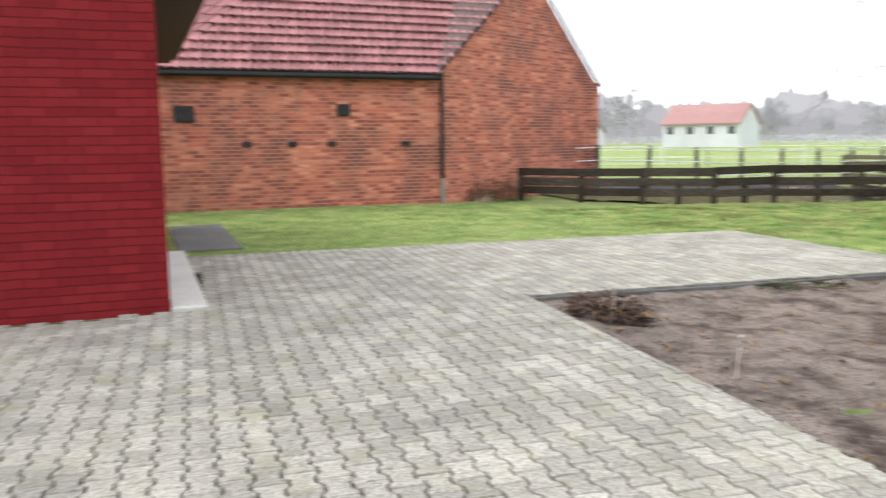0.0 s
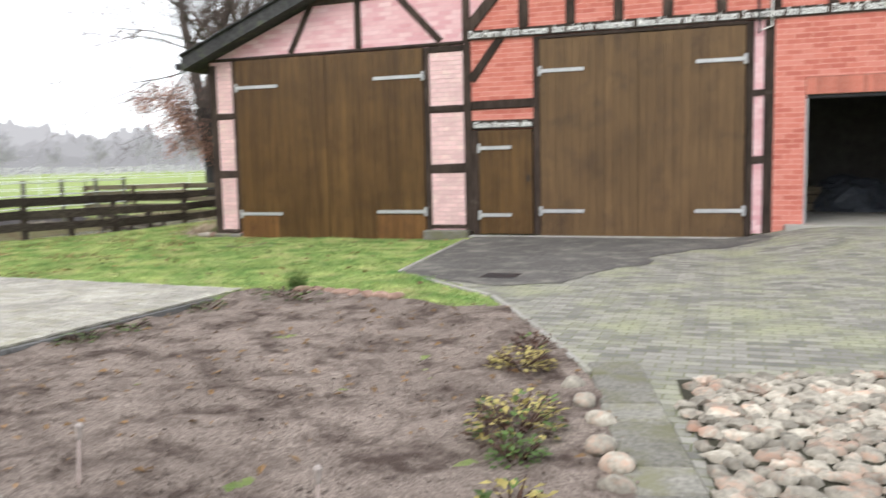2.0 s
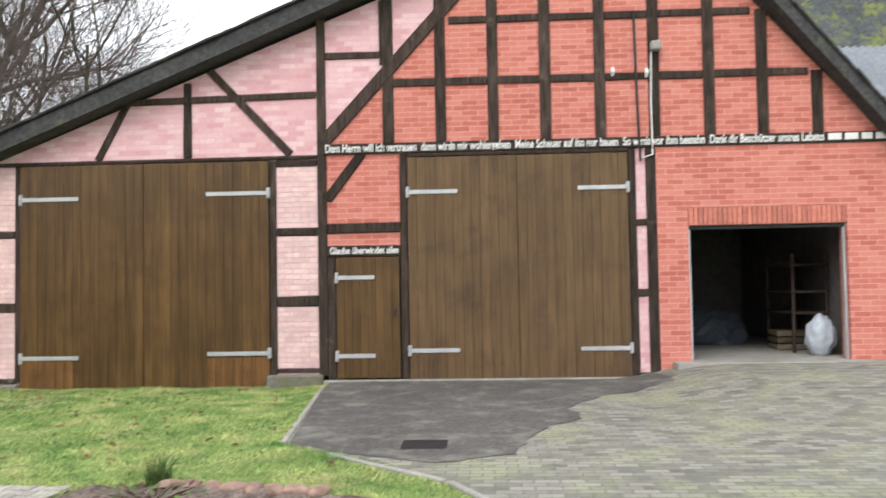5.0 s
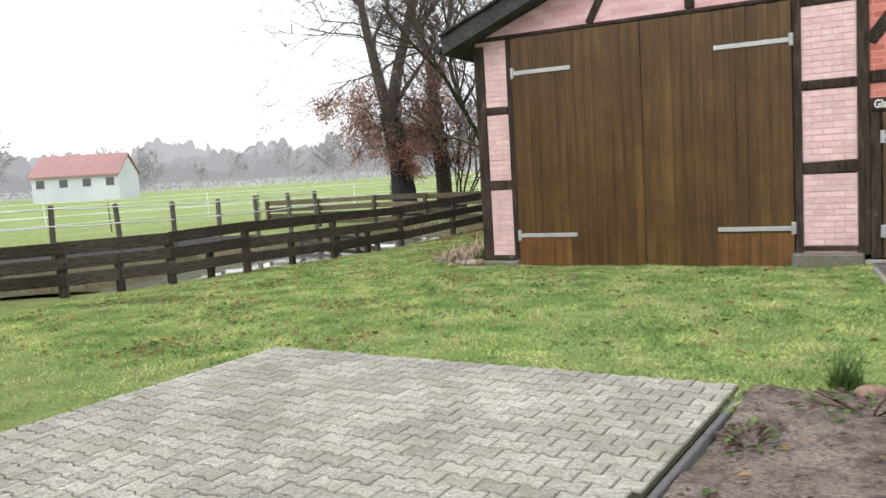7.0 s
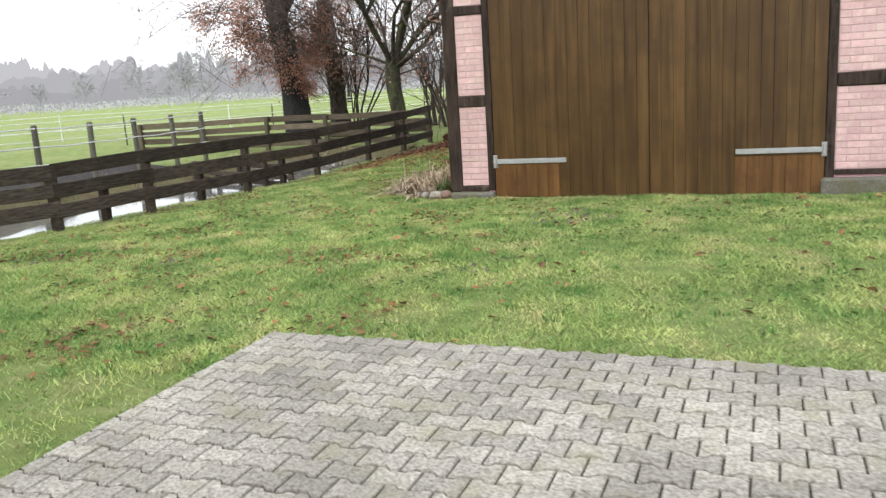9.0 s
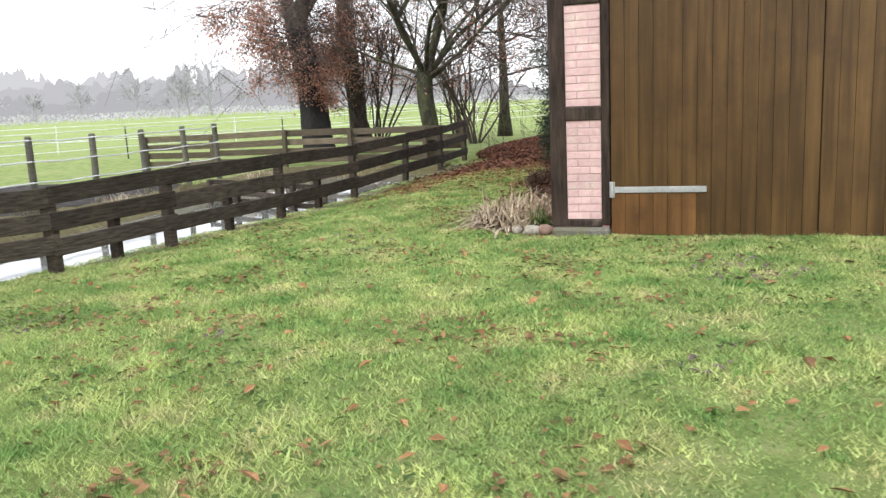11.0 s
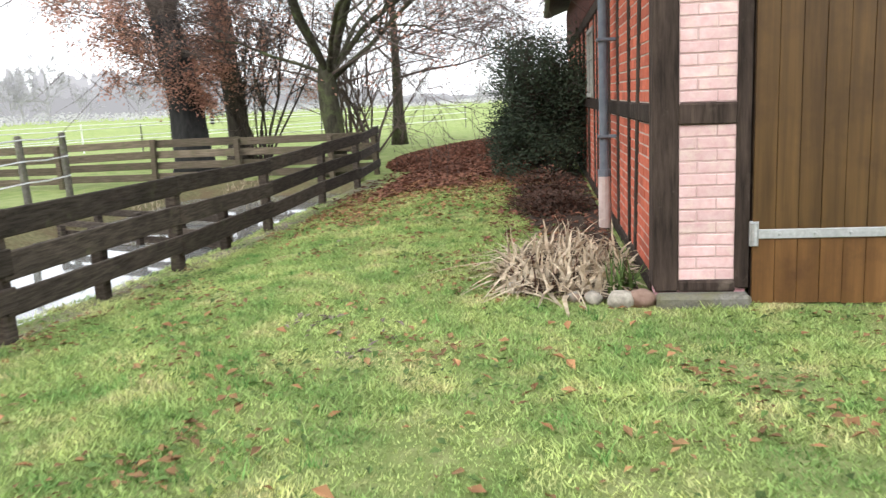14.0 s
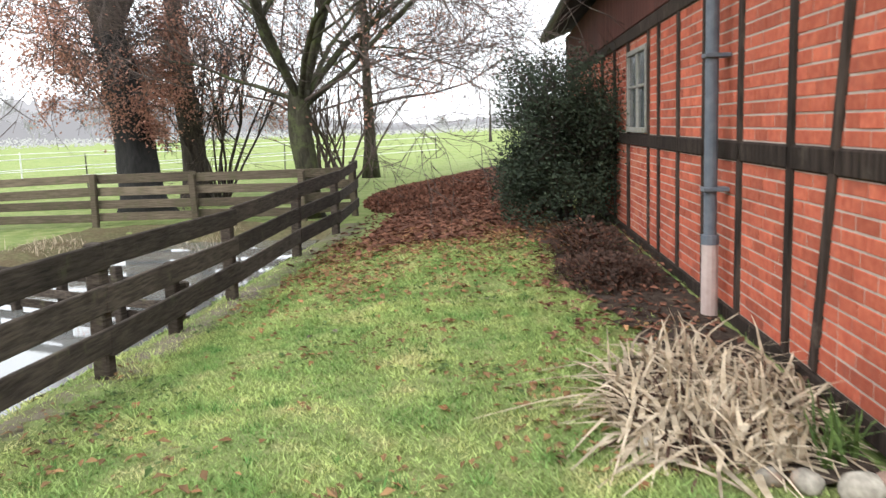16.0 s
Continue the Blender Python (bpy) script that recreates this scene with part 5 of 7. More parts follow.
def tree(name, x, y, h, r, seed, label, kids, leaf=0, leaf_low=-9, trunk_mat=BARK, fork=0.42, spread=0.8, lean=(0, 0), limbs=7, foot=0.0, leaf_size=0.055, lift=0.02, droop=0.0, reach=1.0, leaf_high=99, taper=0.75):
    """Trunk, limbs and twigs, with what leaves still hang on it."""
    rng = random.Random(seed)
    base = Vector((x, y, gz(x, y) - 0.1))
    t = thing(name, label, "tree", at=Matrix.Translation(base))
    top = Vector((lean[0], lean[1], h * 0.92))
    n = 9
    pts, rad = [], []
    for i in range(n + 1):
        u = i / n
        q = top * u + Vector((math.sin(u * 4 + seed), math.cos(u * 3 + seed), 0)) * 0.09 * h * 0.1 * u
        pts.append(q)
        rad.append(r * ((1 - u) ** taper * 0.88 + 0.03) * (1 + 0.45 * max(0, 1 - u * 9)))
    b = Build().tube(pts, rad, 14)
    for i, p in enumerate(b.v):
        q = Vector(p)
        w = 0.1 * r * noise.noise(q * 3.0 + Vector((seed, 0, 0)))
        b.v[i] = tuple(q + Vector((q.x - lean[0] * q.z / h, q.y, 0)) * w)
    b.made("trunk", trunk_mat, parent=t, smooth=True)
    out, tips = [], []
    for i in range(limbs):
        u = fork + (0.95 - fork) * (i + rng.random() * 0.6) / limbs
        k = min(int(u * n), n - 1)
        q = pts[k].lerp(pts[k + 1], u * n - k)
        a = i * 2.4 + rng.uniform(-0.4, 0.4)
        d = Vector((math.cos(a), math.sin(a), 0.45 + 0.6 * u - droop)).normalized()
        limb(rng, out, tips, q, d, reach * h * (0.42 - 0.2 * u) * rng.uniform(0.75, 1.15), max(rad[k] * 0.3, 0.03), 3, spread, lift, kids, 6)
    thick, thin = Build(), Build()
    for p, rr, s in out:
        (thick if rr[0] > 0.03 else thin).tube(p, rr, s, cap=False)
    thick.made("bough_frame", BARK, parent=t, smooth=True)
    thin.made("crown", TWIG, parent=t)
    if leaf:
        v = leaves_at(rng, [p for p in tips if leaf_low < p.z < leaf_high + rng.uniform(-1, 1)], leaf, leaf_size, 0.14)
        tagged(soup("foliage", [tuple(p) for p in v], 4, [OAKLEAF], parent=t), "clinging rust-brown dead leaves")
    return t


def forked_tree(name, x, y, r, fork, leaders, seed, label, kids, trunk_mat=BARK, low=(), leaf=0, leaf_low=0.0, leaf_high=99, leaf_size=0.04, lean=(0, 0), spread=0.75, lift=0.05, cluster=0.16, bare=0.0, rise=0.2, leaf_reach=3.0):
    """A trunk that divides into leaders (turn, slope, length, radius); low: short leafy boughs on the trunk (height, turn, length)."""
    rng = random.Random(seed)
    t = thing(name, label, "tree", at=Matrix.Translation((x, y, gz(x, y) - 0.1)))
    n = 10
    pts, rad = [], []
    for i in range(n + 1):
        u = i / n
        pts.append(Vector((lean[0] * u + 0.05 * math.sin(u * 5 + seed), lean[1] * u + 0.04 * math.cos(u * 4 + seed), fork * u)))
        rad.append(r * (1 - 0.22 * u) * (1 + 0.5 * max(0, 1 - u * 6) ** 2))
    b = Build().tube(pts, rad, 16)
    for i, p in enumerate(b.v):
        q = Vector(p)
        axis = Vector((lean[0], lean[1], fork)) * (q.z / fork)
        b.v[i] = tuple(q + (q - axis) * 0.3 * noise.noise(Vector((q.x * 4, q.y * 4, q.z * 0.9 + seed))))
    b.made("trunk", trunk_mat, parent=t, smooth=True)
    out, tips = [], []
    head = pts[-1]
    for turn, slope, length, lr in leaders:
        d = Vector((math.cos(radians(turn)) * math.cos(radians(slope)), math.sin(radians(turn)) * math.cos(radians(slope)), math.sin(radians(slope))))
        limb(rng, out, tips, head - Vector((0, 0, rng.uniform(0.1, 0.4))), d, length, lr, 4, spread, lift, kids, 9)
    for z, turn, length in low:
        k = min(int(z / fork * n), n - 1)
        d = Vector((math.cos(radians(turn)), math.sin(radians(turn)), rng.uniform(-0.25, 0.45) + rise)).normalized()
        limb(rng, out, tips, pts[k].copy(), d, length, 0.03, 3, 0.8, 0.0, (6, 5, 4), 6)
    thick, thin = Build(), Build()
    for p, rr, sd in out:
        (thick if rr[0] > 0.03 else thin).tube(p, rr, sd, cap=False)
    thick.made("bough_frame", trunk_mat if trunk_mat != IVYBARK else BARK, parent=t, smooth=True)
    thin.made("crown", TWIG, parent=t)
    if leaf:
        keep = [p for p in tips if leaf_low < p.z < leaf_high + rng.uniform(-1.2, 1.2) and math.hypot(p.x, p.y) < leaf_reach and noise.noise(p * 0.8 + Vector((seed, 0, 0))) > bare]
        v = leaves_at(rng, keep, leaf, leaf_size, cluster)
        tagged(soup("foliage", [tuple(p) for p in v], 4, [OAKLEAF], parent=t), "clinging rust-brown dead leaves")
    return t


def stems(name, x, y, h, count, seed, label, spread=0.5, r=0.035, depth=1, kids=(5,), mat=TWIG, fan=1.0):
    rng = random.Random(seed)
    base = Vector((x, y, gz(x, y) - 0.05))
    t = thing(name, label, "shrub", at=Matrix.Translation(base))
    for i in range(count):
        a = math.tau * i / count + rng.uniform(-0.3, 0.3)
        d = Vector((math.cos(a) * 0.32 * fan, math.sin(a) * 0.32 * fan, 1)).normalized()
        out, tips = [], []
        limb(rng, out, tips, Vector((math.cos(a) * 0.15, math.sin(a) * 0.15, 0)), d, h * rng.uniform(0.7, 1.1), r * rng.uniform(0.7, 1.2), depth, spread, 0.03, kids, 6)
        b = Build()
        for p, rr, s in out:
            b.tube(p, rr, s, cap=False)
        b.made("stem", mat, parent=t, smooth=True)
    return t


forked_tree("oak_tree", -10.1, 14.9, 0.48, 4.2, ((195, 70, 8.0, 0.24), (20, 76, 8.5, 0.25), (100, 58, 5.5, 0.11)), 11, "large oak with black wet trunk and rust-brown leaves", (5, 6, 6, 8), IVYBARK,
            tuple((2.0 + 0.12 * k, 137.5 * k, 0.6 + 1.9 * ((k * 7) % 11) / 11) for k in range(18)), leaf=8, leaf_low=1.8, leaf_high=7.5, lean=(-0.55, 0), bare=-0.12, rise=0.5, leaf_reach=3.4)
forked_tree("oak_tree", -10.2, 18.2, 0.34, 5.0, ((150, 74, 7.5, 0.17), (350, 68, 7.0, 0.16)), 12, "slender oak with sparse clinging brown leaves", (5, 6, 6, 8), BARK,
            tuple((2.3 + 0.22 * k, 137.5 * k + 40, 1.6) for k in range(12)), leaf=7, leaf_low=2.0, leaf_high=6.0, lean=(-0.25, 0), bare=-0.1, rise=0.3)
forked_tree("oak_tree", -5.9, 13.3, 0.26, 2.7, ((0, 74, 7.5, 0.13), (200, 52, 5.5, 0.085), (75, 48, 5.0, 0.075), (300, 42, 4.6, 0.07), (140, 35, 4.0, 0.06), (20, 36, 4.8, 0.07), (255, 66, 6.5, 0.09), (335, 60, 6.0, 0.085), (170, 24, 3.6, 0.05), (40, 62, 6.0, 0.08)), 13, "spreading oak with mossy trunk and fanning bare limbs", (4, 5, 6, 7), MOSSBARK,
            ((2.2, 30, 2.6), (2.4, 200, 2.6), (2.5, 320, 2.4)), leaf=5, leaf_low=2.0, leaf_high=5.6, spread=0.8, lift=0.02, bare=0.02)
tree("oak_tree", -6.9, 26.4, 12.0, 0.28, 14, "slender oak with wide bare side branches", (8, 8, 7), leaf=2, leaf_low=2.5, leaf_high=6, fork=0.24, limbs=20, spread=0.95, leaf_size=0.05, droop=0.22, reach=1.1, taper=1.2, trunk_mat=MOSSBARK)
stems("hazel_shrub", -9.5, 18.0, 4.6, 13, 21, "bare many-stemmed hazel shrub", kids=(4, 5), depth=2, r=0.05, mat=BARK)
stems("hazel_shrub", -6.9, 21.5, 4.0, 7, 22, "bare many-stemmed shrub with forked trunks", kids=(5, 5), depth=2, r=0.06, fan=1.3)
stems("hazel_shrub", -8.0, 23.0, 3.6, 9, 23, "bare many-stemmed shrub beneath the oaks", kids=(4, 4), depth=2, r=0.045)
tree("field_tree", -4.0, 75.0, 6.0, 0.16, 31, "small bare tree standing alone in the field", (4, 4, 4), fork=0.35, limbs=6)
tree("field_tree", 1.5, 120.0, 7.0, 0.16, 32, "small bare tree far out in the field", (4, 4, 4), fork=0.35, limbs=6)
tree("field_tree", -38.0, 80.0, 8.0, 0.2, 33, "bare tree in the far meadow", (4, 4, 4), fork=0.35, limbs=7)


# ---- far distance ----
def far_wood():
    rng = random.Random(77)
    models = []
    for k in range(5):
        out, tips = [], []
        h = 1.0
        trunk = [Vector((0, 0, 0)), Vector((0.02, 0, 0.3)), Vector((0, 0.01, 0.6)), Vector((0.01, 0, 0.95))]
        out.append((trunk, [0.02, 0.016, 0.011, 0.003], 4))
        for i in range(12):
            u = 0.12 + 0.8 * i / 12
            a = i * 2.4 + k
            limb(rng, out, tips, Vector((0, 0, u)), Vector((math.cos(a), math.sin(a), 0.9)).normalized(), 0.42 * (1.1 - 0.6 * u), 0.008, 2, 0.75, 0.04, (5, 5), 3)
        b = Build()
        for p, rr, s in out:
            b.tube(p, [max(q, 0.0035) for q in rr], 3, cap=False)
        models.append((np.array(b.v), b.f))
    verts, faces = [], []
    o = 0
    for i in range(45):
        a = radians(rng.uniform(-28, 72))
        dist = rng.uniform(150, 235)
        hgt = rng.uniform(6, 13) * (1.0 if a > 0.25 else 0.55)
        v, f = models[i % 5]
        c, s = math.cos(i), math.sin(i)
        w = v * hgt
        w = np.stack([w[:, 0] * c - w[:, 1] * s, w[:, 0] * s + w[:, 1] * c, w[:, 2]], -1) + np.array([-math.sin(a) * dist, math.cos(a) * dist, 0.1])
        verts.append(w)
        faces += [tuple(j + o for j in q) for q in f]
        o += len(v)
    me = bpy.data.meshes.new("far_wood")
    me.from_pydata(np.concatenate(verts).tolist(), [], faces)
    me.materials.append(HAZETWIG)
    tagged(new("far_wood", me), "line of bare trees beyond the fields, haze painted into their grey", "woodland", kind="stuff")
    # undergrowth hedge
    v = []
    for i in range(9000):
        a, dist = radians(rng.uniform(-30, 74)), rng.uniform(165, 240)
        hh = 0.6 * (3.2 + 2.2 * noise.noise(Vector((a * 9, 0, 0)))) * (1 if a > 0.2 else 0.6)
        c = Vector((-math.sin(a) * dist, math.cos(a) * dist, rng.uniform(0, 1) ** 1.3 * hh))
        s = rng.uniform(0.15, 0.5)
        p = Vector((rng.uniform(-1, 1), rng.uniform(-1, 1), rng.uniform(-1, 1))).normalized()
        q = p.orthogonal().normalized()
        v += [tuple(c - p * s), tuple(c + q * s * 0.5), tuple(c + p * s), tuple(c - q * s * 0.5)]
    tagged(soup("far_hedge", v, 4, [HAZETWIG]), "hedge at the field's far edge, haze painted into its grey", "hedge", kind="stuff")


far_wood()


def glowing_haze_backdrop():
    """Glowing silhouettes behind the far trees, closing the fields; haze is their pale emission."""
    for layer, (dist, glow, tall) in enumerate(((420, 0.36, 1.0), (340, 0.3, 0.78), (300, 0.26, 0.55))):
        m = bpy.data.materials.new("haze_glow")
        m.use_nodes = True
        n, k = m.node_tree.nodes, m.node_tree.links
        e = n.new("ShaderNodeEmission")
        # haze painted as emission, paler in the farther layers
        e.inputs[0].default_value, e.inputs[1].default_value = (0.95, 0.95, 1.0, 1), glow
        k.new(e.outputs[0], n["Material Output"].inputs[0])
        b = Build()
        count = 3200
        rng = random.Random(40 + layer)
        lo, wide = radians(-75), radians(190)
        line = np.full(count + 1, 0.0)
        ang = lo + wide * np.arange(count + 1) / count
        for k in range(640):
            c = rng.uniform(lo, lo + wide)
            q = Vector((c * 14, layer * 5, 0))
            h = (15 + 8 * noise.noise(q) + rng.uniform(-3, 2)) * tall * dist / 330 * (0.2 + 0.8 * float(step(0.16, 0.42, c)))
            w = (rng.uniform(4.0, 9.0) if k % 3 else rng.uniform(1.8, 3.4)) / dist
            h *= 1.0 if k % 3 else 1.12
            crown = h * np.sqrt(np.clip(1 - ((ang - c) / w) ** 2, 0, 1)) ** 0.7
            line = np.maximum(line, crown)
        pts = []
        for a, h in zip(ang, line):
            h = max(h, 1.2) * (1 + 0.09 * noise.noise(Vector((a * 700, layer, 0))) + 0.06 * noise.noise(Vector((a * 2300, layer, 0))))
            x, y = -math.sin(a) * dist, math.cos(a) * dist
            pts += [(x, y, -2), (x, y, h)]
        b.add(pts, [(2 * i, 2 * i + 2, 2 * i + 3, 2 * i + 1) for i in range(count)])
        tagged(b.made("backdrop", m), "woodland silhouette on the horizon with painted glowing haze", "backdrop", kind="structure")


glowing_haze_backdrop()


def far_house(name, right, width, depth, eave, ridge, label, windows=4, wall=FARWALL):
    h = thing(name, label, "house")
    r = Vector(right)
    d = Vector((0.87, 0.5, 0)).normalized()
    m = Matrix.Translation(r) @ Matrix.Rotation(math.atan2(d.y, d.x), 4, "Z")
    b = Build().prism([(0.0, -0.5), (depth, -0.5), (depth, eave), (depth / 2, ridge - 0.2), (0.0, eave)], "x", -width, 0)
    b.made("wall", wall, parent=h, at=m)
    b = Build().prism([(-0.4, eave - 0.25), (-0.4, eave), (depth / 2, ridge), (depth + 0.4, eave), (depth + 0.4, eave - 0.25), (depth / 2, ridge - 0.25)], "x", -width - 0.3, 0.3)
    b.made("roof", FARROOF, parent=h, at=m)
    for i in range(windows):
        x = -width * (0.9 - 0.8 * i / max(1, windows - 1)) if windows > 1 else -width / 2
        w = Build().box((x - 0.6, -0.06, eave * 0.5), (x + 0.6, 0.05, eave * 0.84)).made("window", DARKGLASS, parent=h, at=m)
    return h


far_house("farmhouse", (-95.4, 75.0, 0.35), 13.0, 9.0, 3.5, 6.7, "white farmhouse with a red roof across the paddock")
far_house("far_barn", (-122, 62, 0.35), 16, 8, 2.4, 5.0, "low far farm building with a dull red roof", 2)


# ---- bed edging, stones and plants ----
def stone(name, x, y, sx, sy, sz, seed, mat, label, group=""):
    bm = bmesh.new()
    bmesh.ops.create_icosphere(bm, subdivisions=3, radius=1)
    off = Vector((seed * 3.7, seed * 1.3, 0))
    for v in bm.verts:
        q = v.co.copy()
        v.co = Vector((q.x * sx, q.y * sy, q.z * sz)) * (1 + 0.22 * noise.noise(q * 1.1 + off) + 0.05 * noise.noise(q * 4 + off))
    me = bpy.data.meshes.new(name)
    bm.to_mesh(me)
    bm.free()
    me.materials.append(mat)
    me.polygons.foreach_set("use_smooth", [True] * len(me.polygons))
    ob = new(name, me)
    ob.matrix_basis = pose(x, y, gz(x, y) + sz * 0.55, 0, 0, seed * 57)
    return tagged(ob, label, "stone", group)


for i, (x, y, s) in enumerate(((9.08, -9.55, 0.16), (9.2, -9.85, 0.15), (9.34, -10.2, 0.17), (9.4, -10.58, 0.17), (9.51, -10.82, 0.18), (9.54, -11.06, 0.16), (9.64, -11.3, 0.16), (9.66, -11.5, 0.18))):
    stone("field_stone", x + 0.08, y - 0.04, s * 0.52, s * 0.43, s * 0.36, i + 1, FIELDSTONE if i > 5 else COBBLE, "reddish broken field stone edging the bed" if i > 5 else "rounded grey field stone edging the bed", "bed edge stones")
for i, (x, y, s) in enumerate(((-0.09, -0.02, 0.1), (-0.24, -0.03, 0.1), (-0.42, 0.05, 0.075), (-0.55, 0.12, 0.06), (-1.0, 0.45, 0.06))):
    stone("field_stone", x, y, s, s * 0.85, s * 0.75, i + 31, FIELDSTONE if i == 0 else COBBLE, "rounded stone at the barn corner", "corner stones")
for i in range(8):
    x = 5.6 + i * 0.17
    stone("edge_stone", x, -6.5 - 0.03 * i, 0.11, 0.07, 0.05, i + 51, FIELDSTONE, "flat stone edging the far side of the bed", "far bed stones")
for i in range(5):
    a, b2 = i / 5, (i + 1) / 5 - 0.004
    p, q = Vector((4.45, -11.62, 0)).lerp(Vector((4.87, -6.47, 0)), a), Vector((4.45, -11.62, 0)).lerp(Vector((4.87, -6.47, 0)), b2)
    d = q - p
    m = Matrix.Translation((p + q) / 2) @ Matrix.Rotation(math.atan2(d.y, d.x), 4, "Z")
    tagged(Build().box((-d.length / 2, -0.02, -0.1), (d.length / 2, 0.02, 0.006), 0.006, m).made("edging_kerb", SLABDARK), "narrow dark concrete kerb beside the bed", "kerb", "bed kerbs")
for i in range(5):
    p, q = Vector((4.42, -11.68, 0)).lerp(Vector((9.35, -12.12, 0)), i / 5), Vector((4.42, -11.68, 0)).lerp(Vector((9.35, -12.12, 0)), (i + 1) / 5 - 0.001)
    d = q - p
    m = Matrix.Translation((p + q) / 2) @ Matrix.Rotation(math.atan2(d.y, d.x), 4, "Z")
    tagged(Build().box((-d.length / 2, -0.02, -0.1), (d.length / 2, 0.02, 0.004), 0.006, m).made("edging_kerb", SLABDARK), "narrow dark concrete kerb beside the bed", "kerb", "bed kerbs")
# gutter of flat slabs between bed and cobbles
for i in range(9):
    t = i / 9
    p = Vector((9.32, -8.95, 0)).lerp(Vector((9.98, -11.75, 0)), t + 0.05)
    m = Matrix.Translation(p) @ Matrix.Rotation(radians(-76), 4, "Z")
    tagged(Build().box((-0.155, -0.17, -0.05), (0.155, 0.17, 0.035), 0.012, m).made("gutter_slab", SLABMID), "worn concrete gutter slab", "slab", "gutter slabs")
tagged(Build().box((7.22, -5.17, -0.02), (7.66, -4.74, 0.022), 0.008, pose(0, 0, 0)).made("drain_cover", DARKMETAL), "black rectangular drain cover in the yard", "drain cover")
# timber edge of the dark yard
for a, c in (((5.62, -0.7), (6.05, -4.8)), ((6.6, -5.35), (7.7, -6.35)), ((7.75, -6.4), (8.6, -7.95)), ((8.62, -8.0), (9.2, -9.2))):
    p, q = Vector((*a, 0)), Vector((*c, 0))
    d = q - p
    m = Matrix.Translation((p + q) / 2) @ Matrix.Rotation(math.atan2(d.y, d.x), 4, "Z")
    tagged(Build().box((-d.length / 2, -0.03, -0.1), (d.length / 2, 0.03, 0.03), 0.01, m).made("edging_kerb", CONCRETE), "narrow kerb edging the yard", "kerb", "yard kerbs")


def leafy(name, x, y, rx, ry, h, count, size, mats, label, category, seed, up=0.5, parent=None):
    """A plant of single leaves round its stems; mats: share and material."""
    rng = random.Random(seed)
    t = thing(name, label, category, at=Matrix.Translation((x, y, gz(x, y) - float(dug(x, y)) * bool(inside(BED, x, y)))))
    b = Build()
    for i in range(12):
        a = rng.uniform(0, math.tau)
        b.tube([(0, 0, -0.02), (rx * 0.5 * math.cos(a), ry * 0.5 * math.sin(a), h * 0.4), (rx * 0.85 * math.cos(a), ry * 0.85 * math.sin(a), h * rng.uniform(0.5, 0.9))], [0.008, 0.006, 0.003], 4, cap=False)
    b.made("stalk", BROWNDEAD, parent=t)
    for k, (share, mat) in enumerate(mats):
        v = []
        for _ in range(int(count * share)):
            a, rr = rng.uniform(0, math.tau), math.sqrt(rng.random())
            c = Vector((rx * rr * math.cos(a), ry * rr * math.sin(a), h * rng.uniform(0.1, 1) * (1 - 0.5 * rr * rr)))
            d = Vector((math.cos(a) + rng.uniform(-0.6, 0.6), math.sin(a) + rng.uniform(-0.6, 0.6), rng.uniform(-0.4, up))).normalized()
            sd = d.cross(Vector((0, 0, 1))).normalized()
            nn = sd.cross(d)
            s = size * rng.uniform(0.6, 1.3)
            v += [c, c + d * s * 0.5 + sd * s * 0.34 + nn * s * 0.08, c + d * s, c + d * s * 0.5 - sd * s * 0.34 + nn * s * 0.08]
        soup("foliage", [tuple(p) for p in v], 4, [mat], parent=t)
    return t


leafy("bed_plant", 9.02, -10.45, 0.24, 0.3, 0.24, 420, 0.052, ((0.4, LEAFYELLOW), (0.2, LEAFGREEN), (0.4, BROWNDEAD)), "half-withered bed plant with yellow and green leaves", "plant", 1)
leafy("bed_plant", 9.12, -10.85, 0.13, 0.13, 0.16, 120, 0.045, ((1.0, LEAFGREEN),), "low fresh green plant in the bed", "plant", 7)
leafy("bed_plant", 8.72, -9.15, 0.22, 0.2, 0.16, 260, 0.05, ((0.75, LEAFYELLOW), (0.25, BROWNDEAD)), "withered yellow-brown perennial in the bed", "plant", 2)
leafy("bed_plant", 8.66, -8.6, 0.18, 0.2, 0.12, 120, 0.05, ((0.1, LEAFGREEN), (0.9, BROWNDEAD)), "low withered dark plant in the bed", "plant", 3)
leafy("bed_plant", 9.24, -11.4, 0.15, 0.14, 0.16, 60, 0.06, ((0.7, LEAFYELLOW), (0.3, LEAFGREEN)), "small yellowing bed plant beside the stones", "plant", 4)
leafy("bed_plant", 9.28, -11.75, 0.07, 0.07, 0.1, 16, 0.055, ((0.8, LEAFYELLOW), (0.2, LEAFGREEN)), "small yellowing bed plant near the paving", "plant", 5)
leafy("dead_hydrangea", 5.25, -11.3, 0.5, 0.26, 0.22, 420, 0.075, ((1.0, BROWNDEAD), (0.25, GROUNDLEAF)), "withered brown shrub at the bed's corner", "plant", 6)
for i, (x, y) in enumerate(((4.82, -9.0), (4.9, -8.5), (5.0, -7.45))):
    leafy("edge_plant", x, y, 0.15, 0.24, 0.1, 90, 0.055, ((0.6, LEAFGREEN), (0.4, BROWNDEAD)), "low creeping plant along the bed's edge", "plant", 10 + i)
leafy("edge_plant", 5.6, -6.85, 0.4, 0.2, 0.14, 90, 0.07, ((0.6, LEAFGREEN), (0.4, BROWNDEAD)), "low plant at the far edge of the bed", "plant", 20)


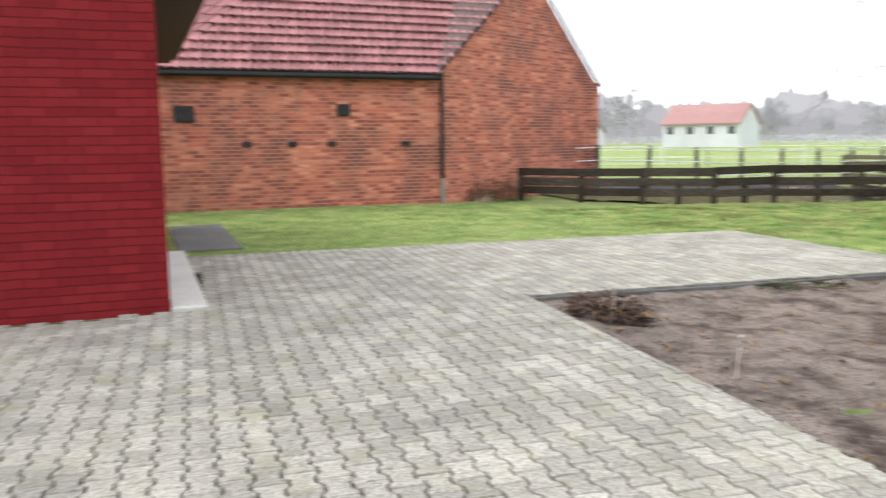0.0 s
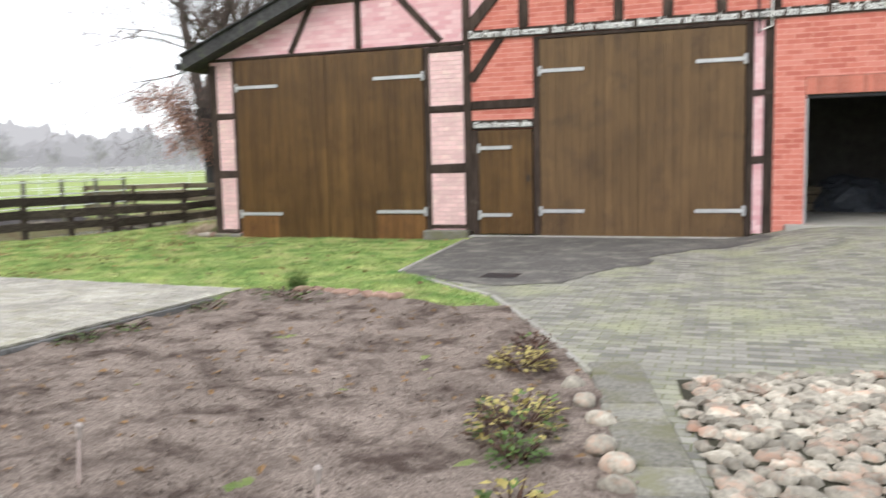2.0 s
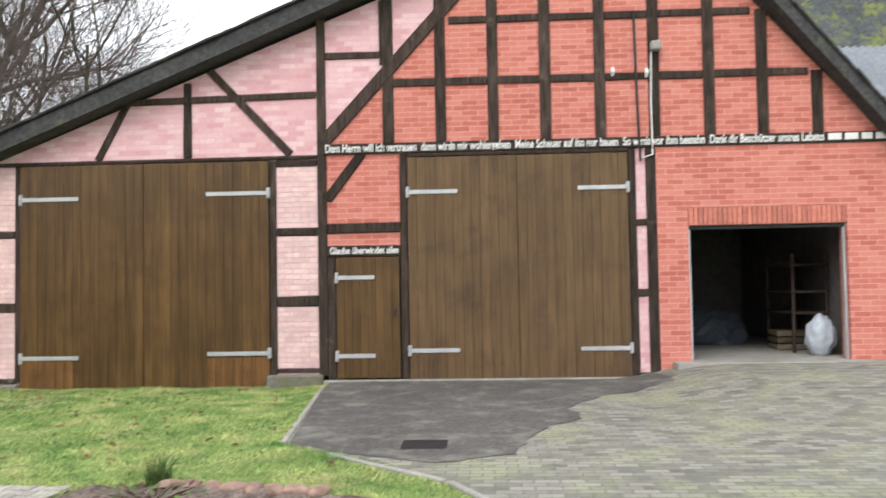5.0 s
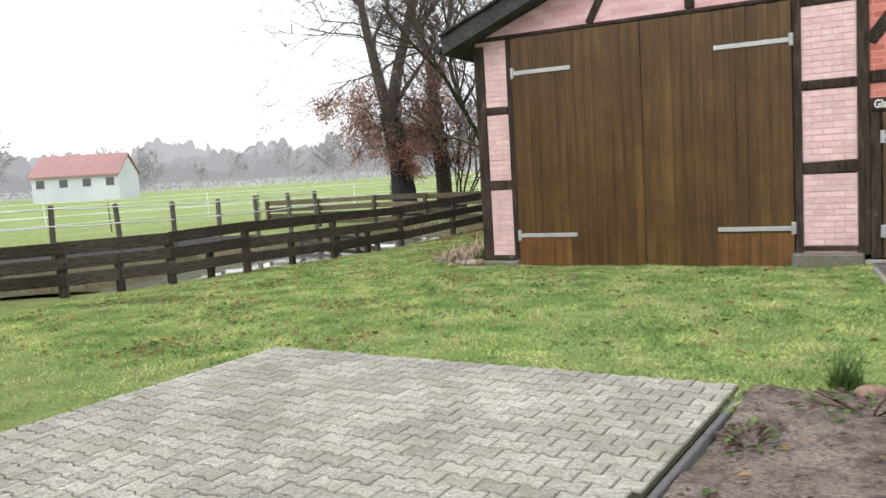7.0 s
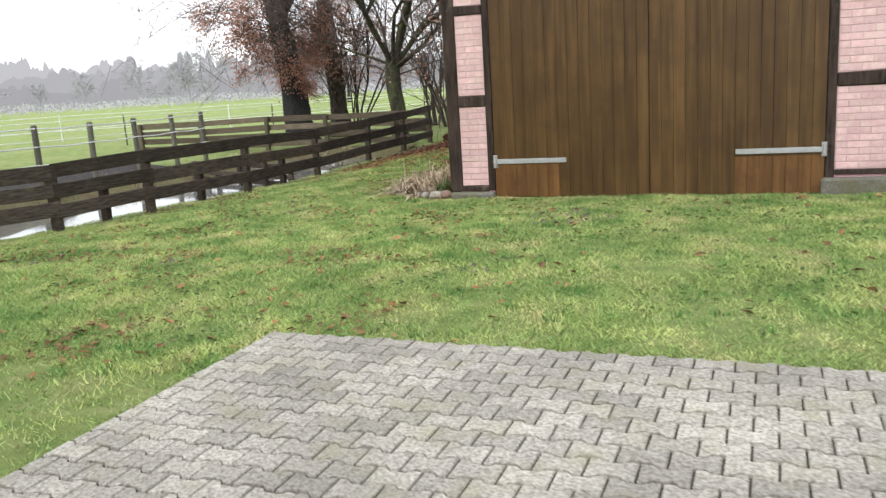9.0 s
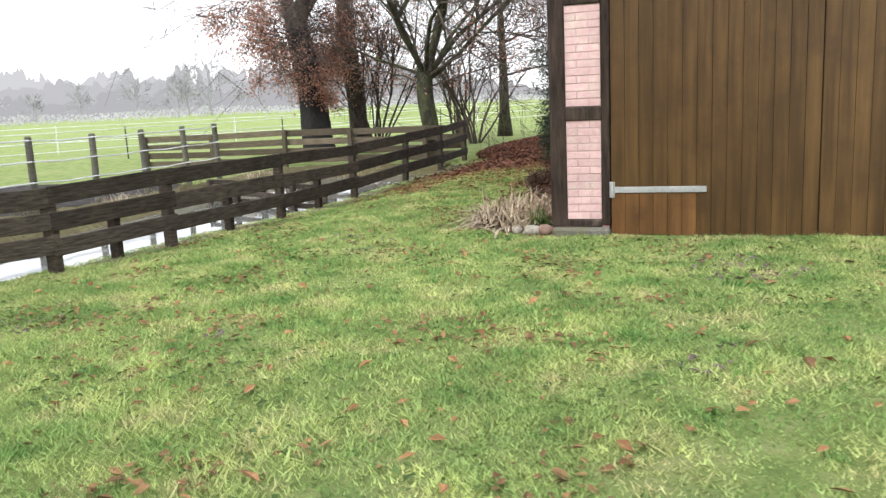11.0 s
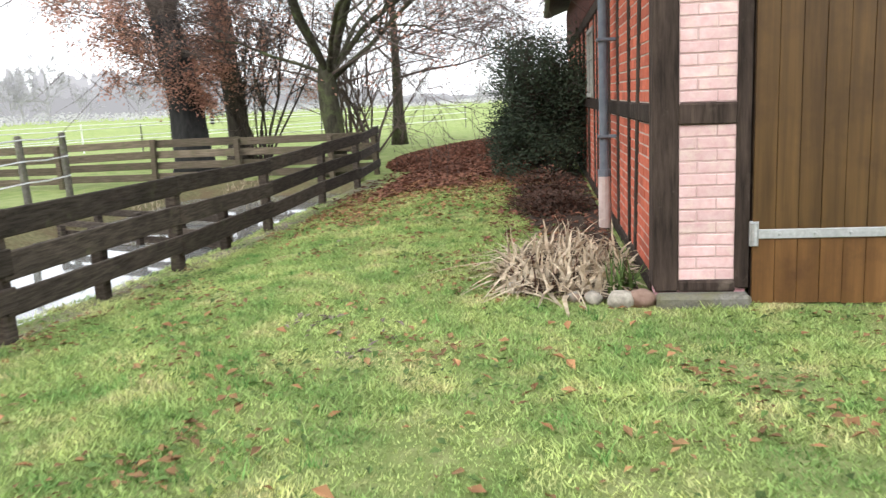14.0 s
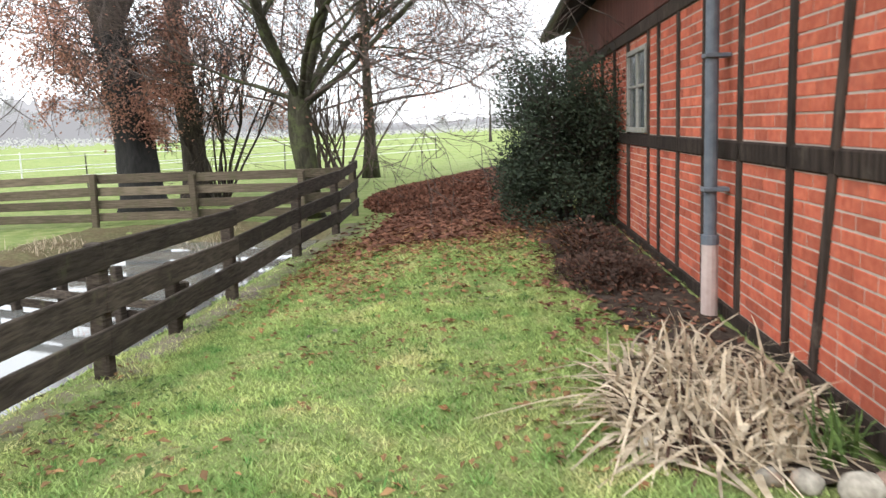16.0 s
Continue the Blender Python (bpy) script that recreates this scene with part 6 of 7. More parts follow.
def blades(name, x, y, rx, ry, h, count, w, mat, label, category, seed, droop=0.9):
    """A clump of long arching blades."""
    rng = random.Random(seed)
    v = []
    for _ in range(count):
        a, rr = rng.uniform(0, math.tau), math.sqrt(rng.random())
        p = Vector((x + rx * rr * math.cos(a), y + ry * rr * math.sin(a), 0))
        p.z = gz(p.x, p.y)
        b = rng.uniform(0, math.tau)
        d = Vector((math.cos(b), math.sin(b), 0))
        sd = Vector((-d.y, d.x, 0)) * w * rng.uniform(0.5, 1.3)
        l = h * rng.uniform(0.5, 1.2)
        lean = rng.uniform(0.1, droop)
        prev, pw = p, sd
        for s in range(1, 5):
            t = s / 4
            q = p + d * l * lean * t * t * 1.3 + Vector((rng.uniform(-0.01, 0.01), rng.uniform(-0.01, 0.01), l * (t - 0.62 * lean * t * t)))
            nw = sd * (1 - 0.85 * t)
            v += [prev - pw, prev + pw, q + nw, q - nw]
            prev, pw = q, nw
    ob = soup(name, [tuple(q) for q in v], 4, [mat])
    return tagged(ob, label, category, kind="stuff")


blades("dry_perennial", -0.6, 1.1, 0.5, 0.75, 0.36, 300, 0.022, DRYGRASS, "clump of straw-coloured dead leaves beside the barn", "plant", 3, 1.9)
blades("dry_perennial", -0.66, 0.75, 0.5, 0.6, 0.24, 420, 0.026, DRYGRASS, "flattened straw-coloured dead leaves beside the barn", "plant", 4, 2.6)
blades("dead_stalks", -0.6, 0.95, 0.5, 0.7, 0.2, 380, 0.016, BROWNDEAD, "rotting dark leaves beneath the dry clump", "plant", 5, 2.4)
blades("iris_clump", -0.22, 0.32, 0.12, 0.16, 0.34, 40, 0.014, LEAFGREEN, "fresh green leaves among dry stalks", "plant", 5, 0.8)
blades("rush_tuft", 5.45, -6.38, 0.1, 0.1, 0.3, 140, 0.006, LEAFGREEN, "dense green tuft at the corner of the bed", "plant", 6, 0.7)
blades("dry_perennial", -7.35, -7.05, 0.22, 0.25, 0.26, 90, 0.012, DRYGRASS, "dry pale tuft at the foot of the brick barn", "plant", 7, 1.2)
sheet("wall_bed", ragged([(-0.08, 0.15), (-0.3, 0.1), (-0.9, 0.35), (-1.1, 1.2), (-0.75, 2.2), (-0.95, 3.2), (-1.2, 4.4), (-1.15, 6.0), (-1.5, 7.6), (-1.5, 9.5), (-0.3, 9.6)], 1, 0.12, 0.2), DARKSOIL, 0.02, 0.15, "narrow bed of dark soil along the barn's side", "flower bed", rough=0.03, seed=4.0)
leafy("dead_shrub", -0.78, 4.4, 0.5, 0.8, 0.24, 1500, 0.05, ((0.92, BROWNDEAD), (0.08, HEAPLEAF)), "low flattened brown dead shrub beside the barn", "shrub", 31, 0.9)
leafy("dead_shrub", -0.85, 6.0, 0.45, 0.7, 0.42, 1300, 0.05, ((0.8, BROWNDEAD), (0.2, HEAPLEAF)), "taller brown dead shrub beside the barn", "shrub", 33, 0.9)
blades("dead_stalks", -0.75, 4.7, 0.5, 1.1, 0.36, 260, 0.006, BROWNDEAD, "thin upright reddish-brown dead stalks", "plant", 34, 1.0)
leafy("dead_shrub", -7.62, -6.75, 0.42, 0.6, 0.62, 700, 0.05, ((0.85, BROWNDEAD), (0.15, LEAFGREEN)), "brown withered shrub against the brick barn", "shrub", 32, 0.9)
leafy("dead_shrub", -7.75, -5.85, 0.4, 0.5, 0.7, 520, 0.05, ((0.8, BROWNDEAD), (0.2, LEAFGREEN)), "brown withered shrub at the fence end", "shrub", 35, 0.9)
blades("dead_stalks", -7.65, -6.5, 0.45, 0.9, 0.8, 160, 0.006, BROWNDEAD, "thin upright dead stalks against the brick barn", "plant", 36, 0.7)


def evergreen(x, y):
    rng = random.Random(8)
    t = thing("evergreen_bush", "large dark evergreen bush against the barn", "bush", at=Matrix.Translation((x, y, gz(x, y))))
    out, tips = [], []
    for i in range(26):
        a = i * 2.4
        limb(rng, out, tips, Vector((0.2 * math.cos(a), 0.3 * math.sin(a), 0)), Vector((math.cos(a) * 0.5, math.sin(a) * 0.6, 1.1)).normalized(), rng.uniform(0.7, 2.0), 0.025, 2, 0.7, 0.02, (7, 6), 5)
    b = Build()
    for p, r, s in out:
        b.tube(p, r, 3, cap=False)
    b.made("branchwork", BARK, parent=t)
    v = []
    for p in tips:
        if p.x < -1.05 or p.z > 2.35 or p.x > 0.62 or abs(p.y) > 1.95:
            continue
        for _ in range(16):
            c = p + Vector((rng.gauss(0, 0.13), rng.gauss(0, 0.13), rng.gauss(0, 0.1)))
            c.z = max(c.z, 0.1)
            d = Vector((rng.uniform(-1, 1), rng.uniform(-1, 1), rng.uniform(-0.2, 1))).normalized()
            s = d.orthogonal().normalized() * 0.014
            l = rng.uniform(0.035, 0.075)
            v += [tuple(c), tuple(c + d * l * 0.5 + s), tuple(c + d * l), tuple(c + d * l * 0.5 - s)]
    for _ in range(9000):
        a, q = rng.uniform(0, math.tau), rng.uniform(0.55, 1.0)
        c = Vector((-0.2 + 0.95 * q * math.cos(a), 1.75 * q * math.sin(a), rng.uniform(0.05, 0.95)))
        if c.x > 0.6 or noise.noise(c * 3) < -0.1:
            continue
        d = Vector((rng.uniform(-1, 1), rng.uniform(-1, 1), rng.uniform(-0.2, 1))).normalized()
        s = d.orthogonal().normalized() * 0.014
        l = rng.uniform(0.035, 0.08)
        v += [tuple(c), tuple(c + d * l * 0.5 + s), tuple(c + d * l), tuple(c + d * l * 0.5 - s)]
    soup("foliage", v, 4, [EVERGREEN], parent=t)


evergreen(-0.74, 9.1)


for i, (x, y, q) in enumerate(((-9.3, 2.4, 0.5), (-9.4, 4.8, 0.6), (-9.2, 7.0, 0.6), (-9.3, 9.5, 0.7), (-5.6, -1.4, 0.5), (-6.6, -2.4, 0.7), (-8.0, -1.5, 0.8), (-7.4, 11.6, 0.6), (-5.6, 9.2, 0.4), (-5.4, 4.0, 0.3))):
    blades("bank_tuft", x, y, q, q, 0.28, 220, 0.007, DRYGRASS if i % 2 else ROUGHGRASS, "rough winter grass tuft on the ditch bank", "grass tuft", 60 + i, 1.3)


def garden_light(x, y, seed):
    rng = random.Random(seed)
    g = thing("garden_light", "slim steel solar garden light stuck in the soil", "garden light", "solar lights", at=pose(x, y, gz(x, y) - 0.035, rng.uniform(-4, 4), rng.uniform(-4, 4)))
    Build().tube([(0, 0, -0.05), (0, 0, 0.23)], [0.006, 0.006], 8).made("stake", PALEPIPE, parent=g)
    Build().tube([(0, 0, 0.23), (0, 0, 0.24), (0, 0, 0.285)], [0.008, 0.012, 0.016], 10).made("lens", SMOKED, parent=g)
    Build().tube([(0, 0, 0.285), (0, 0, 0.296), (0, 0, 0.304)], [0.019, 0.019, 0.011], 12).made("cap", SMOKED, parent=g)


for i, (x, y) in enumerate(((5.5, -11.4), (7.25, -11.62), (8.55, -11.75))):
    garden_light(x, y, i)


# ---- grass, fallen leaves and crumbs of soil ----
def lawn():
    rng = np.random.default_rng(5)

    def scatter(n, x0, x1, y0, y1):
        x, y = rng.uniform(x0, x1, n), rng.uniform(y0, y1, n)
        keep = ~(inside(PAVED, x, y) | inside(BED, x, y) | inside(YARD_AREA, x, y)) & ~((x > -0.02) & (y > -0.03))
        keep &= ~((x > -4.95) & (x < -4.3) & (y > -2) & (rng.random(n) < 0.75 * step(-4.2, -4.6, x)))
        keep &= ~((x > -1.0) & (y > 0.3) & (rng.random(n) < 0.8))
        keep &= ~((y > 7.6) & (rng.random(n) < step(7.6, 9.6, y)))
        return x[keep], y[keep]

    parts = [scatter(330000, -4.9, 1.2, -7.0, 4.0), scatter(190000, 0.6, 8.3, -7.1, 0.0), scatter(100000, -5.0, 0.0, 4.0, 10.0), scatter(90000, -7.0, 0.8, -15.0, -6.5)]
    x, y = np.concatenate([p[0] for p in parts]), np.concatenate([p[1] for p in parts])
    n = len(x)
    clump = np.array([noise.noise(Vector((a * 1.3, b * 1.3, 0))) for a, b in zip(x, y)])
    knot = np.array([noise.noise(Vector((a * 7.0, b * 7.0, 5))) for a, b in zip(x, y)])
    h = rng.uniform(0.012, 0.034, n) * (1.1 + 0.9 * clump) * (1 + 1.1 * np.clip(knot, 0, 1))
    h = np.maximum(h, 0.009)
    a = rng.uniform(0, 2 * np.pi, n)
    w = rng.uniform(0.003, 0.009, n)
    lean = rng.uniform(0.4, 1.8, n) * h
    b = rng.uniform(0, 2 * np.pi, n)
    z = ground_z(x, y) - 0.004
    p0 = np.stack([x - w * np.cos(a), y - w * np.sin(a), z], -1)
    p1 = np.stack([x + w * np.cos(a), y + w * np.sin(a), z], -1)
    p2 = np.stack([x + lean * np.cos(b), y + lean * np.sin(b), z + h], -1)
    v = np.stack([p0, p1, p2], 1).reshape(-1, 3)
    tagged(soup("grass", v, 3, [GRASSBLADE]), "short patchy winter lawn grass", "grass", kind="stuff")


lawn()


def fresh_tufts():
    """Longer, darker green tufts that stand out of the short lawn."""
    rng = np.random.default_rng(15)
    x, y = rng.uniform(-4.4, 6.5, 1500), rng.uniform(-9.5, 6.0, 1500)
    keep = ~(inside(PAVED, x, y) | inside(BED, x, y) | inside(YARD_AREA, x, y)) & ~((x > -1.2) & (y > -0.1))
    keep &= np.array([noise.noise(Vector((a * 0.8, b * 0.8, 9))) for a, b in zip(x, y)]) > rng.uniform(-0.2, 0.45, len(x))
    x, y = x[keep], y[keep]
    per = 26
    size = np.repeat(rng.uniform(0.5, 1.4, len(x)), per)
    n = len(x) * per
    r, a = np.abs(rng.normal(0, 0.05, n)) * size, rng.uniform(0, 2 * np.pi, n)
    bx, by = np.repeat(x, per) + r * np.cos(a), np.repeat(y, per) + r * np.sin(a)
    h = rng.uniform(0.025, 0.065, n) * size
    w = rng.uniform(0.003, 0.007, n)
    b = rng.uniform(0, 2 * np.pi, n)
    z = ground_z(bx, by) - 0.004
    tip = rng.uniform(0.3, 1.2, n) * h
    p0 = np.stack([bx - w * np.sin(b), by + w * np.cos(b), z], -1)
    p1 = np.stack([bx + w * np.sin(b), by - w * np.cos(b), z], -1)
    p2 = np.stack([bx + tip * np.cos(b), by + tip * np.sin(b), z + h], -1)
    tagged(soup("grass_tufts", np.stack([p0, p1, p2], 1).reshape(-1, 3), 3, [FRESHBLADE]), "darker green grass tufts standing in the lawn", "grass", kind="stuff")


fresh_tufts()


def strewn(name, n, area, size, mat, label, category, seed, bias=None, lift=0.012):
    rng = np.random.default_rng(seed)
    (x0, x1), (y0, y1) = area
    x, y = rng.uniform(x0, x1, n), rng.uniform(y0, y1, n)
    if bias is not None:
        keep = bias(x, y, rng)
        x, y = x[keep], y[keep]
    n = len(x)
    z = ground_z(x, y) - dug(x, y) * inside(BED, x, y) + lift + rng.uniform(0, 0.02, n)
    a = rng.uniform(0, 2 * np.pi, n)
    s = size * rng.uniform(0.35, 1.5, n)
    t = rng.uniform(-0.7, 0.7, (n, 2))
    c = np.stack([x, y, z], -1)
    d = np.stack([np.cos(a), np.sin(a), t[:, 0] * 0.6], -1) * s[:, None]
    e = np.stack([-np.sin(a), np.cos(a), t[:, 1] * 0.6], -1) * s[:, None] * 0.55
    mid = np.array([0, 0, 1]) * (s * rng.uniform(0.1, 0.4, n))[:, None]
    v = np.stack([c - d, c + e + mid, c + d, c - d, c + d, c - e + mid], 1).reshape(-1, 3)
    return tagged(soup(name, v, 3, [mat]), label, category, kind="stuff")


strewn("fallen_leaves", 17000, ((-4.6, 1.5), (-7, 6.5)), 0.027, GROUNDLEAF, "brown oak leaves scattered on the lawn", "leaves", 3, lambda x, y, r: ~inside(PAVED, x, y) & ((x < -0.1) | (y < -0.2)) & (np.array([noise.noise(Vector((a * 1.1, b * 1.1, 7))) for a, b in zip(x, y)]) > r.uniform(0.0, 0.5, len(x))))
strewn("fallen_leaves", 120, ((0.8, 8), (-6.3, -0.1)), 0.045, GROUNDLEAF, "few brown leaves on the lawn before the gates", "leaves", 4, lambda x, y, r: ~inside(YARD_AREA, x, y))
strewn("fallen_leaves", 14000, ((-4.6, -0.6), (7.0, 24)), 0.05, HEAPLEAF, "thick cover of brown fallen leaves", "leaves", 5, lambda x, y, r: (inside(LITTER_AREA, x, y) | (r.random(len(x)) < 0.25)) & (((x + 3.8) / 1.55) ** 2 + ((y - 17.5) / 4.2) ** 2 > 0.9), 0.03)
strewn("oak_leaves", 1500, ((-4.5, 2.5), (-7.2, 5.5)), 0.034, ORANGELEAF, "large curled orange-brown oak leaves on the lawn", "leaves", 31, lambda x, y, r: ~inside(PAVED, x, y) & ((x < -0.2) | (y < -0.2)) & (np.array([noise.noise(Vector((a * 0.9, b * 0.9, 27))) for a, b in zip(x, y)]) > r.uniform(-0.5, 0.5, len(x))), 0.016)
strewn("oak_leaves", 7000, ((-4.4, -0.9), (3.0, 9.5)), 0.032, ORANGELEAF, "orange oak leaves thickening towards the leaf heap", "leaves", 32, lambda x, y, r: r.random(len(x)) < step(3.0, 8.5, y) * (0.5 + 0.9 * np.array([noise.noise(Vector((a * 1.1, b * 1.1, 15))) for a, b in zip(x, y)])), 0.02)


strewn("wall_bed_leaves", 900, ((-1.4, -0.15), (2.0, 8.0)), 0.035, HEAPLEAF, "brown leaves lying in the wall bed", "leaves", 33, None, 0.035)


def tufted(x, y, r):
    return ~inside(PAVED, x, y) & ~inside(BED, x, y) & ~inside(YARD_AREA, x, y) & ~((x > -0.05) & (y > -0.05)) & (np.array([noise.noise(Vector((a * 0.9, b * 0.9, 3))) for a, b in zip(x, y)]) > r.uniform(-0.05, 0.4, len(x)))


strewn("bare_patches", 9000, ((-4.4, 3.5), (-7.0, 5.0)), 0.03, SOIL, "small bare earthy patches showing in the lawn", "earth", 21, lambda x, y, r: ~inside(PAVED, x, y) & ~inside(YARD_AREA, x, y) & ((x < -0.1) | (y < -0.2)) & (np.array([noise.noise(Vector((a * 0.8, b * 0.8, 17))) for a, b in zip(x, y)]) > 0.44), 0.0)
strewn("fallen_leaves", 9000, ((-4.3, -0.7), (3.2, 8.8)), 0.04, GROUNDLEAF, "brown leaves thickening on the grass behind the barn", "leaves", 22, lambda x, y, r: r.random(len(x)) < ((y - 3.2) / 5.2) ** 1.6 * (0.6 + 0.8 * np.array([noise.noise(Vector((a * 1.4, b * 1.4, 5))) for a, b in zip(x, y)])), 0.015)
strewn("lawn_weeds", 16000, ((-4.6, 6.0), (-7.0, 7.0)), 0.024, LEAFGREEN, "low broad-leaved weeds among the grass", "weeds", 9, tufted, 0.015)
strewn("bed_leaves", 420, ((4.5, 9.6), (-12, -6.6)), 0.03, GROUNDLEAF, "dry leaves lying on the bed", "leaves", 10, lambda x, y, r: inside(BED, x, y), 0.03)
strewn("soil_crumbs", 15000, ((4.4, 9.7), (-12.1, -6.5)), 0.014, SOIL, "crumbs and stubble on the bed", "soil", 6, lambda x, y, r: inside(BED, x, y), 0.02)


def heap_leaves():
    rng = np.random.default_rng(12)
    n = 5000
    a, r = rng.uniform(0, 2 * np.pi, n), np.sqrt(rng.random(n))
    x, y = -3.8 + 1.55 * r * np.cos(a), 17.5 + 4.2 * r * np.sin(a)
    z = ground_z(x, y) + 0.24 * (1 - r * r) ** 0.9 + rng.uniform(0, 0.06, n)
    d = rng.normal(size=(n, 3))
    d /= np.linalg.norm(d, axis=1)[:, None]
    e = np.cross(d, rng.normal(size=(n, 3)))
    e /= np.linalg.norm(e, axis=1)[:, None]
    c = np.stack([x, y, z], -1)
    v = np.stack([c - d * 0.06, c + e * 0.035, c + d * 0.06, c - e * 0.035], 1).reshape(-1, 3)
    tagged(soup("heap_leaves", v, 4, [HEAPLEAF]), "loose brown leaves on the raked heap", "leaves", kind="stuff")


heap_leaves()


# ---- single bricks, pavers and cobbles ----
def brick_mesh(length, height, mat, axis, depth=0.05):
    b = Build()
    if axis == "x":
        b.box((-length / 2, -depth / 2, -height / 2), (length / 2, depth / 2, height / 2), 0.003)
    else:
        b.box((-depth / 2, -length / 2, -height / 2), (depth / 2, length / 2, height / 2), 0.003)
    return b


def brick_panel(parent, axis, u0, u1, z0, z1, face, mat, rest=None, cache={}, seed=0, limit=None):
    """Bricks in running bond on one panel, proud of its mortar."""
    rng = random.Random(seed)
    rows = round((z1 - z0) / 0.083)
    ch = (z1 - z0) / rows
    for r in range(rows):
        u = u0
        first = (0.13, 0.25, 0.19)[r % 3] if axis == "y" else (0.25, 0.12)[r % 2]
        while u < u1 - 0.02:
            l = first if u == u0 else 0.25
            if u + l > u1 - 0.06:
                l = u1 - u
            q = round(max(l - 0.011, 0.02), 2)
            key = (q, round(ch, 3), mat.name, axis)
            if key not in cache:
                cache[key] = brick_mesh(q, ch - 0.012, mat, axis).mesh("brick", mat)
            c, z = u + l / 2, z0 + ch * (r + 0.5)
            out = face + 0.025 + rng.uniform(-0.002, 0.002)
            m = pose(c, out, z, 0, rng.uniform(-0.4, 0.4), 0) if axis == "x" else pose(out, c, z, rng.uniform(-0.4, 0.4), 0, 0)
            if rest is None:
                shared("brick", cache[key], m, parent)
            else:
                me = cache[key]
                rest.add([m @ v.co for v in me.vertices], [tuple(p.vertices) for p in me.polygons])
            u += l


white_col = Build().box((0.15, 0.008, 0.1), (0.53, 0.0135, 3.48)).made("panel", WHITEJOINT, parent=barn)
for z0, z1 in ((0.105, 1.167), (1.31, 2.35), (2.47, 3.47)):
    brick_panel(white_col, "x", 0.152, 0.528, z0, z1, 0.003, WHITEBRICK, seed=int(z0 * 10))
white_mid = Build().box((4.77, 0.008, 0.22), (5.43, 0.0135, 3.42)).made("panel", WHITEJOINT, parent=barn)
for z0, z1 in ((0.23, 1.19), (1.36, 2.3), (2.43, 3.4)):
    brick_panel(white_mid, "x", 4.775, 5.425, z0, z1, 0.003, WHITEBRICK, seed=int(z0 * 10) + 5)
bays = [(0.19, 0.85), (0.85, 1.5), (1.6, 2.48), (2.58, 3.45), (3.55, 4.4), (4.5, 5.3), (5.41, 5.87)]
near_panel = Build().box((0.004, 0.185, 0.11), (0.0155, 2.52, 2.43)).made("panel", MORTAR, parent=side)
far_panel = Build().box((0.004, 2.52, 0.11), (0.0155, 5.9, 2.43)).made("panel", MORTAR, parent=side)
rest = Build()
for i, (a, c) in enumerate(bays):
    for z0, z1 in ((0.11, 1.172), (1.318, 2.425)):
        brick_panel(near_panel, "y", a, c, z0, z1, 0.0, ORANGE if i < 3 else ORANGE_REST, None if i < 3 else rest, seed=i * 7 + int(z0))
ob = rest.made("brick_field", ORANGE_REST, parent=far_panel)
tagged(ob, kind="stuff")


def paver_shape():
    l, w, n = 0.0958, 0.0754, 0.0247
    half = [(-l, -w), (-0.06, -w), (-0.036, -w + n), (0.036, -w + n), (0.06, -w), (l, -w)]
    ring = half + [(-x, -y) for x, y in half]
    ins = [(x * 0.945, y * 0.935) for x, y in ring]
    k = len(ring)
    pts = [(x, y, -0.03) for x, y in ring] + [(x, y, 0.004) for x, y in ring] + [(x, y, 0.01) for x, y in ins]
    f = [(i, (i + 1) % k, (i + 1) % k + k, i + k) for i in range(k)] + [(i + k, (i + 1) % k + k, (i + 1) % k + 2 * k, i + 2 * k) for i in range(k)]
    # the waist keeps the top in three convex pieces
    t = 2 * k
    f += [(t, t + 1, t + 2, t + 9, t + 10, t + 11), (t + 2, t + 3, t + 8, t + 9), (t + 3, t + 4, t + 5, t + 6, t + 7, t + 8)]
    return pts, f


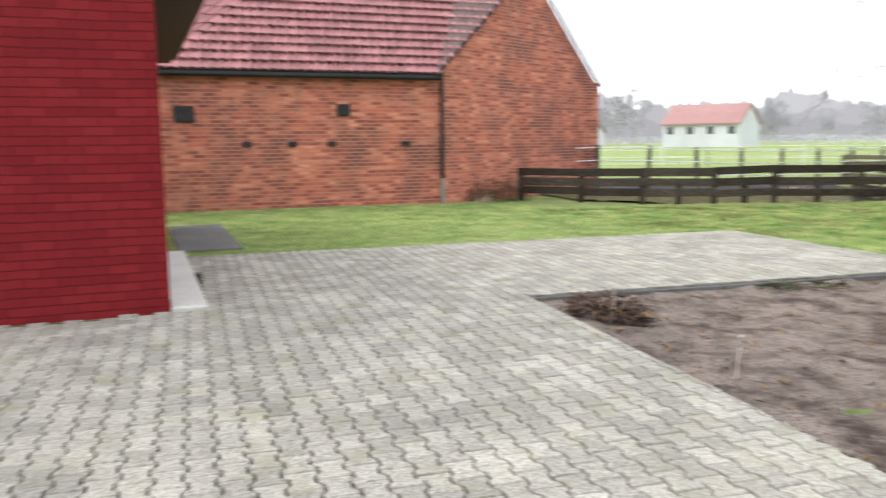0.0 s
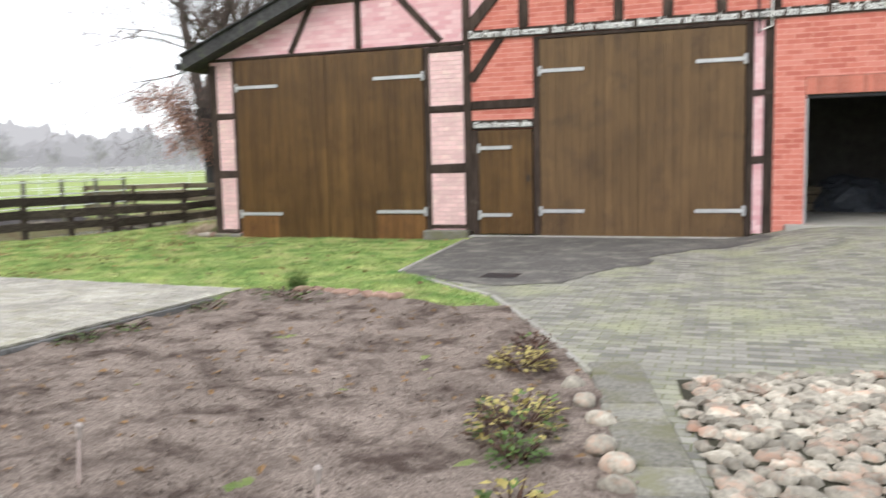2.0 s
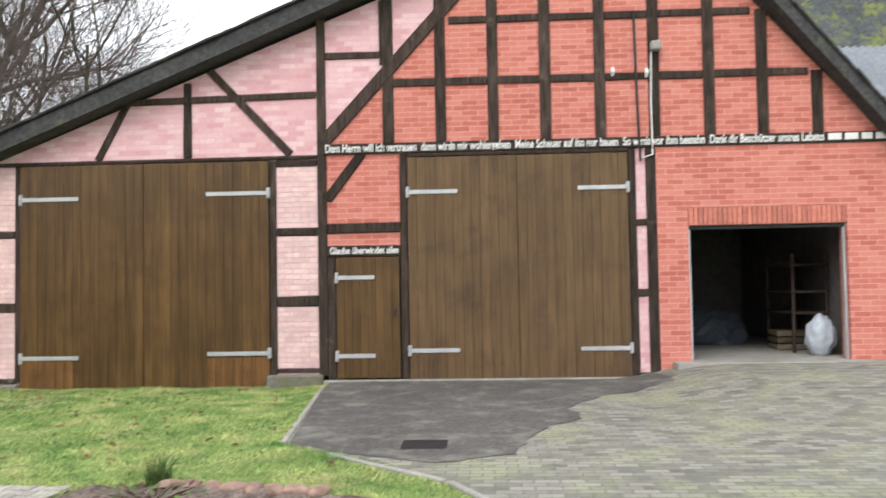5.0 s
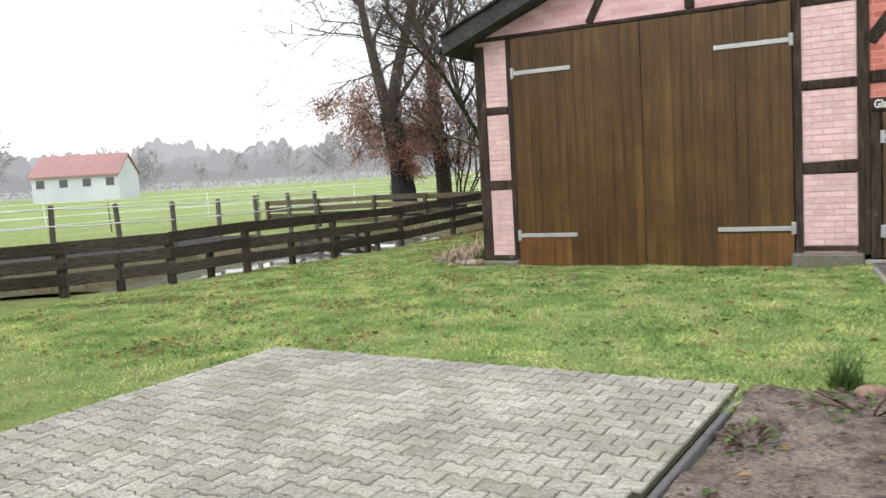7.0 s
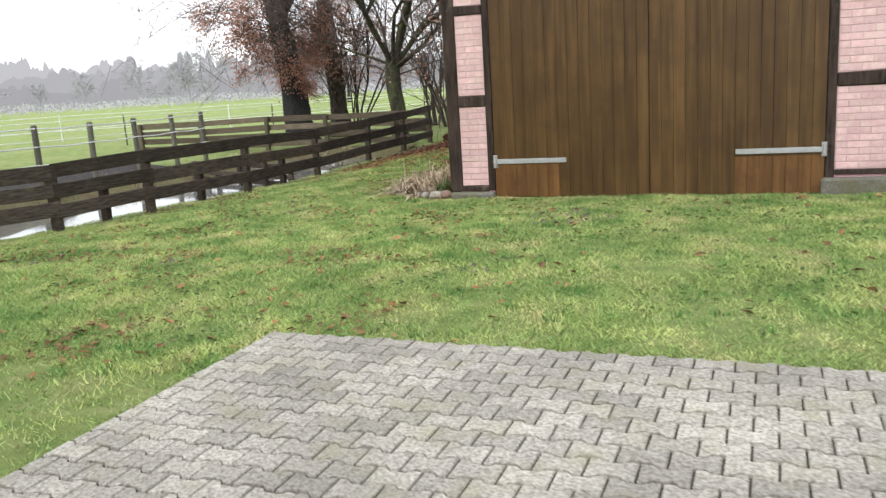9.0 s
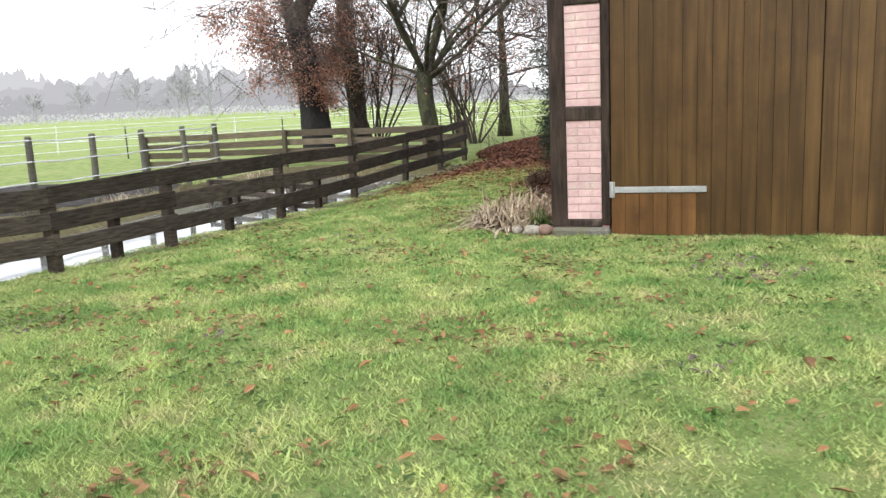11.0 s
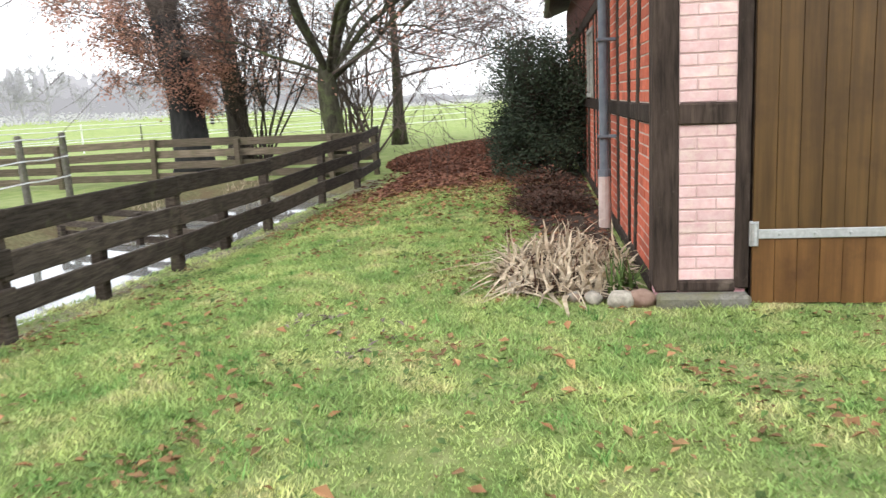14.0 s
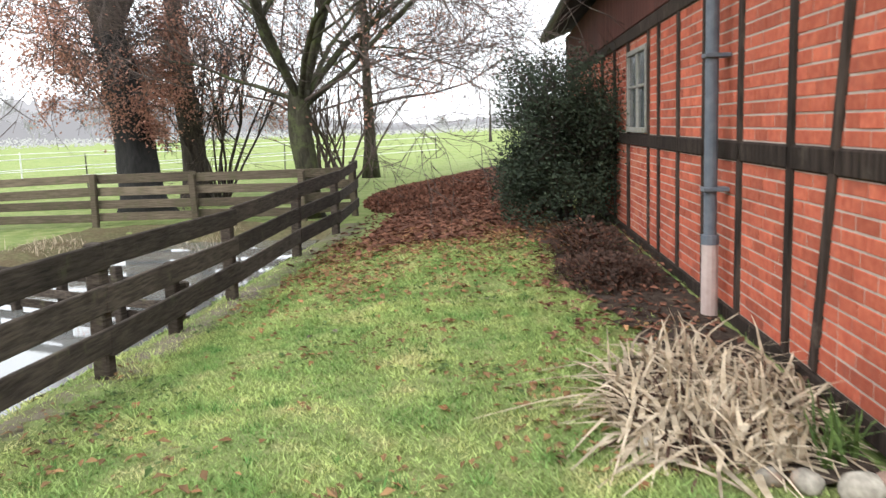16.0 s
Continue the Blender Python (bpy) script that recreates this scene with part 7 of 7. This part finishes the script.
def lay_pavers():
    pts, f = paver_shape()
    pv = np.array(pts)
    one = Build().add(pts, f).mesh("paver", PAVER)
    rng = random.Random(3)
    nv, verts, faces = len(pts), [], []
    o = 0
    singles = 0
    turn = radians(-3.4)
    cu, su = math.cos(turn), math.sin(turn)
    # edges that the stones are cut to: a point and the way in
    left = (Vector((0.40, -12.0)), Vector((0.998, -0.062)).normalized())
    far = (Vector((0.74, -6.24)), Vector((-0.051, -0.999)).normalized())
    bed_w = (Vector((4.40, -11.64)), Vector((-0.997, 0.08)).normalized())
    bed_s = (Vector((4.40, -11.66)), Vector((-0.089, -0.996)).normalized())
    for r in range(100):
        for c in range(-4, 66):
            u, w = 0.1 + c * 0.2 + (0.1 if r % 2 else 0), -0.07 - r * 0.14
            x, y = 0.74 + u * cu - w * su, -6.24 + u * su + w * cu
            p = Vector((x, y))
            if x > 3.86 or y > -14.4:
                inner = [left] if y < -11.9 else [left, far]
                if x < 4.45 + 0.08 * (y + 11.6) + 0.12 and y > -11.66:
                    inner.append(bed_w)
                elif x > 4.3:
                    inner.append(bed_s)
            else:
                inner = [left]
            near = min((p - o).dot(d) for o, d in inner)
            if near < -0.06 or y < -19.4 or x > 12.5 or (x < 3.9 and y < -14.5) or (x > 9.9 and y > -12.0) or (x > 10.35 and y > -13.0 - 0.28 * (x - 10.4)):
                continue
            a, dz = rng.uniform(-0.8, 0.8), rng.uniform(-0.002, 0.003)
            tilt = (rng.uniform(-0.7, 0.7), rng.uniform(-0.7, 0.7))
            m = pose(x, y, 0.012 + dz, *tilt, math.degrees(turn) + a)
            if near > 0.15 and 1.2 < x < 3.8 and -10.4 < y < -7.4 and singles < 300:
                shared("paver", one, m, paving)
                singles += 1
            else:
                mm = np.array(m)
                q = pv @ mm[:3, :3].T + mm[:3, 3]
                for o2, d2 in inner:
                    off = (q[:, 0] - o2.x) * d2.x + (q[:, 1] - o2.y) * d2.y
                    cut = np.minimum(off, 0)
                    q[:, 0] -= cut * d2.x
                    q[:, 1] -= cut * d2.y
                verts.append(q)
                faces += [tuple(i + o for i in g) for g in f]
                o += nv
    b = Build()
    b.v, b.f, b.s = [tuple(p) for p in np.concatenate(verts)], faces, [0] * len(faces)
    ob = b.made("paver_field", PAVER_REST, parent=paving)
    tagged(ob, kind="stuff")


lay_pavers()


def lay_cobbles():
    rng = random.Random(6)
    kinds = []
    for k in range(6):
        bm = bmesh.new()
        bmesh.ops.create_icosphere(bm, subdivisions=2, radius=1)
        for v in bm.verts:
            q = v.co.copy()
            v.co = Vector((q.x * 0.085, q.y * 0.065, q.z * 0.04)) * (1 + 0.55 * noise.noise(q * 1.4 + Vector((k * 5, 0, 0))))
        bmesh.ops.delete(bm, geom=[v for v in bm.verts if v.co.z < -0.012], context="VERTS")
        me = bpy.data.meshes.new("cobble")
        bm.to_mesh(me)
        bm.free()
        me.materials.append(COBBLE)
        me.polygons.foreach_set("use_smooth", [True] * len(me.polygons))
        kinds.append(me)
    rest = Build()
    singles = 0
    for r in range(58):
        for c in range(56):
            x = 9.7 + c * 0.132 + (0.066 if r % 2 else 0) + rng.uniform(-0.032, 0.032)
            y = -13.5 + r * 0.107 + rng.uniform(-0.028, 0.028)
            if not inside(COBBLED, x, y):
                continue
            s = rng.uniform(0.6, 1.12)
            m = pose(x, y, gz(x, y) + 0.022, rng.uniform(-6, 6), rng.uniform(-6, 6), rng.uniform(0, 360)) @ Matrix.Diagonal((s, s, 1, 1))
            if x < 11.6 and singles < 300:
                shared("cobble", rng.choice(kinds), m, cobbles)
                singles += 1
            else:
                me = rng.choice(kinds)
                rest.add([m @ v.co for v in me.vertices], [tuple(p.vertices) for p in me.polygons])
    ob = rest.made("cobble_field", COBBLE_REST, parent=cobbles)
    tagged(ob, kind="stuff")


lay_cobbles()
